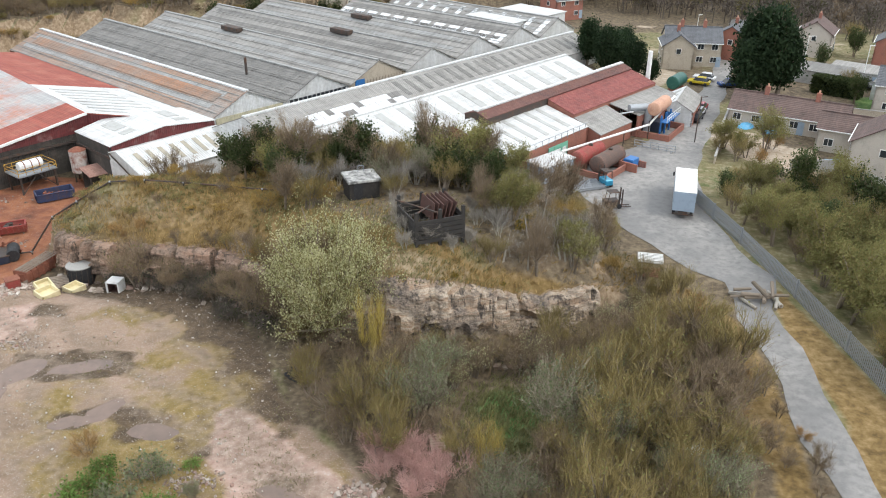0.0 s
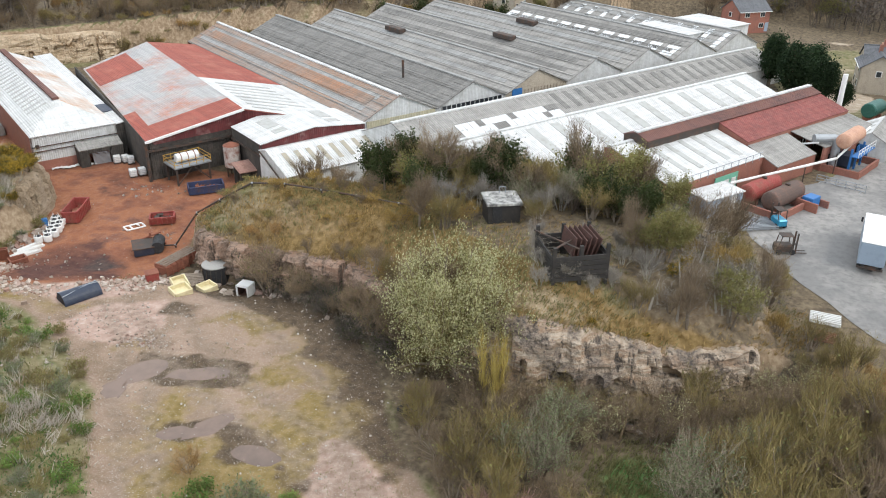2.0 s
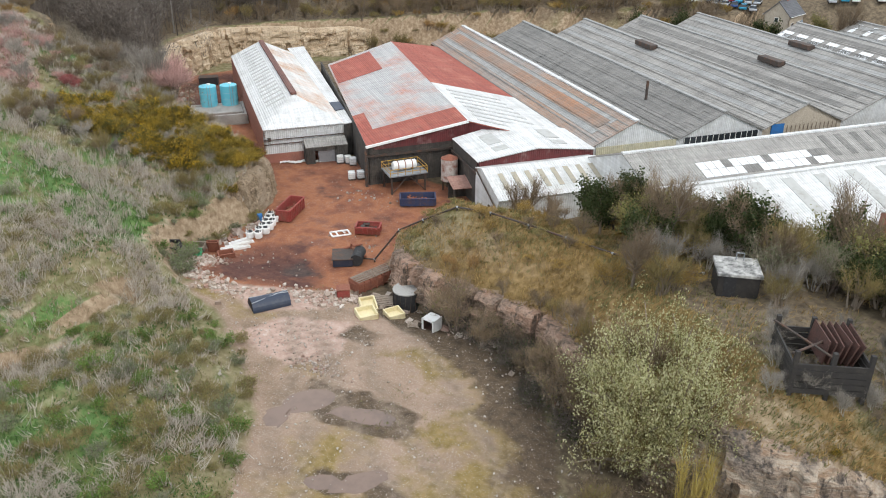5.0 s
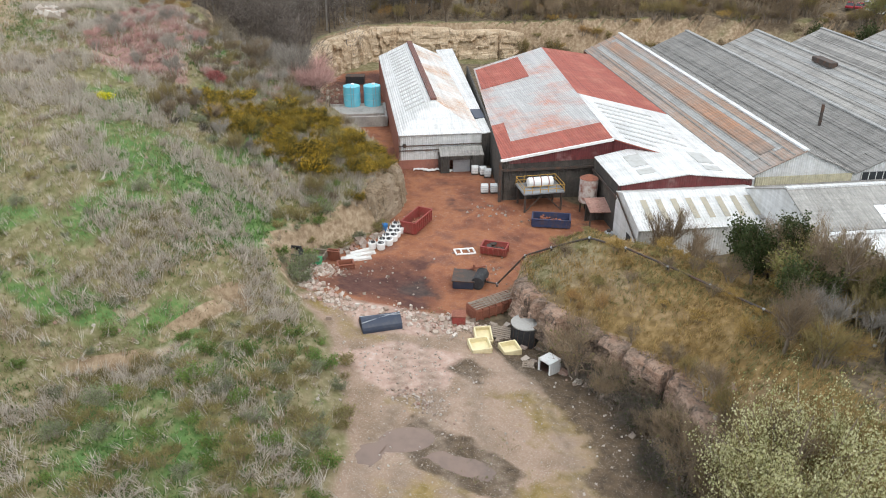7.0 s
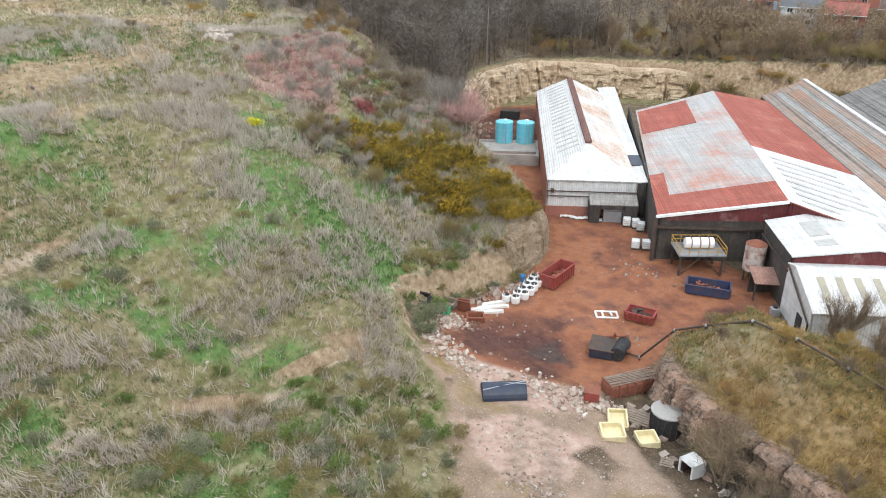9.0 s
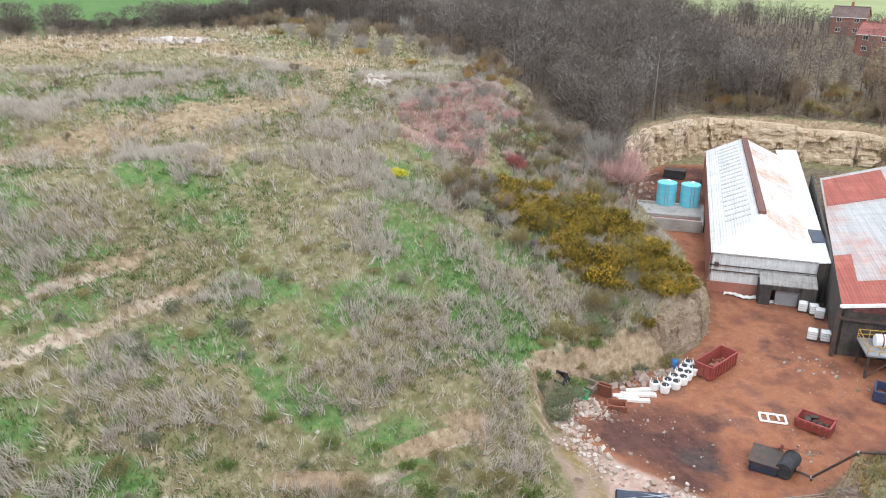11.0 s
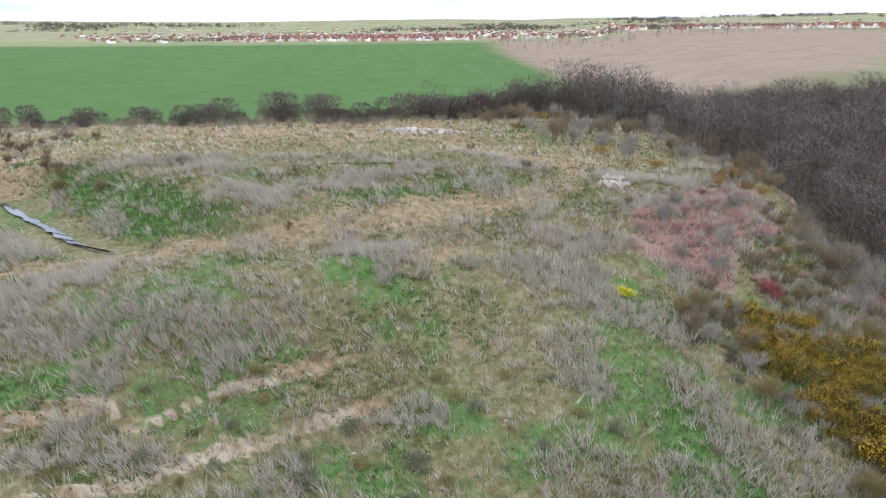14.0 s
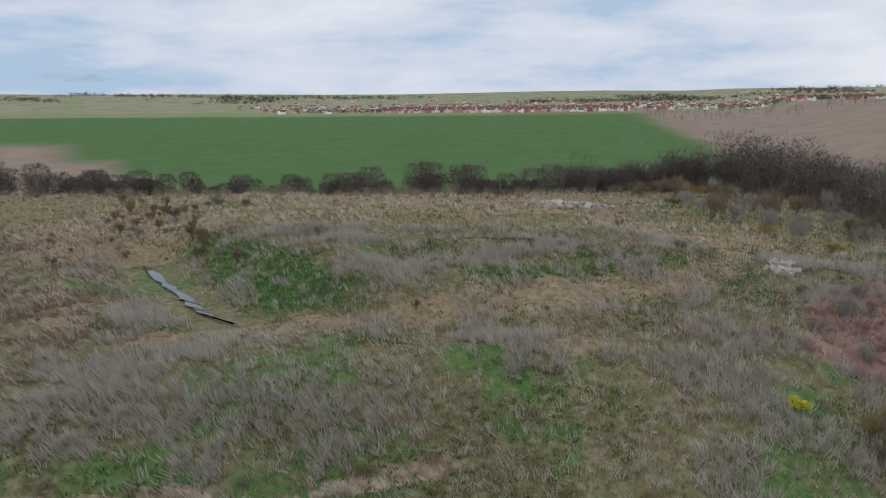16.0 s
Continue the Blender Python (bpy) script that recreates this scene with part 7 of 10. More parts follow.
rubble("tip_stones", "pale stones showing through the tip grass", [(-80, 30, 8, 10), (-70, 45, 10, 8), (-60, 48, 8, 8), (-90, 60, 14, 8), (-195, 53, 4, 6), (-133, 78, 3, 2), (-131, 38, 2, 1.5), (-45, 52, 5, 6)], 70, 0.06, 0.38, 8, M["stones"])
rubble("white_spoil", "heap of pale broken concrete on the tip", [(-196, 52, 3, 6), (-196, 60, 2, 4), (-133.5, 78, 2.2, 1.4)], 150, 0.4, 1.6, 18, M["pale_stones"])
rubble("cliff_scree", "fallen blocks at the foot of the rock face", [(-28, 72, 8, 1.2), (-40, 75, 3, 1.5), (-20, 68, 3, 2), (5, 58.5, 8, 1.5), (-66, 80, 1.2, 6), (-118, 118, 3, 6)], 110, 0.15, 0.9, 9, M["stones"])
rubble("rubble_pile", "pile of pale pinkish stone rubble beside the track", [(-5.6, 42.0, 1.6, 1.2)], 260, 0.15, 0.5, 31, M["stones"])
rubble("pale_spoil_bank", "bank of white stone spoil at the foot of the tip", [(-17.5, 43.2, 2.2, 1.2), (-38.5, 60.5, 3.0, 1.2)], 220, 0.08, 0.3, 32, M["stones"])

# ---------------------------------------------------------------- forecourt and road
def lorry():
    t = thing("box_lorry", "white-roofed box lorry parked on the forecourt", "lorry", 28.9, 88.9, 2.08, -16)
    part("box_body", bevelled(boxes((0, 0.4, 0.95, 2.5, 8.2, 2.35)), 0.06), M["blue_grey"], t, "pale blue-grey box body")
    part("box_roof", bevelled(boxes((0, 0.4, 3.3, 2.54, 8.24, 0.1)), 0.03), M["white_paint"], t, "white roof panel")
    part("rear_door", boxes((-0.62, -3.73, 1.0, 1.18, 0.06, 2.2)), M["blue_grey"], t)
    part("rear_door", boxes((0.62, -3.73, 1.0, 1.18, 0.06, 2.2)), M["blue_grey"], t)
    cab = part("cab", bevelled(boxes((0, 5.6, 0.6, 2.3, 1.7, 2.1)), 0.12), M["white_paint"], t, "white cab")
    part("windscreen", boxes((0, 6.46, 1.6, 2.0, 0.05, 0.8)), M["glass"], cab)
    part("side_window", boxes((1.15, 5.7, 1.7, 0.05, 0.9, 0.6), (-1.15, 5.7, 1.7, 0.05, 0.9, 0.6)), M["glass"], cab)
    part("mirror", boxes((-1.4, 6.3, 1.6, 0.2, 0.12, 0.5)), M["black_rubber"], cab)
    part("chassis", boxes((0, 1, 0.6, 1.0, 9.6, 0.3)), M["steel_dark"], t)
    for x in (-1.0, 1.0):
        for y in (-2.2, 5.4):
            w = part("wheel", rod(bmesh.new(), (x - .16, y, 0.5), (x + .16, y, 0.5), 0.5, 18), M["black_rubber"], t)
            part("rim", rod(bmesh.new(), (x - .17, y, 0.5), (x + .17, y, 0.5), 0.26, 12), M["galv"], w)
    part("rear_bumper", boxes((0, -3.75, 0.55, 2.4, 0.12, 0.2)), M["steel_dark"], t)


lorry()


def car(x, y, rz, mat, label, group="cars by the roadside", z=None):
    t = thing("car", label, "car", x, y, gz(x, y) + 0.07 if z is None else z, rz, group)
    bm = boxes((0, 0, 0.3, 1.75, 4.1, 0.55))
    bevelled(bm, 0.12)
    body = part("body", bm, mat, t)
    bm = bmesh.new()
    lo = [(-.8, -1.7, .82), (.8, -1.7, .82), (.8, 1.1, .82), (-.8, 1.1, .82)]
    hi = [(-.62, -1.2, 1.42), (.62, -1.2, 1.42), (.62, .45, 1.42), (-.62, .45, 1.42)]
    a, c = [bm.verts.new(p) for p in lo], [bm.verts.new(p) for p in hi]
    bm.faces.new(a[::-1])
    bm.faces.new(c)
    for i in range(4):
        bm.faces.new((a[i], a[(i + 1) % 4], c[(i + 1) % 4], c[i]))
    part("cabin_glass", bm, M["glass"], t)
    part("roof", bevelled(boxes((0, -.38, 1.4, 1.28, 1.7, 0.06)), 0.02), mat, t)
    for sx in (-.82, .82):
        for sy in (-1.3, 1.3):
            part("wheel", rod(bmesh.new(), (sx - .1, sy, .31), (sx + .1, sy, .31), .31, 12), M["black_rubber"], t)
    return t


for key, c in (("car_blue", (0.03, 0.07, 0.2)), ("car_red", (0.3, 0.03, 0.04)), ("car_silver", (0.45, 0.47, 0.5)), ("car_white", (0.75, 0.75, 0.75)), ("car_black", (0.02, 0.02, 0.025)), ("car_yellow", (0.55, 0.42, 0.03)), ("car_teal", (0.03, 0.25, 0.4))):
    M[key] = material(key + "_paint", c, 0.25, 0.2, None, 1, None, 1, 0.5, 0)
proto = {}
for key, x, y, r in (("car_black", 40.4, 124.6, -28), ("car_red", 42.8, 130.2, -28), ("car_yellow", 47.4, 147.4, 60), ("car_white", 49.3, 150.6, 60)):
    proto[key] = car(x, y, r, M[key], {"car_black": "black car parked beside the garage", "car_red": "dark red car parked beside the garage", "car_yellow": "yellow car parked by the wall", "car_white": "white car parked by the wall"}[key])
for key, x, y, r in (("car_silver", 41.6, 127.4, -28), ("car_blue", 52.5, 146, 100), ("car_teal", 63.5, 172, 20)):
    proto[key] = car(x, y, r, M[key], {"car_silver": "silver car parked by the road", "car_blue": "dark blue car parked at the roadside", "car_teal": "teal car parked at the roadside"}[key])

# far car park
park_rng = random.Random(4)
keys = list(proto)
n = 0
for row, (ax, ay, bx, by) in enumerate(((-58, 226, -34, 227), (-58, 231, -34, 232), (-22, 224, 4, 229), (-22, 230, 6, 234), (-20, 236, 8, 240), (70, 150, 92, 140), (72, 160, 96, 150))):
    k = 11
    for i in range(k):
        if park_rng.random() < 0.12:
            continue
        x, y = ax + (bx - ax) * i / k, ay + (by - ay) * i / k
        c = copy_thing(proto[keys[park_rng.choice((0, 1, 3, 3, 4, 4, 5, 6, 4))]], pose(x, y, gz(x, y) + 0.08, 0, 0, park_rng.uniform(-5, 5) + 8))
        tagged(c, "small car parked in the works car park", group="cars in the far car park")


def tank_on_bund(name, label, x, y, rz, mat):
    t = thing(name, label, "tank", x, y, 2.1, rz)
    bm = rod(bmesh.new(), (-3.0, 0, 1.5), (3.0, 0, 1.5), 1.15, 22)
    for s in (-3, 3):
        bmesh.ops.create_uvsphere(bm, u_segments=18, v_segments=10, radius=1.15, matrix=pose(s, 0, 1.5) @ Matrix.Diagonal((0.35, 1, 1, 1)))
    part("shell", bm, mat, t)
    for s in (-1.8, 1.8):
        part("saddle", boxes((s, 0, 0, 0.4, 1.8, 0.7)), M["brick"], t)
    part("manhole", rod(bmesh.new(), (0.6, 0, 2.55), (0.6, 0, 2.85), 0.3, 10), M["steel_dark"], t)
    return t


tank_on_bund("fuel_tank", "dull red horizontal fuel tank in a brick bund", 19.6, 103.3, 52, M["red_skip"])
tank_on_bund("oil_tank", "brown rusted horizontal oil tank in a brick bund", 22.0, 101.6, 52, M["brown_tank"])
bw = thing("brick_bund", "low red brick bund wall round the tanks", "wall", 21.2, 102.0, 2.0, 52)
for r in ((0, -2.9, 0, 8.2, 0.3, 0.9), (0, 3.0, 0, 8.2, 0.3, 0.9), (-4.0, 0, 0, 0.3, 5.6, 0.9), (4.0, 0, 0, 0.3, 5.6, 0.9)):
    part("bund_side", boxes(r), M["brick"], bw)
bay = thing("brick_bay", "small brick bay holding a blue skip", "bay", 25.6, 102.2, 2.0, 50)
for r in ((0, 1.3, 0, 2.8, 0.25, 1.2), (-1.3, 0, 0, 0.25, 2.6, 1.2), (1.3, 0, 0, 0.25, 2.6, 0.9)):
    part("bay_wall", boxes(r), M["brick"], bay)
part("blue_hopper", bevelled(boxes((0, 0.3, 0.2, 1.8, 1.4, 1.3)), 0.08), M["blue_paint"], bay, "blue steel hopper")


def peach():
    t = thing("peach_tank", "peach horizontal tank on a blue steel frame with railed gantry", "tank", 32.6, 118.2, 2.0, 58)
    bm = rod(bmesh.new(), (-2.6, 0, 4.3), (2.6, 0, 4.3), 1.02, 22)
    for s in (-2.6, 2.6):
        bmesh.ops.create_uvsphere(bm, u_segments=18, v_segments=10, radius=1.02, matrix=pose(s, 0, 4.3) @ Matrix.Diagonal((0.35, 1, 1, 1)))
    part("shell", bm, M["peach_tank"], t)
    for x in (-2.2, 0, 2.2):
        for y in (-1.2, 1.2):
            part("leg", boxes((x, y, 0, 0.25, 0.25, 3.4)), M["blue_paint"], t)
    part("gantry", boxes((0, -1.9, 2.6, 6.2, 1.0, 0.12)), M["blue_paint"], t)
    bm = bmesh.new()
    for z in (3.2, 3.7):
        rod(bm, (-3.1, -2.35, z), (3.1, -2.35, z), 0.04, 6)
    for k in range(7):
        rod(bm, (-3.1 + 1.03 * k, -2.35, 2.7), (-3.1 + 1.03 * k, -2.35, 3.7), 0.04, 6)
    part("gantry_rail", bm, M["white_paint"], t)
    part("hopper", boxes((0, 0, 0.4, 2.4, 2.0, 1.6)), M["navy_liner"], t)
    for r in ((0, -3.0, 0, 7.4, 0.3, 1.0), (3.6, 0, 0, 0.3, 6, 1.0), (-3.6, 0, 0, 0.3, 6, 1.0)):
        part("bund_side", boxes(r), M["brick"], t)


peach()
green_tank = thing("green_tank", "dark green horizontal tank beside the chimney", "tank", 41.5, 141.5, 2.0, 55)
part("shell", bevelled(rod(bmesh.new(), (-2.2, 0, 2.2), (2.2, 0, 2.2), 1.2, 20), 0.15), material("dark_green_paint", (0.02, 0.10, 0.08), 0.5, 0, (0.05, 0.15, 0.12), 0.8, None, 1, 0.4, 0.05), green_tank)
part("cradle", boxes((-1.2, 0, 0, 0.4, 1.8, 1.2), (1.2, 0, 0, 0.4, 1.8, 1.2)), M["brick"], green_tank)


def forklift(x, y, rz, mat, label):
    t = thing("forklift", label, "forklift", x, y, gz(x, y) + 0.08, rz)
    part("body", bevelled(boxes((0, -0.5, 0.3, 1.1, 1.8, 0.8)), 0.1), mat, t)
    bm = bmesh.new()
    for sx in (-.5, .5):
        rod(bm, (sx, 0.3, 1.0), (sx, 0.2, 2.1), .05, 6)
        rod(bm, (sx, -1.1, 1.0), (sx, -0.9, 2.1), .05, 6)
    box(bm, 0, -0.35, 2.08, 1.1, 1.3, 0.06)
    part("guard", bm, M["steel_dark"], t)
    part("mast", boxes((-.35, 0.75, 0.1, .12, .14, 2.3), (.35, 0.75, 0.1, .12, .14, 2.3), (0, 0.75, 1.0, .6, .1, .1)), M["steel_dark"], t)
    part("fork", boxes((-.3, 1.4, 0.12, .12, 1.2, .06), (.3, 1.4, 0.12, .12, 1.2, .06)), M["steel_dark"], t)
    for sx in (-.5, .5):
        for sy in (-1.0, .4):
            part("wheel", rod(bmesh.new(), (sx - .1, sy, .3), (sx + .1, sy, .3), .3, 12), M["black_rubber"], t)


forklift(20.6, 96.0, 20, M["car_teal"], "small teal-cabbed forklift parked on the forecourt")
forklift(20.6, 88.6, -80, M["steel_dark"], "grey forklift with its forks lowered")


def stacked_bars(name, label, x, y, rz, n, L, mat, dz=0.0):
    t = thing(name, label, "stack", x, y, gz(x, y) + 0.08 + dz, rz)
    for lay in range(2):
        for k in range(n):
            part("bar", boxes((0, (k - n / 2) * 0.32, 0.14 * lay * 1.6 + 0.1, L, 0.12, 0.12)), mat, t)
    part("bearer", boxes((-L * .35, 0, 0, .15, n * .33, .12), (L * .35, 0, 0, .15, n * .33, .12)), M["timber"], t)


stacked_bars("steel_stack", "stack of grey steel bars on bearers", 17.8, 95.0, 20, 9, 5.0, M["galv"])
stacked_bars("barrier_stack", "heap of white barrier panels", 21.8, 74.8, -12, 6, 2.6, M["white_paint"])
stacked_bars("brick_pallet", "pallet of reddish bricks beside the barriers", 21.2, 71.8, -12, 5, 1.8, M["brick"])
brr = thing("crowd_barrier", "long grey steel barrier on the forecourt", "barrier", 30.4, 110, 2.05, -30)
bm = bmesh.new()
for z in (0.2, 0.6, 1.0):
    rod(bm, (-3, 0, z), (3, 0, z), .05, 6)
for k in range(6):
    rod(bm, (-3 + 1.2 * k, 0, 0), (-3 + 1.2 * k, 0, 1.05), .05, 6)
part("rails", bm, M["galv"], brr)
part("feet", boxes((-2.5, 0, 0, .1, 1.1, .06), (2.5, 0, 0, .1, 1.1, .06)), M["galv"], brr)


def log_heap():
    rng = random.Random(8)
    for k in range(12):
        x, y = 30.4 + rng.uniform(-2.2, 2.0), 66.4 + rng.uniform(-0.9, 0.9)
        a, L = rng.choice((rng.uniform(-25, 15), rng.uniform(-25, 15), rng.uniform(60, 130))), rng.uniform(1.6, 3.2)
        t = thing("log", "weathered grey log dumped across the lane", "log", x, y, gz(x, y) + 0.18 + 0.3 * (k % 3), a, "log heap on the lane")
        bm = rod(bmesh.new(), (-L / 2, 0, 0.02), (L / 2, 0, 0.1 + 0.1 * (k % 2)), rng.uniform(.14, .26), 9, rng.uniform(.10, .2))
        part("trunk", bm, M["bark"] if k % 3 else M["bark_pale"], t)
        part("cut_end", rod(bmesh.new(), (-L / 2 - .01, 0, 0.02), (-L / 2 + .03, 0, 0.02), .13, 9), M["timber"], t)


log_heap()


def palisade():
    pts = [(30.6, 93), (31.6, 85.6), (32.6, 78.9), (34, 67.1), (34.8, 57.9), (35.4, 50), (36, 38)]
    t = thing("palisade_fence", "grey steel palisade fence along the lane", "fence")
    count = 0
    for (ax, ay), (bx, by) in zip(pts[:-1], pts[1:]):
        L = math.dist((ax, ay), (bx, by))
        ang = math.degrees(math.atan2(by - ay, bx - ax))
        k = int(L / 0.24)
        if not count:
            me_p = boxes((0, 0, 0, 0.035, 0.14, 1.9))
            first = part("pale", me_p, M["galv"], t)
            first.matrix_basis = pose(ax, ay, gz(ax, ay), 0, 0, ang)
        for i in range(k):
            x, y = ax + (bx - ax) * i / k, ay + (by - ay) * i / k
            p = new("pale", first.data)
            p.parent = t
            p.matrix_basis = pose(x, y, gz(x, y), 0, 0, ang + 90)
            count += 1
        zz = gz((ax + bx) / 2, (ay + by) / 2)
        for z in (0.4, 1.5):
            part("rail", boxes(((ax + bx) / 2, (ay + by) / 2, zz + z, L, 0.06, 0.06, 0, 0, ang)), M["galv"], t)
        part("post", boxes((ax, ay, gz(ax, ay), 0.14, 0.14, 2.0)), M["galv"], t)


palisade()
pole = thing("lamp_pole", "thin dark pole at the road edge", "pole", 37.2, 113.5, 2, 0)
part("shaft", rod(bmesh.new(), (0, 0, 0), (0, 0, 7), .09, 8), M["steel_dark"], pole)
part("arm", rod(bmesh.new(), (0, 0, 6.9), (0.9, 0, 7.0), .06, 6), M["steel_dark"], pole)
for k, (x, y) in enumerate(((62, 170), (70, 156), (78, 148), (86, 142), (94, 136), (55, 178))):
    p = thing("street_lamp", "slim pale street lamp", "street lamp", x, y, gz(x, y), 0, "street lamps")
    part("column", rod(bmesh.new(), (0, 0, 0), (0, 0, 7.5), .09, 8, .06), M["white_paint"], p)
    part("lantern", boxes((0.4, 0, 7.4, 0.9, 0.22, 0.14)), M["white_paint"], p)


# ---------------------------------------------------------------- houses
def house(name, label, x, y, z, rz, L, W, eave, ridge, wall, roof, wins=3, chimneys=1, doors=1, category="house", porch_=False):
    t = thing(name, label, category, x, y, z, rz)
    h = W / 2
    for s in (-1, 1):
        wall_panel(t, "side_wall", [(-L / 2, s * h, -1.5), (L / 2, s * h, -1.5), (L / 2, s * h, eave), (-L / 2, s * h, eave)], wall, (0, s, 0))
        wall_panel(t, "gable_wall", [(s * L / 2, -h, -1.5), (s * L / 2, h, -1.5), (s * L / 2, h, eave), (s * L / 2, 0, ridge - .1), (s * L / 2, -h, eave)], wall, (s, 0, 0))
        slope(t, "roof_slope", (-L / 2 - .25, s * (h + .35), eave - .12), (L / 2 + .25, s * (h + .35), eave - .12), (L / 2 + .25, 0, ridge + .05), (-L / 2 - .25, 0, ridge + .05), roof, 0.14)
        part("gutter", boxes((0, s * (h + .4), eave - .2, L + .4, .12, .12)), M["white_paint"], t)
        storeys = 2 if eave > 4 else 1
        for f in range(storeys):
            for k in range(wins):
                wx = -L / 2 + (k + 0.5) * L / wins
                w = part("window", boxes((wx, s * (h + .03), 0.9 + 2.5 * f, 1.3, .1, 1.15)), M["white_paint"], t)
                part("pane", boxes((wx - .3, s * (h + .09), 1.0 + 2.5 * f, .52, .04, .95), (wx + .3, s * (h + .09), 1.0 + 2.5 * f, .52, .04, .95)), M["glass"], w)
    for s in (-1, 1):
        w = part("window", boxes((s * (L / 2 + .03), 0, eave - 1.6, .1, 1.0, 1.1)), M["white_paint"], t)
        part("pane", boxes((s * (L / 2 + .09), 0, eave - 1.5, .04, .8, .9)), M["glass"], w)
    for k in range(doors):
        part("door", boxes((-L / 2 + (k + 0.93) * L / max(1, doors), -(h + .05), 0, .95, .1, 2.05)), M["blue_grey"], t)
    part("ridge_tiles", boxes((0, 0, ridge, L + .5, .3, .14)), roof, t)
    for k in range(chimneys):
        cx = -L / 2 + 1 + (L - 2) * (k + 0.5) / chimneys
        c = part("chimney", boxes((cx, 0, ridge - .4, .7, .6, 1.6)), M["brick"], t)
        part("chimney_pot", rod(bmesh.new(), (cx, 0, ridge + 1.2), (cx, 0, ridge + 1.6), .14, 8), M["peach_tank"], c)
    return t


house("terrace_house", "low brown-tiled terrace with pebbledashed walls", 54, 121.8, 2, -31, 17, 6.5, 2.6, 4.8, M["render_wall"], M["roof_tile"], 6, 2, 3)
house("terrace_house", "small rendered cottage with a brown tiled roof", 58.2, 111.5, 2, -31, 7, 5.5, 3.4, 5.2, M["render_wall"], M["roof_tile"], 2, 0, 1)
house("gable_house", "pebbledashed gabled house with a brown tiled roof", 59.5, 102.5, 2, 58, 9, 8.0, 4.8, 7.4, M["render_wall"], M["roof_tile"], 3, 1, 1)
house("stone_pub", "pale stone roadside house with dark slate roof", 50.5, 166, 2, -8, 11, 8, 4.8, 7.2, M["stone_wall"], M["slate"], 4, 2, 2)
house("stone_pub_wing", "gabled stone wing with a slate roof", 46.8, 163.2, 2, 82, 8, 6, 4.6, 6.8, M["stone_wall"], M["slate"], 2, 1, 1)
house("brick_house", "red brick house with a green sign board", 61, 171, 2, 60, 8, 7, 4.8, 7.0, M["brick"], M["slate"], 2, 1, 1)
house("stone_lodge", "small stone lodge by the car park", -28.2, 222, 3, 75, 7.5, 6.0, 3.6, 6.6, M["stone_wall"], M["slate"], 2, 1, 1)
far = [(-149, 214, 20, "brick", "red_tile"), (-128, 219, 35, "brick", "red_tile"), (-115, 216, 30, "white_wall", "slate"), (-104, 217, 25, "brick", "red_tile"), (-96, 226, 20, "brick", "roof_tile"),
       (-168, 226, 30, "brick", "roof_tile"), (-140, 240, 25, "brick", "red_tile"), (-112, 246, 20, "brick", "red_tile"), (-88, 240, 20, "render_wall", "roof_tile"), (-60, 262, 5, "brick", "slate"), (-75, 258, 10, "brick", "red_tile"),
       (80, 175, 60, "render_wall", "roof_tile"), (92, 165, 60, "brick", "slate"), (76, 130, -30, "render_wall", "slate"), (70, 106, -30, "render_wall", "roof_tile"), (88, 118, -30, "brick", "roof_tile"), (30, 214, 30, "brick", "slate")]
for k, (x, y, r, wm, rm) in enumerate(far):
    house("house", "detached %s house with a %s roof beyond the trees" % ({"brick": "red brick", "white_wall": "white rendered", "render_wall": "pebbledashed"}[wm], {"red_tile": "red tiled", "slate": "grey slate", "roof_tile": "brown tiled"}[rm]), x, y, gz(x, y) + 0.3, r, 8.5, 7, 4.8, 7.2, M[wm], M[rm], 2, 1, 1)
for k, (x, y, r) in enumerate(((50.5, 118.5, 20), (47.5, 121.6, 40), (53.8, 104.8, 10))):
    b_ = thing("blue_tarpaulin", "crumpled blue tarpaulin over a garden heap", "tarpaulin", x, y, 2.0, r, "garden tarpaulins")
    bm = bmesh.new()
    bmesh.ops.create_icosphere(bm, subdivisions=2, radius=1.3, matrix=Matrix.Diagonal((1.3, 0.9, 0.6, 1)))
    for v in bm.verts:
        v.co += Vector((noise.noise(v.co * 2), noise.noise(v.co * 2 + Vector((5, 0, 0))), noise.noise(v.co * 3))) * 0.25
        v.co.z = max(v.co.z, 0)
    part("sheet", bm, material("sky_blue_tarpaulin", (0.10, 0.38, 0.62), 0.5, 0, (0.2, 0.46, 0.66), 2, None, 1, 0.5, 0.1), b_)

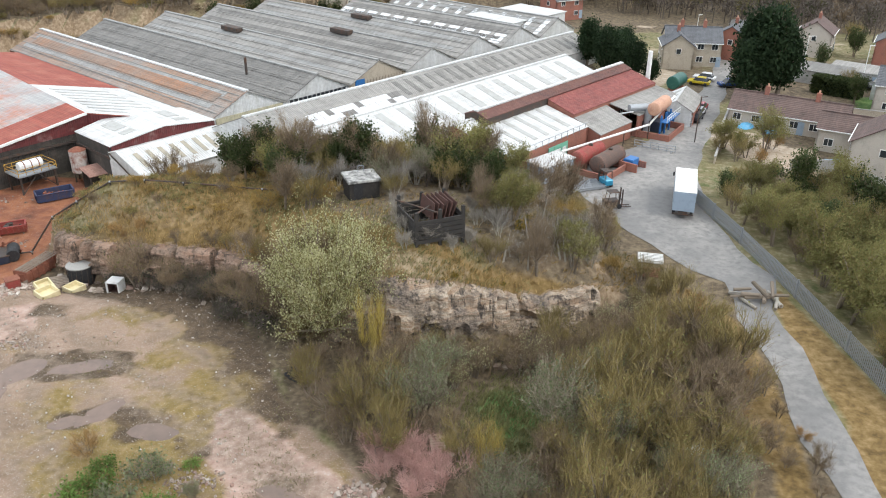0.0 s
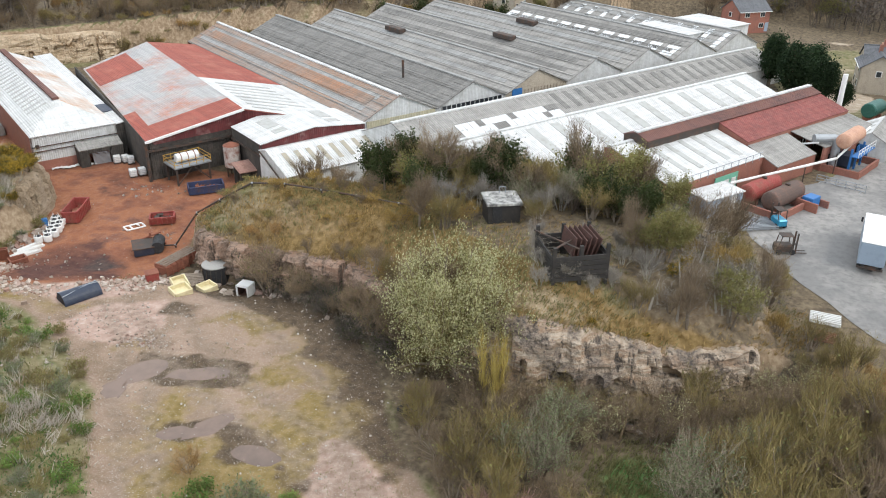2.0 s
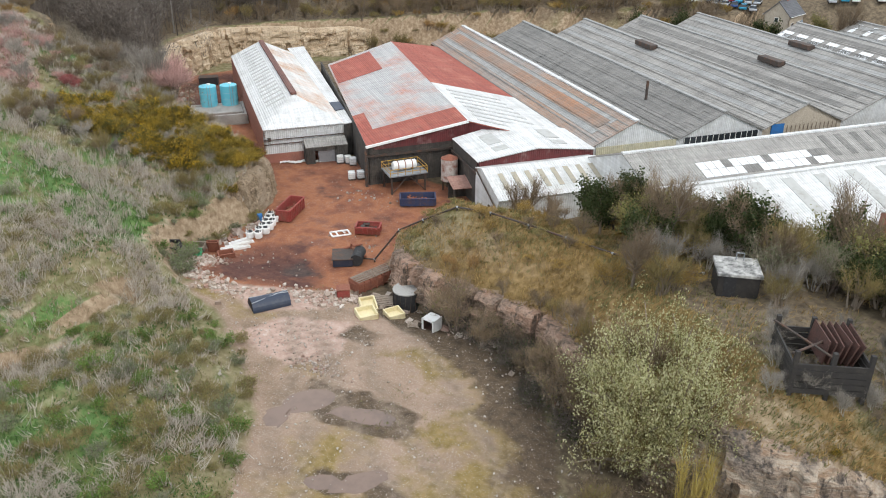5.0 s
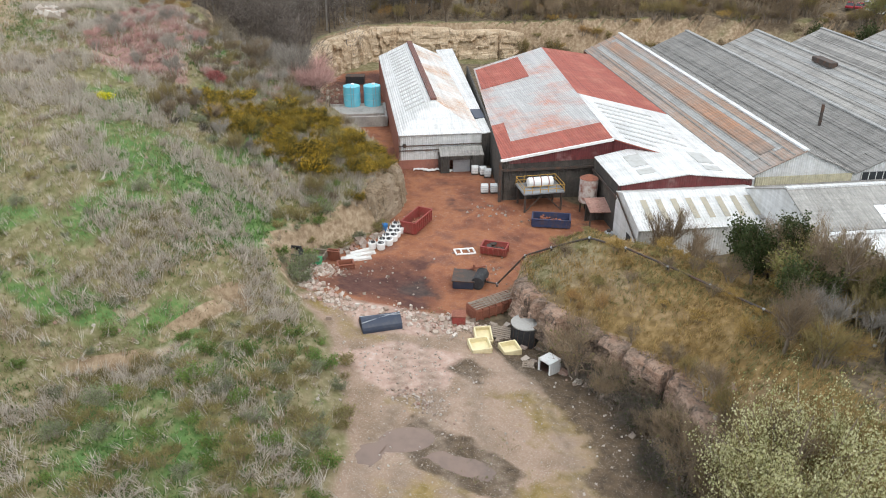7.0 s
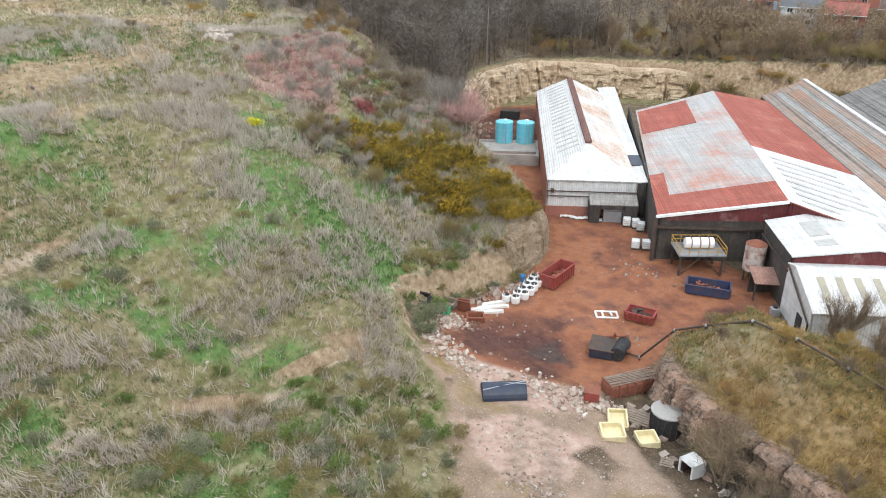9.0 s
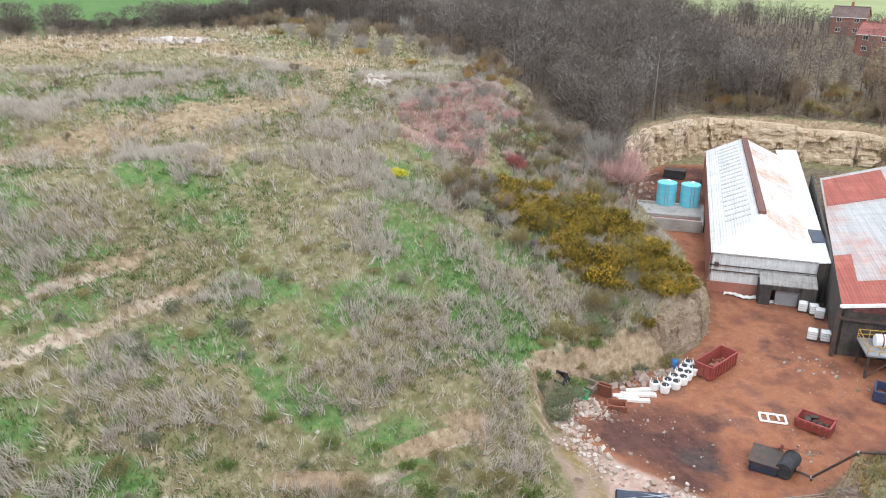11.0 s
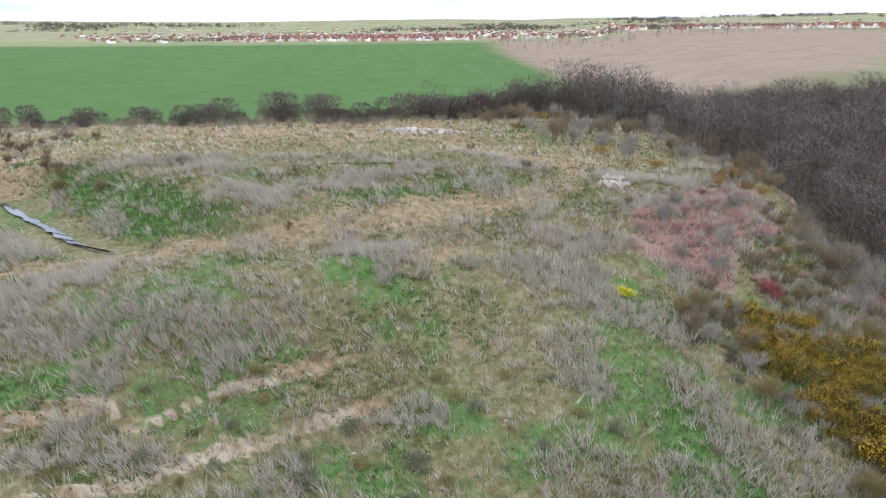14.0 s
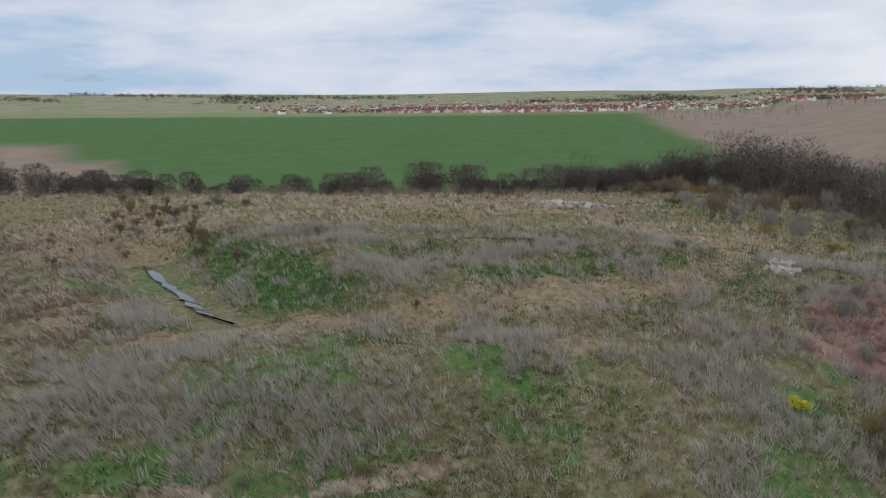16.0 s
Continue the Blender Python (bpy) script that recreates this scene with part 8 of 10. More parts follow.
# distant town on the skyline, far buildings as one mass
def town():
    rng = np.random.RandomState(12)
    vs, fs, rf = [], [], []
    for i in range(2000):
        d = rng.uniform(1300, 3300)
        a = rng.uniform(math.radians(-18), math.radians(62))
        if i < 900:
            d, a = rng.uniform(1250, 1750), rng.uniform(math.radians(-8), math.radians(9))
        elif i < 1250:
            d, a = rng.uniform(1250, 2200), rng.uniform(math.radians(9), math.radians(40))
        x, y = -30 - d * math.cos(a), 40 + d * math.sin(a)
        w, l, h, r = rng.uniform(4.5, 7), rng.uniform(6, 11), rng.uniform(3.0, 4.6), rng.uniform(0, 3.14)
        z = far_rise(x, y)
        c, s_ = math.cos(r), math.sin(r)
        b0 = len(vs)
        for px_, py_, pz_ in ((-l, -w, 0), (l, -w, 0), (l, w, 0), (-l, w, 0), (-l, -w, h), (l, -w, h), (l, w, h), (-l, w, h), (-l, 0, h * 1.7), (l, 0, h * 1.7)):
            px_, py_ = px_ / 2, py_ / 2
            vs.append((x + px_ * c - py_ * s_, y + px_ * s_ + py_ * c, z + pz_))
        fs += [tuple(b0 + k for k in q) for q in ((0, 1, 5, 4), (1, 2, 6, 9, 5), (2, 3, 7, 6), (3, 0, 4, 8, 7))]
        rf += [tuple(b0 + k for k in q) for q in ((4, 5, 9, 8), (6, 7, 8, 9))]
    return vs, fs, rf


def far_rise(x, y):
    return float(ground_z(np.array([x]), np.array([y]))[0]) - 0.3


tv, tf, tr_ = town()
M["town"] = island_material("distant_house_walls", [(0.24, 0.11, 0.085), (0.70, 0.66, 0.61), (0.32, 0.16, 0.12), (0.58, 0.52, 0.47), (0.78, 0.76, 0.73), (0.45, 0.36, 0.31)], 0.9)
M["town_roofs"] = island_material("distant_house_roofs", [(0.28, 0.10, 0.075), (0.22, 0.09, 0.07), (0.13, 0.11, 0.11), (0.34, 0.14, 0.10)], 0.9)
tagged(raw("distant_roofs", tv, tr_, M["town_roofs"]), "red and slate roofs of a far town on the skyline", "town", kind="stuff")
tagged(raw("distant_town", tv, tf, M["town"]), "brick and rendered houses of a far town on the skyline", "town", kind="stuff")


# back gardens and outbuildings east of the road
def outbuilding(label, x, y, rz, L, W, hgt, wall, roof):
    t = thing("outbuilding", label, "outbuilding", x, y, gz(x, y), rz)
    for s in (-1, 1):
        part("side_wall", boxes((0, s * W / 2, -0.5, L, 0.2, hgt + 0.5)), M[wall], t)
        part("end_wall", boxes((s * L / 2, 0, -0.5, 0.2, W, hgt + 0.5)), M[wall], t)
    part("roof_slab", boxes((0, 0, hgt, L + 0.4, W + 0.4, 0.14, 4)), M[roof], t)
    part("door", boxes((L * 0.2, -W / 2 - 0.12, 0, 0.9, 0.06, 1.95)), M["blue_grey"], t)


outbuilding("long low outbuilding with a grey felt roof", 69.5, 152.5, -38, 15, 6, 2.5, "concrete", "asbestos_dark")
outbuilding("long low outbuilding with a grey felt roof", 79.5, 150.5, -38, 12, 6, 2.5, "concrete", "asbestos")
outbuilding("small white garage under a grey roof", 79, 139.5, 52, 6, 5, 2.8, "white_wall", "asbestos_dark")
outbuilding("small lean-to shed behind the terrace", 61, 118.2, -31, 5, 3, 2.3, "render_wall", "asbestos")


def garden_wall(label, pts, hgt, mat):
    t = thing("garden_wall", label, "wall")
    for (ax, ay), (bx, by) in zip(pts[:-1], pts[1:]):
        k = max(1, int(math.dist((ax, ay), (bx, by)) / 3))
        for i in range(k):
            x, y = ax + (bx - ax) * (i + .5) / k, ay + (by - ay) * (i + .5) / k
            ang = math.degrees(math.atan2(by - ay, bx - ax))
            part("wall_length", boxes((x, y, gz(x, y) - 0.3, math.dist((ax, ay), (bx, by)) / k + 0.02, 0.22, hgt + 0.3, 0, 0, ang)), mat, t)
            part("coping", boxes((x, y, gz(x, y) + hgt, math.dist((ax, ay), (bx, by)) / k + 0.02, 0.3, 0.08, 0, 0, ang)), M["concrete"], t)


garden_wall("grey block wall round the back yards", [(46.9, 102), (52.3, 102), (56.5, 94), (52, 87), (45.5, 88)], 1.6, M["concrete"])
garden_wall("pale wall along the road edge", [(37.4, 104.5), (40.5, 112), (43.2, 120), (46.5, 127.5)], 1.0, M["stone_wall"])
garden_wall("stone wall across the gardens", [(57, 133), (66, 128.5), (76, 124)], 1.4, M["stone_wall"])
hedge_block = thing("clipped_hedge", "tall square-clipped dark green hedge", "hedge", 70.2, 141.2, gz(70, 141), -38)
hr = np.random.RandomState(3)
hp = hr.uniform(-1, 1, (5200, 3)) * np.array([4.2, 1.2, 1.5]) + np.array([0, 0, 1.5])
face_ = hr.randint(0, 3, 5200)
hp[face_ == 0, 1] = np.sign(hp[face_ == 0, 1]) * 1.2
hp[face_ == 1, 2] = 3.0
hp += hr.randn(5200, 3) * 0.08
ha, hb = hr.randn(5200, 3) * 0.16, hr.randn(5200, 3) * 0.12
raw("foliage", np.stack([hp - ha, hp + hb, hp + ha, hp - hb], 1).reshape(-1, 3).tolist(), np.arange(4 * 5200).reshape(-1, 4).tolist(), M["leaf_ivy"], hedge_block)
part("stems", boxes((0, 0, 0, 8, 1.6, 2.6)), M["leaf_conifer"], hedge_block)

# ---------------------------------------------------------------- trees and scrub
def tube(vs, fs, pts, radii, seg=5):
    base = len(vs)
    pts = [np.asarray(p, float) for p in pts]
    for i, (p, r) in enumerate(zip(pts, radii)):
        d = pts[min(i + 1, len(pts) - 1)] - pts[max(i - 1, 0)]
        d /= np.linalg.norm(d) + 1e-9
        a = np.cross(d, (0.3, 0.9, 0.2))
        a /= np.linalg.norm(a) + 1e-9
        b_ = np.cross(d, a)
        for k in range(seg):
            t = math.tau * k / seg
            vs.append(tuple(p + r * (a * math.cos(t) + b_ * math.sin(t))))
    for i in range(len(pts) - 1):
        for k in range(seg):
            q = base + i * seg
            fs.append((q + k, q + (k + 1) % seg, q + seg + (k + 1) % seg, q + seg + k))


def grow(seed, height, spread, stems, limbs, twigs, twig_len, width, leaves=0, leaf=0.2, trunk_share=0.3, upright=0.6, clump=0.0, share=1.0):
    """Meshes of a tree or shrub: limbs as tapered tubes, twigs as fine slivers, leaves as small blades."""
    rng = np.random.RandomState(seed)
    vs, fs = [], []
    tips = []
    for s in range(stems):
        a = rng.rand() * math.tau
        out = spread * (0.15 if stems == 1 else 0.55) * (0.3 + rng.rand())
        h = height * (0.65 + 0.3 * rng.rand()) * (trunk_share + 0.35)
        p0 = np.array([0.12 * stems ** 0.5 * math.cos(a), 0.12 * stems ** 0.5 * math.sin(a), -0.3])
        p3 = np.array([out * math.cos(a), out * math.sin(a), h])
        p1 = p0 + (p3 - p0) * 0.35 + rng.randn(3) * 0.1 * spread * 0.3
        p2 = p0 + (p3 - p0) * 0.7 + rng.randn(3) * 0.12 * spread * 0.3
        r = height * (0.022 if stems > 1 else 0.03)
        tube(vs, fs, (p0, p1, p2, p3), (r, r * .75, r * .5, r * .28))
        for k in range(limbs):
            w = trunk_share + (1 - trunk_share) * rng.rand()
            q = p1 + (p3 - p1) * w
            aa = a + rng.randn() * 1.3 if stems > 1 else rng.rand() * math.tau
            reach = spread * (0.35 + 0.65 * rng.rand()) * (1.15 - 0.5 * w)
            up = height * (0.12 + 0.33 * rng.rand()) * upright * 1.4
            e = q + np.array([reach * math.cos(aa), reach * math.sin(aa), up])
            m_ = (q + e) / 2 + rng.randn(3) * 0.08 * reach + np.array([0, 0, 0.06 * reach])
            tube(vs, fs, (q, m_, e), (r * .42, r * .26, r * .1), 4)
            tips += [(q, m_), (m_, e), (m_, e), (m_, e)]
    # twigs
    n = twigs
    pick = rng.randint(len(tips), size=n)
    A_ = np.array([t[0] for t in tips])[pick]
    B_ = np.array([t[1] for t in tips])[pick]
    w = rng.rand(n, 1)
    P = A_ + (B_ - A_) * w + rng.randn(n, 3) * 0.10 * spread * np.array([1, 1, 0.6])
    d = (B_ - A_)
    d /= np.linalg.norm(d, axis=1, keepdims=True) + 1e-9
    d = d * 0.5 + rng.randn(n, 3) * 0.5 + np.array([0, 0, upright])
    d /= np.linalg.norm(d, axis=1, keepdims=True)
    L = twig_len * (0.5 + rng.rand(n, 1))
    side = np.cross(d, rng.randn(n, 3))
    side /= np.linalg.norm(side, axis=1, keepdims=True) + 1e-9
    tw = np.stack([P - side * width, P + side * width, P + d * L], 1).reshape(-1, 3)
    tf_ = np.arange(3 * n).reshape(-1, 3)
    lv = lf = None
    if leaves:
        m_ = leaves
        pk = rng.randint(int(n * share), size=m_)
        C = P[pk] + d[pk] * L[pk] * rng.rand(m_, 1) + rng.randn(m_, 3) * leaf * (0.8 + clump)
        n1 = rng.randn(m_, 3)
        n1 /= np.linalg.norm(n1, axis=1, keepdims=True)
        n2 = np.cross(n1, rng.randn(m_, 3))
        n2 /= np.linalg.norm(n2, axis=1, keepdims=True) + 1e-9
        sz = leaf * (0.5 + rng.rand(m_, 1))
        lv = np.stack([C - n1 * sz * .5, C + n2 * sz * .32, C + n1 * sz * .5, C - n2 * sz * .32], 1).reshape(-1, 3)
        lf = np.arange(4 * m_).reshape(-1, 4)
    return vs, fs, tw, tf_, lv, lf


def plant(name, label, category, seed, mats, group="", **k):
    """A plant at the origin with its parts; mats: bark, twigs, leaves."""
    vs, fs, tw, tf_, lv, lf = grow(seed, **k)
    if category == "shrub":            # its stems are the shrub itself, twigs and leaves its parts
        t = tagged(raw(name, vs, fs, M[mats[0]]), label, category, group)
        t.matrix_basis = pose(0, 0, -50)
    else:
        t = thing(name, label, category, 0, 0, -50, 0, group)
        raw("trunk", vs, fs, M[mats[0]], t)
    crown = raw("crown", tw.tolist(), tf_.tolist(), M[mats[1]], t)
    if lv is not None:
        raw("foliage", lv.tolist(), lf.tolist(), M[mats[2]], crown if len(mats) > 3 else t)
    return t


KINDS = {}


def kind(key, name, label, category, mats, seeds, **k):
    KINDS[key] = [plant(name, label, category, s, mats, **k) for s in seeds]


kind("olive", "olive_shrub", "leafless olive-yellow scrub with many thin stems", "shrub", ("bark", "twig_olive", "leaf_olive"), (1, 2, 3), height=5.0, spread=1.9, stems=7, limbs=5, twigs=1500, twig_len=0.9, width=0.016, leaves=220, leaf=0.14, upright=0.8)
kind("brown", "brown_shrub", "leafless brown thorn scrub", "shrub", ("bark", "twig_brown", "leaf_olive"), (4, 5, 6), height=4.6, spread=2.0, stems=6, limbs=6, twigs=1700, twig_len=0.8, width=0.015, leaves=120, leaf=0.14, upright=0.6)
kind("grey", "grey_shrub", "pale grey leafless bush with fine twigs", "shrub", ("bark_pale", "twig_grey"), (7, 8), height=4.2, spread=1.8, stems=6, limbs=6, twigs=1500, twig_len=0.9, width=0.014, upright=0.8)
kind("orange", "orange_shrub", "orange-brown leafless bush with upright twigs", "shrub", ("bark", "twig_orange"), (9, 10), height=2.8, spread=1.6, stems=7, limbs=4, twigs=1400, twig_len=0.8, width=0.015, upright=0.9)
kind("red", "red_shrub", "reddish leafless briar thicket", "shrub", ("bark", "twig_red"), (11, 12), height=2.4, spread=1.7, stems=7, limbs=4, twigs=1300, twig_len=0.8, width=0.014, upright=0.7)
kind("green", "green_shrub", "young shrub in fresh green leaf", "shrub", ("bark", "twig_olive", "leaf_green"), (13, 14), height=1.5, spread=0.9, stems=6, limbs=4, twigs=300, twig_len=0.5, width=0.012, leaves=800, leaf=0.17, upright=0.6)
kind("greygreen", "grey_green_bush", "low grey-green leafy bush", "shrub", ("bark", "twig_grey", "leaf_greygreen"), (15, 16), height=1.8, spread=1.2, stems=7, limbs=4, twigs=400, twig_len=0.6, width=0.012, leaves=900, leaf=0.16, upright=0.6)
kind("ivy", "ivy_tree", "tree smothered in dark green ivy", "tree", ("bark", "twig_brown", "leaf_ivy"), (17, 18, 19), height=8.0, spread=2.0, stems=2, limbs=12, twigs=600, twig_len=0.8, width=0.015, leaves=4600, leaf=0.24, trunk_share=0.15, upright=0.6, clump=0.5)
kind("bare", "bare_tree", "tall leafless tree with fine grey-brown twigs", "tree", ("bark", "twig_brown"), (20, 21, 22), height=9.0, spread=2.6, stems=2, limbs=16, twigs=2600, twig_len=1.1, width=0.016, upright=0.7)
kind("ochre", "ochre_shrub", "low bush of ochre-yellow twigs", "shrub", ("bark", "twig_ochre"), (37, 38), height=2.6, spread=1.8, stems=8, limbs=5, twigs=1700, twig_len=0.6, width=0.015, upright=0.5)
kind("crimson", "crimson_shrub", "leafless bush with crimson twigs", "shrub", ("bark", "twig_crimson"), (34,), height=2.4, spread=1.3, stems=7, limbs=4, twigs=1500, twig_len=0.7, width=0.016, upright=0.7)
kind("flank", "rough_bush", "low brown-green bush of mixed weeds", "shrub", ("bark", "twig_olive", "leaf_moss"), (35, 36), height=1.6, spread=1.3, stems=8, limbs=4, twigs=700, twig_len=0.5, width=0.013, leaves=500, leaf=0.13, upright=0.6)
kind("gorse", "gorse_bush", "gorse bush in yellow flower", "shrub", ("bark", "gorse_green", "gorse_flower"), (23, 24), height=1.9, spread=1.2, stems=8, limbs=5, twigs=1500, twig_len=0.45, width=0.026, leaves=2300, leaf=0.085, upright=0.5, clump=1.0, share=0.22)
kind("conifer", "conifer", "tall dense dark conifer", "tree", ("bark", "leaf_conifer", "leaf_conifer"), (25,), height=12.0, spread=1.9, stems=1, limbs=110, twigs=3600, twig_len=0.7, width=0.04, leaves=15000, leaf=0.32, trunk_share=0.05, upright=0.5, clump=0.4)
kind("hedge", "leafy_tree", "broad tree in olive-green spring leaf", "tree", ("bark", "twig_olive", "leaf_olive"), (26, 27), height=7.0, spread=2.6, stems=3, limbs=10, twigs=1200, twig_len=0.9, width=0.016, leaves=5200, leaf=0.17, upright=0.6, clump=0.5)
kind("haze", "pale_willow_bush", "pale grey-green willow bush just in leaf", "shrub", ("bark", "twig_scrub", "leaf_greygreen"), (28,), height=5.0, spread=2.2, stems=7, limbs=7, twigs=2200, twig_len=0.8, width=0.013, leaves=3600, leaf=0.12, upright=0.8)
kind("yellow", "yellow_broom", "low bush in bright yellow flower", "shrub", ("bark", "grass_green", "flower_yellow"), (29,), height=1.0, spread=0.8, stems=7, limbs=4, twigs=350, twig_len=0.4, width=0.02, leaves=900, leaf=0.16, upright=0.5)
kind("bramble", "bramble_thicket", "dark tangled bramble at the foot of the rock", "shrub", ("bark", "twig_dark", "leaf_ivy"), (31, 32), height=2.4, spread=1.5, stems=9, limbs=4, twigs=900, twig_len=0.7, width=0.014, leaves=420, leaf=0.13, upright=0.4)
kind("blossom", "blossoming_shrub", "thorn shrub with pale cream blossom", "shrub", ("bark", "twig_brown", "leaf_cream"), (33,), height=4.2, spread=1.7, stems=6, limbs=6, twigs=1200, twig_len=0.7, width=0.014, leaves=900, leaf=0.13, upright=0.7)
kind("wand", "yellow_willow", "upright clump of bright yellow willow wands", "shrub", ("twig_wand", "twig_wand"), (30,), height=4.6, spread=1.3, stems=9, limbs=3, twigs=700, twig_len=1.4, width=0.016, upright=1.6)


def put(key, x, y, scale=1.0, rz=None, sink=0.1, rng=random.Random(77)):
    src = rng.choice(KINDS[key])
    s = scale * rng.uniform(0.85, 1.15)
    r = rng.uniform(0, 360) if rz is None else rz
    ob = copy_thing(src, pose(x, y, gz(x, y) - sink, 0, 0, r))
    ob.scale = (s * rng.uniform(0.9, 1.1), s * rng.uniform(0.9, 1.1), s * rng.uniform(0.85, 1.15))
    return ob


CLEAR = [(-101, 109, 3.2), (-98, 106, 3.2), (-95, 103, 3.0), (-92, 100, 2.6), (-2, 43.5, 2.6), (-8.7, 78.0, 3.4), (-7.6, 74.6, 2.6), (-10, 75.5, 2.2), (-1.2, 67.6, 3.6), (-1.0, 64.4, 2.4)]


def scatter(poly, spacing, keys, smin, smax, seed, keep=1.0, test=None):
    rng = random.Random(seed)
    xs, ys = [p[0] for p in poly], [p[1] for p in poly]
    n = int((max(xs) - min(xs)) * (max(ys) - min(ys)) / spacing ** 2)
    done = []
    for _ in range(n * 4):
        x, y = rng.uniform(min(xs), max(xs)), rng.uniform(min(ys), max(ys))
        if not bool(inside(np.array([x]), np.array([y]), poly)[0]):
            continue
        if any((x - a) ** 2 + (y - b_) ** 2 < (spacing * 0.8) ** 2 for a, b_ in done):
            continue
        done.append((x, y))
        if any(math.dist((x, y), c[:2]) < c[2] for c in CLEAR) or rng.random() > keep or (test and not test(x, y)):
            continue
        put(rng.choice(keys), x, y, rng.uniform(smin, smax), rng=rng)


# big blossoming willow at the quarry edge
willow = plant("willow_tree", "big round willow covered in cream catkins", "tree", 40, ("bark", "twig_olive", "leaf_cream"), height=12.5, spread=4.6, stems=11, limbs=18, twigs=14000, twig_len=0.9, width=0.016, leaves=70000, leaf=0.125, trunk_share=0.02, upright=0.55, clump=1.0, share=0.2)
willow.matrix_basis = pose(-10.4, 62.2, gz(-12.5, 60.0) - 0.2, 0, 0, 30)
willow.scale = (1.08, 1.08, 1.42)

GREEN_GLADE = [(2, 45), (9, 44), (11, 52), (6, 56), (1, 53)]
glade = lambda x, y: not bool(inside(np.array([x]), np.array([y]), GREEN_GLADE)[0])
# hollow below the rock face
scatter([(-10, 60), (-12, 53), (-7, 47), (0, 40.5), (8, 33), (16, 36), (21, 42), (23, 50), (24, 58), (20, 62), (15, 58), (4, 57), (-4, 58)], 2.5, ["olive", "olive", "brown", "brown", "olive", "brown", "haze"], 0.7, 1.05, 1, 0.95, glade)
scatter([(6, 36), (14, 34), (20, 40), (23, 50), (24, 58), (19, 60), (10, 52), (9, 44)], 3.0, ["olive", "brown", "olive", "olive", "brown"], 1.0, 1.35, 2, 0.85)
# ridge: crown and northern flank
scatter([(-27, 90), (-24, 87), (-14, 85), (-13, 82), (2, 80), (8, 84), (4, 93), (-12, 96), (-26, 96)], 2.2, ["ivy", "hedge", "olive", "hedge", "grey", "olive", "ivy", "haze", "bare"], 0.6, 1.1, 3)
scatter([(4, 65), (9, 66), (13, 67.5), (17, 70), (18, 78), (12, 86), (5, 86), (4, 76)], 2.1, ["olive", "grey", "brown", "gorse", "olive", "ochre", "brown", "bare", "hedge"], 0.5, 0.8, 4)
scatter([(14, 57), (23, 58), (24, 66), (20, 72), (17, 66), (15, 61)], 1.7, ["brown", "bramble", "olive", "orange"], 0.4, 0.75, 45, 0.9)
scatter([(-19, 76), (-13, 73), (-5, 74), (-4, 82), (-12, 84), (-18, 84)], 2.2, ["ochre", "ochre", "grey", "bare", "olive"], 0.7, 1.0, 5, 0.8)
scatter([(-42, 81), (-36, 79), (-24, 77), (-19, 77), (-20, 86), (-30, 88), (-42, 88)], 2.0, ["ochre", "flank", "flank", "brown", "ochre"], 0.25, 0.6, 6, 0.7)
scatter([(-44, 79), (-38, 75.5), (-30, 73.5), (-23, 72), (-18, 67), (-16, 68.5), (-21, 74), (-30, 76.5), (-38, 78.5)], 1.6, ["brown", "orange", "olive", "brown"], 0.25, 0.5, 7, 0.5)
scatter([(-22, 71), (-17, 65), (-12, 60), (-9, 62), (-15, 68), (-20, 73)], 1.8, ["brown", "brown", "olive"], 0.6, 0.85, 8, 0.9)
scatter([(-8, 64), (2, 62), (8, 62), (6, 66), (-4, 66.5)], 2.2, ["orange", "grey", "gorse"], 0.25, 0.5, 9, 0.6)
# brambles under the rock face and scrub at its foot
scatter([(-34, 73), (-27, 70), (-21, 66), (-15, 61), (-14, 63), (-18, 67.5), (-23, 71.5), (-33, 74.5)], 1.5, ["bramble", "bramble", "brown"], 0.6, 1.25, 31, 0.95)
scatter([(-9, 59), (-4, 57.5), (4, 57), (14, 57), (19, 59), (15, 59), (4, 58.6), (-4, 58.6)], 1.7, ["olive", "brown", "blossom", "brown", "bramble"], 0.5, 0.8, 32, 0.95)
scatter([(-1, 58.6), (4, 60.3), (9, 61.9), (13, 63.4), (18, 66), (20, 63), (14, 58.5), (4, 57.5)], 1.8, ["olive", "brown", "brown", "bramble", "blossom"], 0.5, 0.85, 52, 0.98)
for x, y, s, k in ((9, 48.8, 1.45, "haze"), (10.5, 46.5, 1.2, "haze"), (2.6, 56.0, 1.0, "blossom"), (1.0, 54.8, 0.9, "blossom"), (-1, 56.5, 0.8, "blossom"), (13.2, 49.5, 1.2, "olive"), (15, 47, 1.2, "olive"), (3.3, 43.5, 0.9, "wand"), (-6.2, 57.2, 1.0, "wand")):
    put(k, x, y, s)
scatter([(-22, 82), (-14, 80), (-4, 82), (4, 78), (8, 82), (4, 92), (-12, 95), (-26, 94)], 2.7, ["ivy", "hedge", "olive", "bare", "ivy", "haze"], 0.65, 1.05, 43, 0.85, lambda x, y: not (-13 < x < -4 and 74 < y < 81.5))
scatter([(-122, 2), (-140, -12), (-165, -30), (-190, -40), (-200, 0), (-180, -16), (-150, -6), (-128, 10)], 4.0, ["greygreen", "grey", "brown", "olive"], 0.3, 0.6, 44, 0.7, lambda x, y: abs(float(line_distance(np.array([x]), np.array([y]), DITCH)[0])) > 3.5)
# road bank
scatter([(16, 60), (24, 60), (27, 50), (26, 40), (24, 40), (22, 50), (18, 58)], 1.8, ["orange", "brown", "olive"], 0.3, 0.6, 10, 0.7)
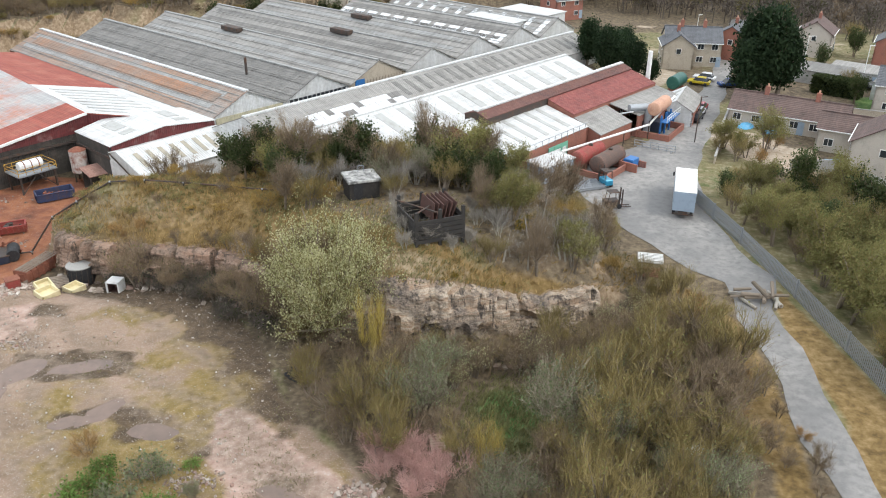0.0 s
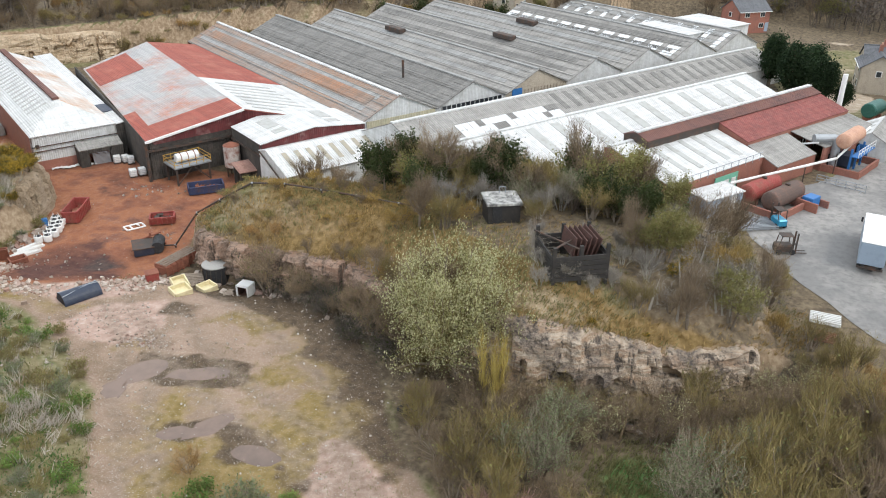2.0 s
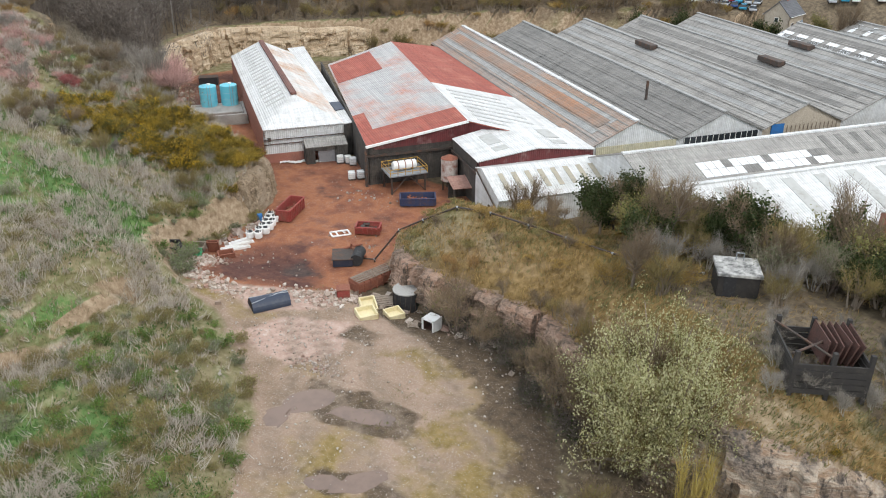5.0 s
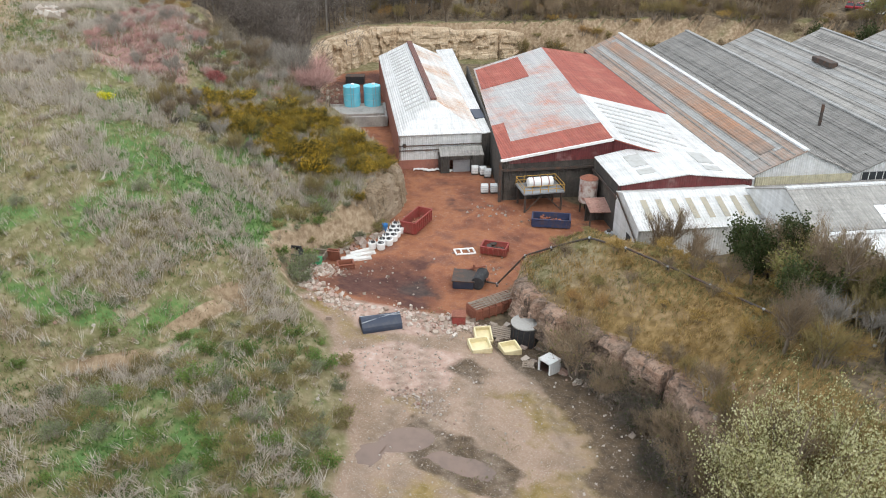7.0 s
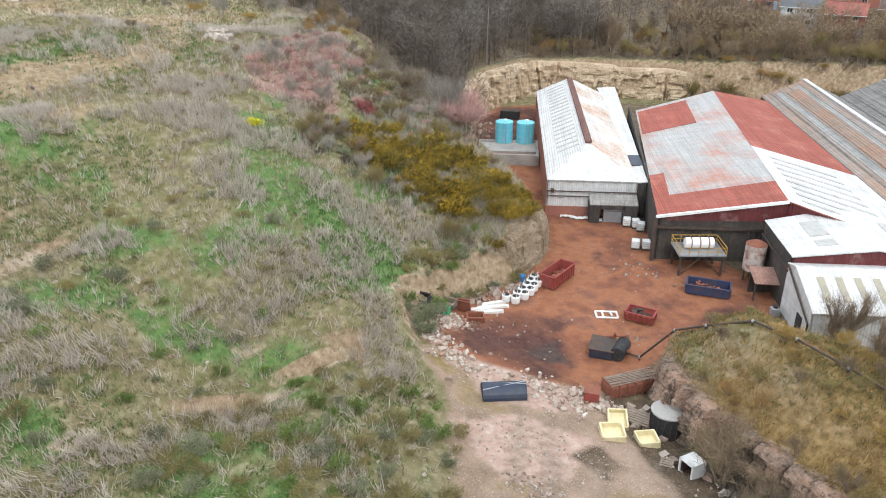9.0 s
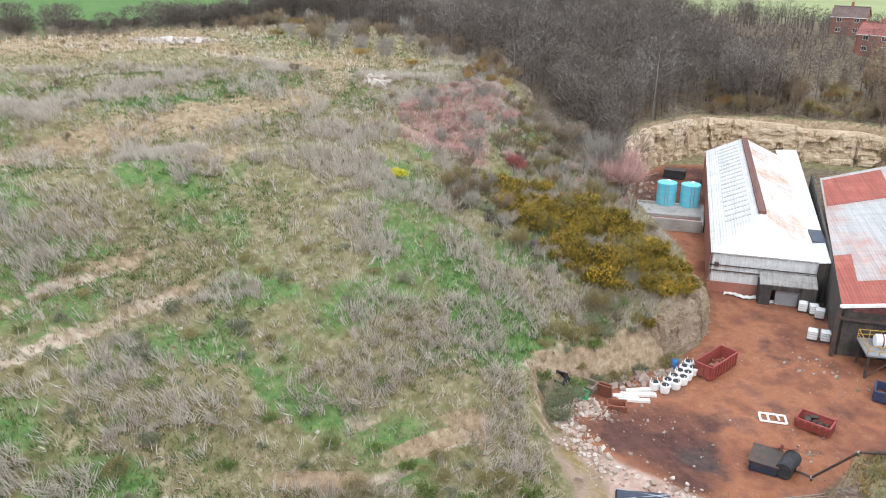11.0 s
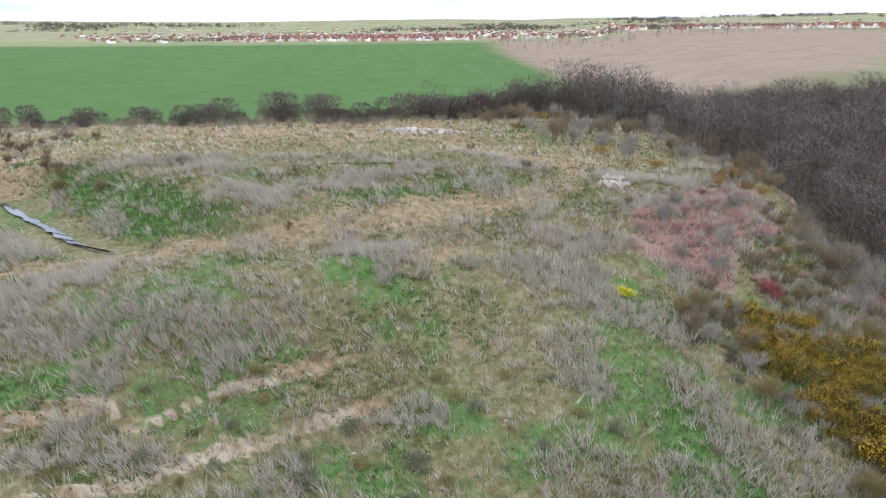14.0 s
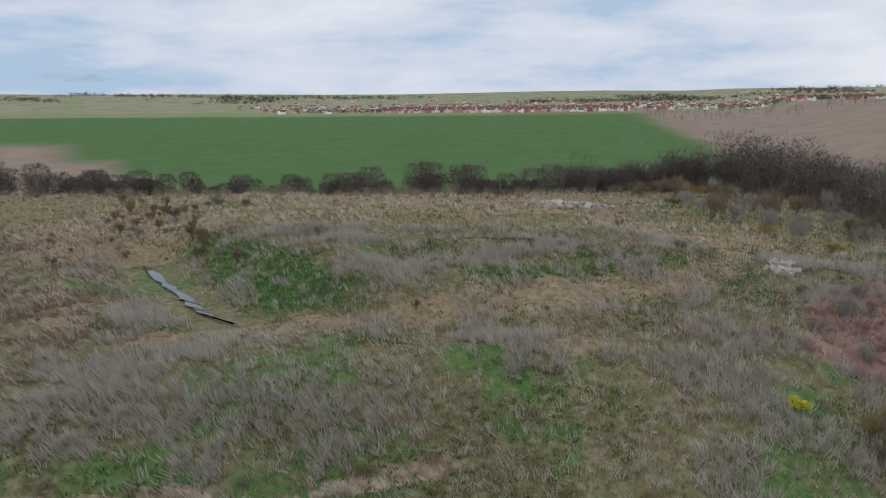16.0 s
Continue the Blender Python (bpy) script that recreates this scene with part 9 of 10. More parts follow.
# beyond the fence
scatter([(36, 96), (44, 95), (52, 90), (58, 80), (58, 60), (52, 46), (37, 46), (36.5, 70), (34, 86)], 2.4, ["hedge", "olive", "hedge", "hedge", "brown", "ivy", "olive"], 0.65, 1.05, 11)
scatter([(37, 106), (46, 104), (48, 112), (40, 112)], 2.8, ["olive", "hedge", "orange"], 0.6, 0.9, 12, 0.8)
# slope of the tip above the yard
for x, y, k, s in ((-66.6, 77.5, "flank", 0.9), (-67.0, 80.4, "greygreen", 0.7), (-66.5, 83.6, "flank", 0.8), (-66.4, 74.6, "greygreen", 0.8), (-65.6, 72.0, "green", 0.8), (-68.6, 82, "gorse", 0.6), (-69.2, 86.5, "gorse", 0.7), (-70, 79.5, "brown", 0.35), (-69.6, 76, "flank", 0.7), (-68.9, 73.5, "flank", 0.8)):
    put(k, x, y, s)
TREES_BY_TANKS = ((-95, 98.5, "red", 2.3), (-97, 97, "grey", 1.2), (-93.5, 96.5, "red", 1.7), (-99, 99.5, "brown", 1.0), (-103, 99, "grey", 1.1), (-108, 100, "grey", 1.2), (-113, 103, "brown", 1.0), (-106, 96, "brown", 0.9))
GORSE = [(-94, 77.5), (-92.5, 82.5), (-86, 88), (-79, 93), (-72, 91), (-70.3, 87), (-73.5, 81.5), (-78, 78), (-84, 75.5)]
scatter(GORSE, 1.5, ["gorse", "gorse", "gorse", "gorse", "flank", "gorse"], 0.6, 1.25, 13, 0.92)
scatter(GORSE, 3.4, ["flank", "grey", "greygreen"], 0.3, 0.5, 42, 0.6)
scatter([(-99, 77.5), (-90, 69), (-82.5, 72.5), (-74, 75), (-69, 77), (-72, 81), (-78, 77.5), (-84, 75), (-94, 78)], 1.7, ["brown", "greygreen", "bramble", "grey", "olive", "greygreen"], 0.3, 0.62, 41, 0.85)
scatter([(-94, 82.5), (-98, 81), (-111, 89), (-126, 97), (-125, 101), (-112, 99.5), (-100, 98), (-88, 96), (-80, 94.5), (-86, 88.5)], 2.0, ["brown", "grey", "olive", "brown", "red"], 0.28, 0.55, 14, 0.9)
scatter([(-106, 70), (-119, 78), (-130, 91), (-127, 98), (-111, 90.5), (-106, 84), (-98, 78.5), (-101, 73)], 2.6, ["red", "red", "red", "red", "grey"], 0.35, 0.7, 15, 0.95)
scatter([(-100, 66), (-108, 66), (-124, 76), (-134, 88), (-122, 80), (-107, 72)], 2.4, ["red", "greygreen", "grey", "brown"], 0.2, 0.36, 46, 0.7)
scatter([(-126, 97), (-132, 92), (-150, 101), (-152, 110), (-136, 106)], 2.8, ["orange", "brown", "grey", "brown", "ochre"], 0.5, 0.9, 47, 0.85)
for x, y, s in ((-96.7, 82.4, 0.8), (-95.9, 82.9, 0.55), (-97.5, 83.0, 0.6)):
    put("crimson", x, y, s)
for x, y, k, s in TREES_BY_TANKS:
    put(k, x, y, s)
scatter([(-66, 70), (-68, 76), (-69, 83), (-73, 86), (-74, 79), (-71, 73), (-67, 68), (-63.5, 64.5), (-62.5, 66.5)], 1.6, ["greygreen", "flank", "green", "flank"], 0.35, 0.8, 16, 0.8)
# near flank of the tip
FLANK = [(-58.5, 43), (-58.5, 53), (-58.2, 57.5), (-51.2, 62), (-45.3, 59.5), (-40.5, 54.5), (-34, 46), (-29, 38), (-34, 28), (-46, 32), (-52, 38)]
scatter(FLANK, 1.6, ["green", "greygreen", "flank", "green", "flank", "flank"], 0.32, 0.85, 17, 0.75)
scatter([(-60, 52), (-66, 57), (-75, 60), (-84, 54), (-86, 30), (-78, 14), (-58, 20), (-54, 34)], 3.4, ["greygreen", "green", "flank", "greygreen", "flank"], 0.3, 0.75, 18, 0.7)
scatter([(-95, 20), (-100, 70), (-120, 80), (-150, 90), (-200, 85), (-205, -40), (-150, -50), (-110, -20)], 8.0, ["greygreen", "flank", "grey", "brown"], 0.2, 0.4, 19, 0.4)
scatter([(-150, 88), (-200, 74), (-225, 60), (-232, 90), (-200, 112), (-165, 112)], 4.5, ["ochre", "grey", "brown", "grey", "brown"], 0.6, 1.1, 20, 0.7)
put("yellow", -95.1, 66.1, 1.15)
for x, y, s in ((-62, 67.6, 1.0), (-63.2, 69.2, 1.1), (-61, 66.6, 0.9), (-64, 70.6, 0.8)):
    put("greygreen", x, y, s)
for x, y, s in ((-330, 170, 1.7), (-322, 186, 1.9), (-310, 200, 1.7), (-318, 150, 1.5), (-300, 214, 1.8), (-285, 226, 1.7), (-336, 132, 1.5)):
    put("bare", x, y, s)
for x, y, s in ((15, 38, 1.0), (12, 42, 0.9)):
    put("olive", x, y, s)
for x, y in ((-4.2, 69), (-3.6, 66.5), (2.6, 66.8), (3.2, 70), (-1.5, 65.2), (1.0, 65.4), (-4.5, 72), (3, 73), (0, 74.2)):
    put("grey", x, y, 0.5)
for x, y, s in ((-3.0, 45.5, 1.1), (-1.2, 44.6, 1.2), (-3.5, 43.6, 1.0), (0.4, 43.2, 1.1), (-2, 42, 1.1), (-4.5, 46.6, 0.8)):
    put("red", x, y, s)
for x, y, s, k in ((-22, 41, 1.2, "greygreen"), (-19, 40, 1.1, "green"), (-24, 44, 0.9, "green"), (-20.5, 43, 1.2, "greygreen"), (-23.5, 42, 1.3, "green"), (-17, 41.5, 0.9, "haze"), (-25, 41, 1.2, "green"), (-18, 44.6, 0.7, "green"), (-26, 46, 0.6, "orange")):
    put(k, x, y, s if k != "haze" else 0.35)
for x, y, s in ((53, 137, 1.7), (56, 138.5, 1.8), (58.8, 139.5, 1.65), (54.5, 141, 1.6), (30.5, 153, 1.2), (33, 157, 1.3), (35.5, 150, 0.95), (38.5, 148, 0.75), (28.5, 160, 1.2), (36, 162, 1.1)):
    put("conifer", x, y, s)
scatter([(-60, 206), (-20, 214), (30, 228), (90, 200), (140, 180), (150, 240), (40, 262), (-60, 250)], 5.5, ["bare", "hedge", "bare", "ivy"], 0.9, 1.3, 21, 0.55, lambda x, y: not (-62 < x < 12 and 218 < y < 244))
for x, y, k, s in ((-33, 96, "bare", 0.9), (-24.5, 92.5, "ivy", 1.15), (-12, 93, "ivy", 1.1), (-9, 95, "ivy", 1.2), (-2, 93, "ivy", 1.0), (10, 88, "ivy", 0.9), (4, 92, "bare", 1.2), (14, 86, "bare", 0.9), (-36, 97, "bare", 0.8)):
    put(k, x, y, s)


scatter([(60, 100), (130, 80), (160, 160), (110, 200), (66, 190), (64, 140)], 9.5, ["hedge", "bare", "olive", "ivy"], 0.7, 1.0, 22, 0.55)
scatter([(-124, 180), (-96, 197), (-72, 213), (-40, 218), (-44, 212), (-70, 203), (-92, 187), (-108, 170), (-122, 158), (-135, 146), (-142, 156)], 3.2, ["brown", "bare", "olive", "orange"], 0.5, 0.9, 23, 0.85)
scatter([(-112, 163), (-104, 170), (-90, 187), (-70, 203), (-40, 216), (-40, 224), (-72, 214), (-95, 198), (-116, 174)], 2.6, ["brown", "olive", "flank", "ochre", "brown"], 0.5, 0.95, 53, 0.95)
# woods: joined masses of bare trees
def wood(name, label, poly, spacing, seed, mat, hmin, hmax, edge_mat=None, twigs=150, round_=False, fat=0.045, dome=False, rise=0.0, wide=1.0, patchy=False, trunk=0.16):
    rng = np.random.RandomState(seed)
    xs, ys = [p[0] for p in poly], [p[1] for p in poly]
    area = (max(xs) - min(xs)) * (max(ys) - min(ys))
    n = int(area / spacing ** 2)
    X, Y = rng.uniform(min(xs), max(xs), n), rng.uniform(min(ys), max(ys), n)
    ok = inside(X, Y, poly)
    if patchy:
        ok &= value_noise(X, Y, 260, seed) + 0.5 * value_noise(X, Y, 90, seed + 2) > 0.12
    X, Y = X[ok], Y[ok]
    Z = ground_z(X, Y)
    n = len(X)
    Hh = hmin + (hmax - hmin) * rng.rand(n) + rise * smooth(-140, -215, X)
    Hh = Hh * (1 + (0.55 if dome or round_ else 0.3) * value_noise(X, Y, 17, seed)) * (0.82 + 0.36 * rng.rand(n) ** 2)
    V_, F_ = [], []
    # trunks: three-sided tapers
    ang = np.arange(3) * 2.094
    lo = np.stack([np.stack([X + trunk * math.cos(a), Y + trunk * math.sin(a), Z - .3], 1) for a in ang], 1)
    top = np.stack([X + rng.randn(n) * .4, Y + rng.randn(n) * .4, Z + Hh * .85], 1)[:, None, :]
    tr = np.concatenate([lo, top], 1).reshape(-1, 3)
    b0 = np.arange(n)[:, None] * 4
    tri = np.concatenate([b0 + np.array([[0, 1, 3]]), b0 + np.array([[1, 2, 3]]), b0 + np.array([[2, 0, 3]])], 0)
    # twigs: fans rising from the upper trunk
    m_ = twigs
    who = np.repeat(np.arange(n), m_)
    k = len(who)
    w = 0.28 + 0.62 * rng.rand(k)
    a = rng.rand(k) * math.tau
    rad = Hh[who] * 0.24 * np.sqrt(rng.rand(k)) * (1.25 - w)
    if dome:
        w = 0.26 + 0.66 * rng.rand(k)
        rad = wide * Hh[who] * 0.26 * np.sqrt(rng.rand(k)) * np.sqrt(np.clip(1 - ((w - 0.60) / 0.38) ** 2, 0.05, 1))
    if round_:
        w = 0.12 + 0.72 * rng.rand(k)
        rad = Hh[who] * 0.52 * np.sqrt(rng.rand(k)) * np.sqrt(np.clip(1 - ((w - 0.45) / 0.55) ** 2, 0.05, 1))
    P = np.stack([X[who] + rad * np.cos(a), Y[who] + rad * np.sin(a), Z[who] + Hh[who] * w], 1)
    lift = 0.25 + 0.55 * rng.rand(k) if dome or round_ else 0.6 + rng.rand(k)
    d = np.stack([np.cos(a) * .6, np.sin(a) * .6, lift], 1) + rng.randn(k, 3) * .3
    d /= np.linalg.norm(d, axis=1, keepdims=True)
    L = Hh[who][:, None] * (0.08 + 0.12 * rng.rand(k, 1)) * (0.5 if round_ else 0.75)
    sd = np.cross(d, rng.randn(k, 3))
    sd /= np.linalg.norm(sd, axis=1, keepdims=True) + 1e-9
    tw = np.stack([P - sd * fat, P + sd * fat, P + d * L], 1).reshape(-1, 3)
    vv = np.concatenate([tr, tw])
    ff = tri.tolist() + (len(tr) + np.arange(3 * k).reshape(-1, 3)).tolist()
    return tagged(raw(name, vv.tolist(), ff, mat), label, "woodland", kind="stuff")


wood("hill_wood", "dense leafless dark wood on the hill", [(-108, 109), (-120, 107), (-134, 112), (-150, 117), (-175, 117), (-205, 104), (-228, 84), (-240, 62), (-290, 64), (-340, 115), (-330, 190), (-285, 196), (-233, 198), (-201, 193), (-155, 180), (-120, 166), (-134, 148), (-130, 128)], 3.3, 31, M["twig_wood"], 7, 12.5, twigs=320, dome=True, rise=1.5)
wood("hill_wood_pale", "paler grey crowns of ash standing in the dark wood", [(-116, 112), (-134, 114), (-150, 119), (-175, 119), (-205, 106), (-228, 86), (-250, 66), (-300, 70), (-340, 115), (-320, 185), (-200, 188), (-155, 175), (-126, 165), (-134, 148)], 9, 39, M["twig_pale_wood"], 8, 14.5, twigs=260, dome=True, rise=2.0, fat=0.035, trunk=0.26)
wood("wood_understory", "dark thorn scrub under the wood", [(-104, 104), (-118, 103), (-134, 107), (-150, 112), (-175, 113), (-205, 100), (-228, 82), (-240, 60), (-252, 70), (-222, 108), (-190, 128), (-150, 138), (-132, 130)], 2.5, 58, M["twig_wood"], 1.5, 4.5, twigs=150, round_=True)
wood("quarry_rim_wood", "leafless trees on the quarry rim behind the works", [(-112, 172), (-95, 190), (-70, 212), (-60, 214), (-62, 250), (-110, 212), (-150, 214), (-122, 178)], 2.8, 32, M["twig_brown"], 5, 9, twigs=300, dome=True, fat=0.06)
wood("rim_copse", "low leafless copse beyond the quarry rim", [(-114, 172), (-155, 184), (-201, 197), (-236, 202), (-205, 232), (-150, 240), (-112, 212)], 4.0, 59, M["twig_wood"], 3.5, 7, twigs=200, dome=True)
wood("field_edge_trees", "row of leafless trees along the field edge", [(-228, -180), (-240, -180), (-256, 20), (-262, 112), (-232, 112), (-228, 20)], 6.2, 33, M["twig_wood"], 6, 10.5, twigs=1300, dome=True, fat=0.05, wide=1.55)
wood("field_edge_scrub", "low scrub along the edge of the tip", [(-205, -60), (-228, -170), (-236, -100), (-236, 112), (-215, 100), (-208, 40)], 3.6, 37, M["twig_scrub"], 1.2, 2.8, twigs=160, round_=True)
wood("rim_scrub", "grey-brown scrub on the rim of the tip", [(-150, 100), (-178, 92), (-196, 74), (-204, 40), (-200, -10), (-206, -60), (-216, -60), (-222, 60), (-205, 104), (-175, 116)], 5.6, 57, M["twig_scrub"], 0.9, 2.4, twigs=170, round_=True)
wood("road_side_wood", "leafless trees behind the far road", [(-70, 240), (10, 244), (66, 208), (105, 180), (150, 150), (230, 240), (60, 350), (-90, 330)], 4.0, 34, M["twig_wood"], 8, 13, twigs=110, dome=True, fat=0.12)
wood("far_hedges", "distant hedgerow trees on the plain", [(-900, 225), (-1300, 250), (-1700, 900), (-900, 700)], 24, 35, M["twig_dark"], 6, 13, twigs=60)
wood("skyline_trees", "far tree belts on the skyline", [(-1330, -700), (-1420, -700), (-1500, 700), (-1360, 700)], 12, 36, M["twig_dark"], 5, 9, twigs=60, round_=True, fat=0.4, patchy=True)
wood("skyline_woods", "far woods on the skyline hills", [(-2700, -2600), (-3300, -2600), (-3300, 2600), (-2700, 2600)], 22, 38, M["twig_dark"], 9, 16, twigs=50, round_=True, fat=1.2, patchy=True)


wood("slope_scrub", "dense grey leafless scrub on the slope above the yard", [(-89, 93), (-97, 91), (-104, 91), (-114, 95), (-128, 104), (-138, 111), (-128, 114), (-110, 107), (-98, 101), (-90, 97)], 2.3, 71, M["twig_scrub"], 1.6, 3.8, twigs=420, round_=True, fat=0.026)
wood("slope_thorns", "dark thorn scrub on the slope above the yard", [(-90, 93), (-99, 92), (-114, 97), (-130, 106), (-126, 113), (-110, 106.5), (-98, 100)], 3.4, 72, M["twig_grey"], 1.4, 3.6, twigs=420, round_=True, fat=0.026)
wood("briar_thicket", "pinkish haze of leafless briars", [(-104, 70), (-119, 78), (-130, 91), (-127, 97), (-111, 90), (-106, 84), (-98, 79), (-100, 73)], 1.5, 73, M["twig_red"], 0.8, 1.9, twigs=150, round_=True, fat=0.022)
wood("hollow_scrub", "olive-brown scrub crowding the foot of the rock", [(-8, 58.6), (-1, 58.4), (4, 60.2), (9, 61.8), (13, 63.2), (18, 65.6), (22, 63), (18, 58.5), (10, 57), (0, 56), (-8, 56.5)], 2.3, 74, M["twig_brown"], 2.6, 5.2, twigs=620, round_=True, fat=0.02)
wood("hollow_wands", "olive stems among the scrub below the rock", [(-7, 58.6), (4, 59.5), (13, 62.5), (20, 64), (20, 58), (8, 55), (-7, 56)], 3.0, 75, M["twig_olive"], 2.8, 5.2, twigs=520, round_=True, fat=0.02)
wood("rim_brush", "low brown brush along the top of the back wall", [(-132.5, 128), (-136, 145), (-122.5, 161), (-107.5, 175), (-91.5, 195), (-69, 210.5), (-62, 218), (-96, 204), (-114, 182), (-128, 168), (-144, 146), (-140, 128)], 2.0, 78, M["twig_brown"], 1.0, 2.8, twigs=280, round_=True, fat=0.03)
wood("crown_undergrowth", "dark undergrowth beneath the trees of the ridge", [(-26, 88), (-15, 83), (-12, 80.5), (-4, 80), (3, 79), (10, 76), (16, 71), (19, 76), (12, 87), (2, 92), (-14, 95), (-26, 95)], 2.3, 76, M["twig_dark"], 1.4, 3.4, twigs=330, round_=True, fat=0.024)
wood("ridge_scrub", "grey and olive scrub about the old hopper", [(5.5, 65), (9, 65.6), (14, 67.6), (17, 70), (14, 76), (6, 79), (4.5, 76)], 2.3, 77, M["twig_grey"], 1.8, 4.0, twigs=480, round_=True, fat=0.016)

# grasses of the tip

def thin(X, Y, mat):
    """Less tall growth on the green mounds and on the beaten track."""
    f = 0.25 + 0.75 * smooth(0.5, 5.0, np.abs(line_distance(X, Y, TRACK)) + 2.0 * value_noise(X, Y, 7, 5))
    if mat is M["grass_dry"]:
        f = 0.5 + 0.5 * f
    f = f * smooth(2.2, 6, np.abs(line_distance(X, Y, DITCH)))
    if mat is not M["grass_green"]:
        for p in MOUND_GREENS:
            f = f * (1 - 0.45 * poly_mask(X, Y, p, 4))
    return f


def grass(name, label, mat, n, seed, region, density, hmin, hmax, lean, width=0.04, blades=5):
    rng = np.random.RandomState(seed)
    x0, x1, y0, y1 = region
    X, Y = rng.uniform(x0, x1, n), rng.uniform(y0, y1, n)
    keep = rng.rand(n) < density(X, Y) * thin(X, Y, mat)
    X, Y = X[keep], Y[keep]
    Z = ground_z(X, Y)
    b_ = blades
    who = np.repeat(np.arange(len(X)), b_)
    k = len(who)
    P = np.stack([X[who] + rng.randn(k) * .18, Y[who] + rng.randn(k) * .18, Z[who] - .05], 1)
    wind = np.array([0.75, -0.35, 0]) * lean
    d = rng.randn(k, 3) * np.array([.25, .25, .1]) + rng.randn(len(X), 3)[who] * np.array([.3, .3, 0]) + wind + np.array([0, 0, 1.0])
    d /= np.linalg.norm(d, axis=1, keepdims=True)
    L = hmin + (hmax - hmin) * rng.rand(k, 1)
    sd = np.cross(d, np.array([0.3, -0.2, 1.0]) + 0.45 * rng.randn(k, 3))
    sd /= np.linalg.norm(sd, axis=1, keepdims=True) + 1e-9
    tri = np.stack([P - sd * width, P + sd * width, P + d * L], 1)
    turn = (np.cross(sd, d) @ np.array([0.6, -0.6, 0.6])) < 0
    tri[turn] = tri[turn][:, [1, 0, 2]]
    vv = tri.reshape(-1, 3)
    ob = raw(name, vv.tolist(), np.arange(3 * k).reshape(-1, 3).tolist(), mat)
    return tagged(ob, label, "grass", kind="stuff")


def tip_only(X, Y):
    return smooth(0.3, 4, line_distance(X, Y, HILL_FOOT)) * (Y < 104)


def patch(X, Y, size, seed, lo, hi):
    return smooth(lo, hi, value_noise(X, Y, size, seed) + 0.4 * value_noise(X, Y, size * .35, seed + 1))


TIP = (-150, -26, -2, 100)
grass("reed_grass", "tall bleached grey grass in drifts", M["grass_grey"], 52000, 41, TIP, lambda X, Y: tip_only(X, Y) * np.maximum(0.06 + 0.94 * patch(X, Y, 5, 51, 0.06, 0.20), poly_mask(X, Y, [(-84, 2), (-89, 9), (-92.5, 22), (-96, 33), (-90, 34.5), (-86.5, 28.5), (-84.5, 16)], 3)), 0.8, 1.7, 0.7, 0.032, 12)
grass("brown_stalks", "brown dead weed stalks among the grass", M["grass_brown"], 18000, 61, TIP, lambda X, Y: tip_only(X, Y) * (0.08 + 0.9 * patch(X, Y, 9, 71, 0.05, 0.25)), 0.4, 1.1, 0.4, 0.024, 8)
grass("pale_stalks", "thin scatter of white bleached stalks", M["grass_grey"], 6000, 62, TIP, lambda X, Y: tip_only(X, Y), 0.6, 1.3, 0.7, 0.034, 6)
grass("dry_grass", "dry straw-coloured tussocks", M["grass_dry"], 50000, 42, TIP, lambda X, Y: tip_only(X, Y) * (0.06 + 0.7 * patch(X, Y, 12, 52, 0.0, 0.3)), 0.25, 0.7, 0.5, 0.04)
grass("green_grass", "fresh green grass and weeds", M["grass_green"], 80000, 43, TIP, lambda X, Y: np.maximum(tip_only(X, Y) * 0.85 * patch(X, Y, 7, 53, 0.0, 0.22), poly_mask(X, Y, GREEN_BANK, 2)), 0.15, 0.45, 0.2, 0.05)
grass("olive_grass", "low olive-green rough grass", M["grass_olive"], 48000, 44, TIP, lambda X, Y: tip_only(X, Y) * (0.3 + 0.5 * patch(X, Y, 14, 54, -0.2, 0.25)), 0.15, 0.5, 0.3, 0.045)
grass("far_reeds", "grey grass and weeds on the far tip", M["grass_grey"], 6000, 45, (-215, -150, -40, 100), lambda X, Y: 0.15 + 0.8 * patch(X, Y, 11, 55, 0.0, 0.3), 0.5, 1.2, 0.7, 0.06)
grass("bowl_grass", "fresh grass in the hollow of the tip", M["grass_green"], 30000, 46, (-190, -112, -16, 72), lambda X, Y: np.maximum(poly_mask(X, Y, MOUND_GREENS[0], 4), 0.8 * poly_mask(X, Y, MOUND_GREENS[1], 4)), 0.2, 0.6, 0.3, 0.07)
grass("ridge_grass", "dry orange-brown grass on the ridge", M["grass_ridge"], 30000, 47, (-44, 20, 60, 90), lambda X, Y: (line_distance(X, Y, RIDGE_SOUTH) > 0.8) * (line_distance(X, Y, RIDGE_NORTH) > 1) * (0.25 + 0.7 * patch(X, Y, 5, 57, -0.15, 0.2)) * (1 - 0.85 * poly_mask(X, Y, CROWN, 2)), 0.2, 0.6, 0.4, 0.04)
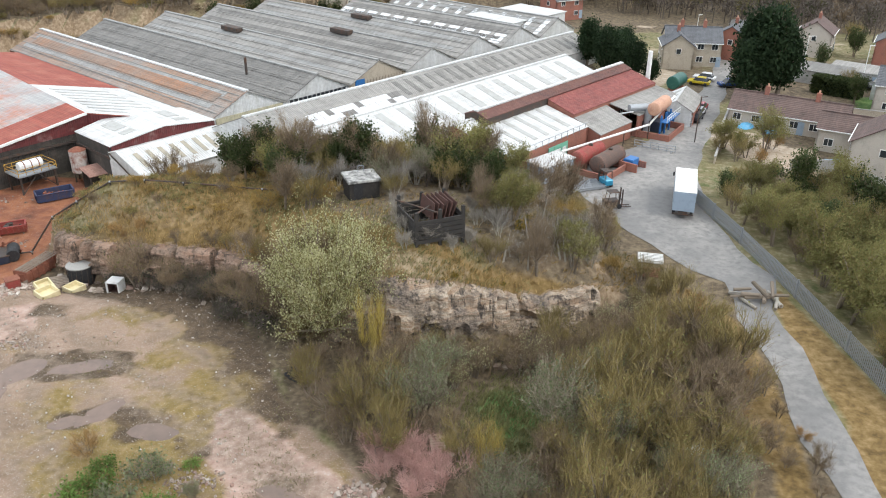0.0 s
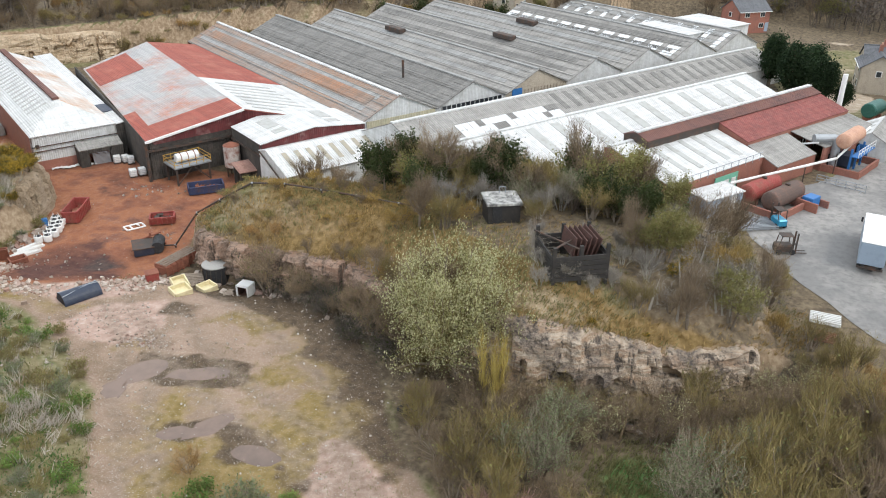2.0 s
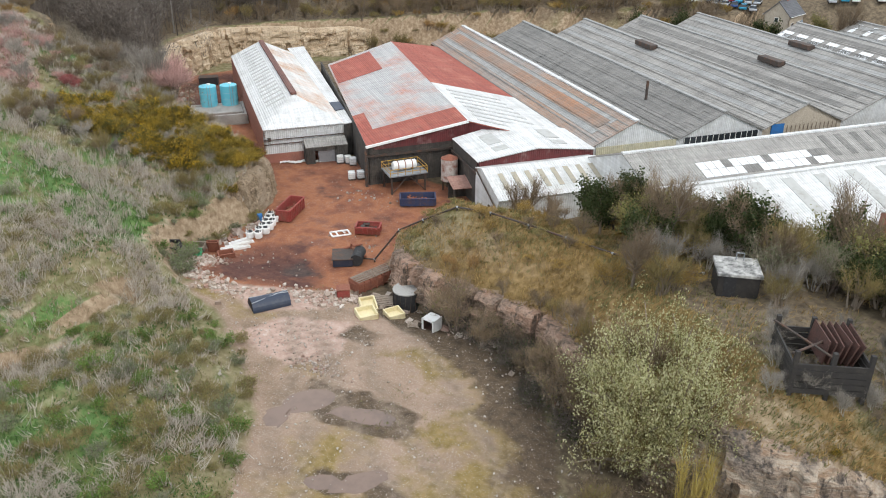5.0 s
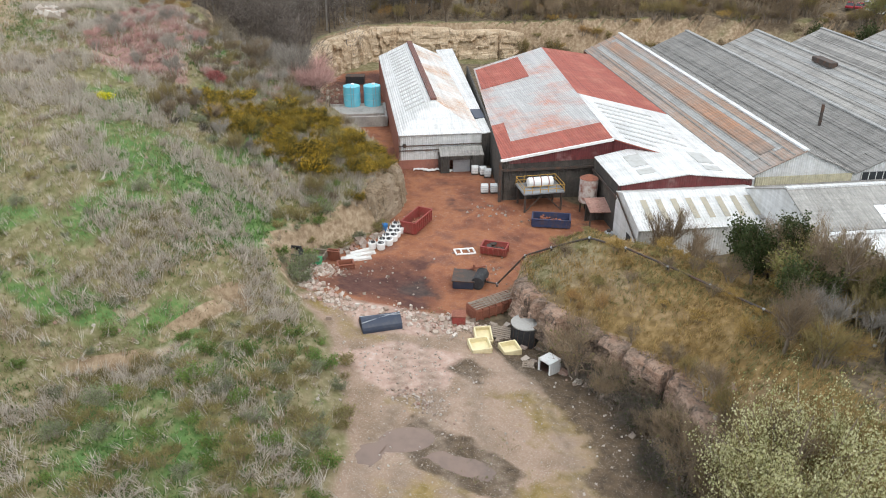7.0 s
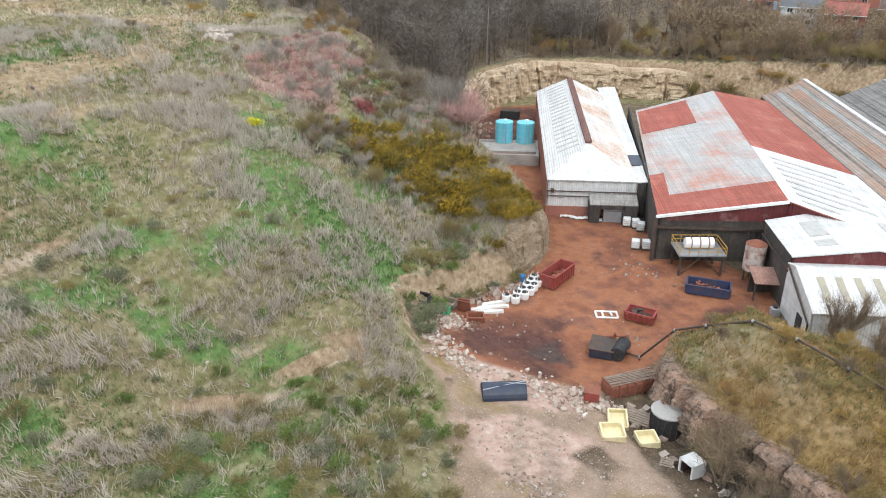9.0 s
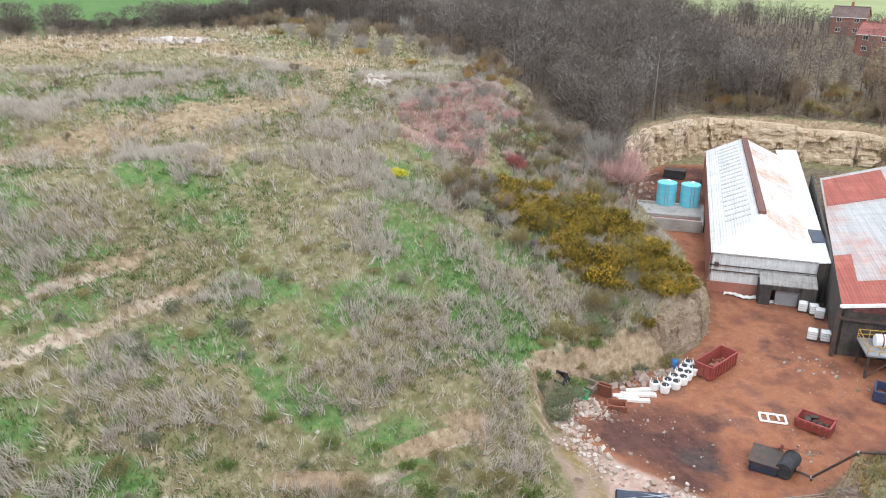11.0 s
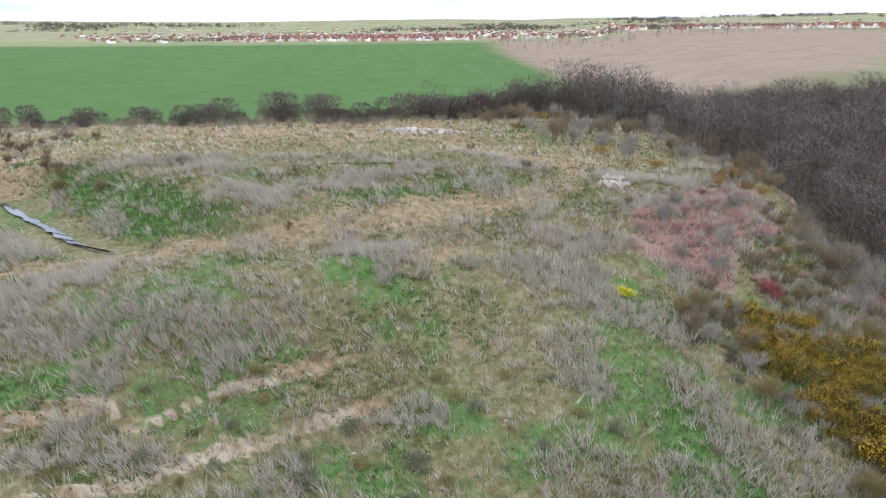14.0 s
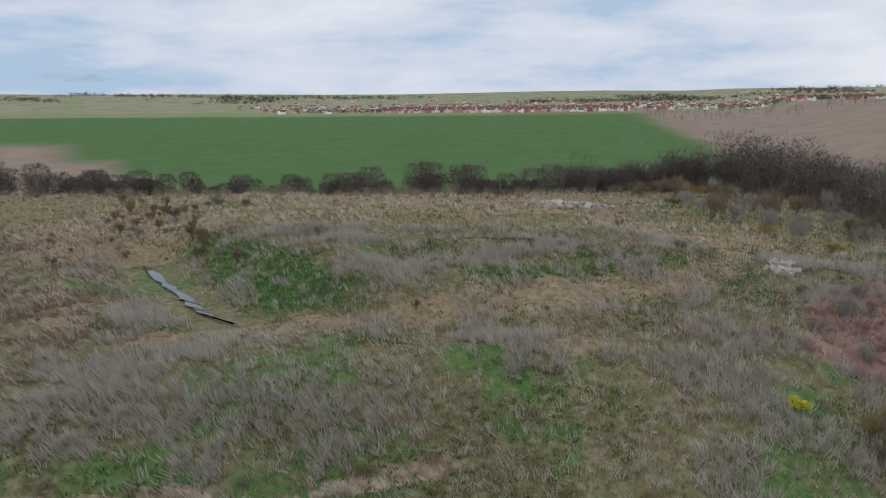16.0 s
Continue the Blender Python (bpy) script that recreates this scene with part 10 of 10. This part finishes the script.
grass("ridge_weeds", "olive-green weeds among the ridge grass", M["grass_olive"], 16000, 50, (-44, 20, 60, 90), lambda X, Y: (line_distance(X, Y, RIDGE_SOUTH) > 0.5) * (line_distance(X, Y, RIDGE_NORTH) > 1) * patch(X, Y, 6, 58, -0.1, 0.2) * (1 - 0.6 * poly_mask(X, Y, CROWN, 2)), 0.2, 0.55, 0.4, 0.04)
grass("floor_weeds", "sparse weeds on the quarry floor", M["grass_olive"], 9000, 48, (-50, -8, 30, 76), lambda X, Y: poly_mask(X, Y, FLOOR, 3) * 0.5 * patch(X, Y, 8, 56, 0.1, 0.35) + 0.3 * (X > -14) * (Y < 58), 0.1, 0.3, 0.2, 0.035)
grass("glade_grass", "lush grass in the hollow", M["grass_olive"], 2600, 49, (0, 12, 43, 57), lambda X, Y: poly_mask(X, Y, GREEN_GLADE, 2), 0.3, 0.7, 0.2, 0.05)
FAR_TIP = (-225, -148, -70, 106)
on_far = lambda X, Y: smooth(3, 8, np.abs(line_distance(X, Y, DITCH))) * (Y < 104)
grass("far_dry_grass", "dry tawny weeds on the far tip", M["grass_dry"], 22000, 63, FAR_TIP, lambda X, Y: on_far(X, Y) * (0.25 + 0.7 * patch(X, Y, 10, 72, 0.0, 0.25)), 0.4, 1.0, 0.5, 0.055)
grass("far_olive_grass", "rough olive grass on the far tip", M["grass_olive"], 14000, 64, FAR_TIP, lambda X, Y: on_far(X, Y) * (0.3 + 0.6 * patch(X, Y, 12, 73, -0.1, 0.25)), 0.25, 0.6, 0.4, 0.07)
grass("south_rough", "weeds and grass on the south side of the tip", M["grass_brown"], 26000, 65, (-150, -60, -70, 0), lambda X, Y: on_far(X, Y) * (0.25 + 0.7 * patch(X, Y, 10, 74, 0.0, 0.25)), 0.4, 1.0, 0.5, 0.05)
grass("south_reeds", "bleached grass on the south side of the tip", M["grass_grey"], 16000, 66, (-150, -60, -70, 0), lambda X, Y: on_far(X, Y) * (0.1 + 0.8 * patch(X, Y, 10, 75, 0.05, 0.25)), 0.6, 1.4, 0.9, 0.05)
for kk in KINDS.values():
    for src in kk:
        for o in list(src.children_recursive) + [src]:
            bpy.data.objects.remove(o)
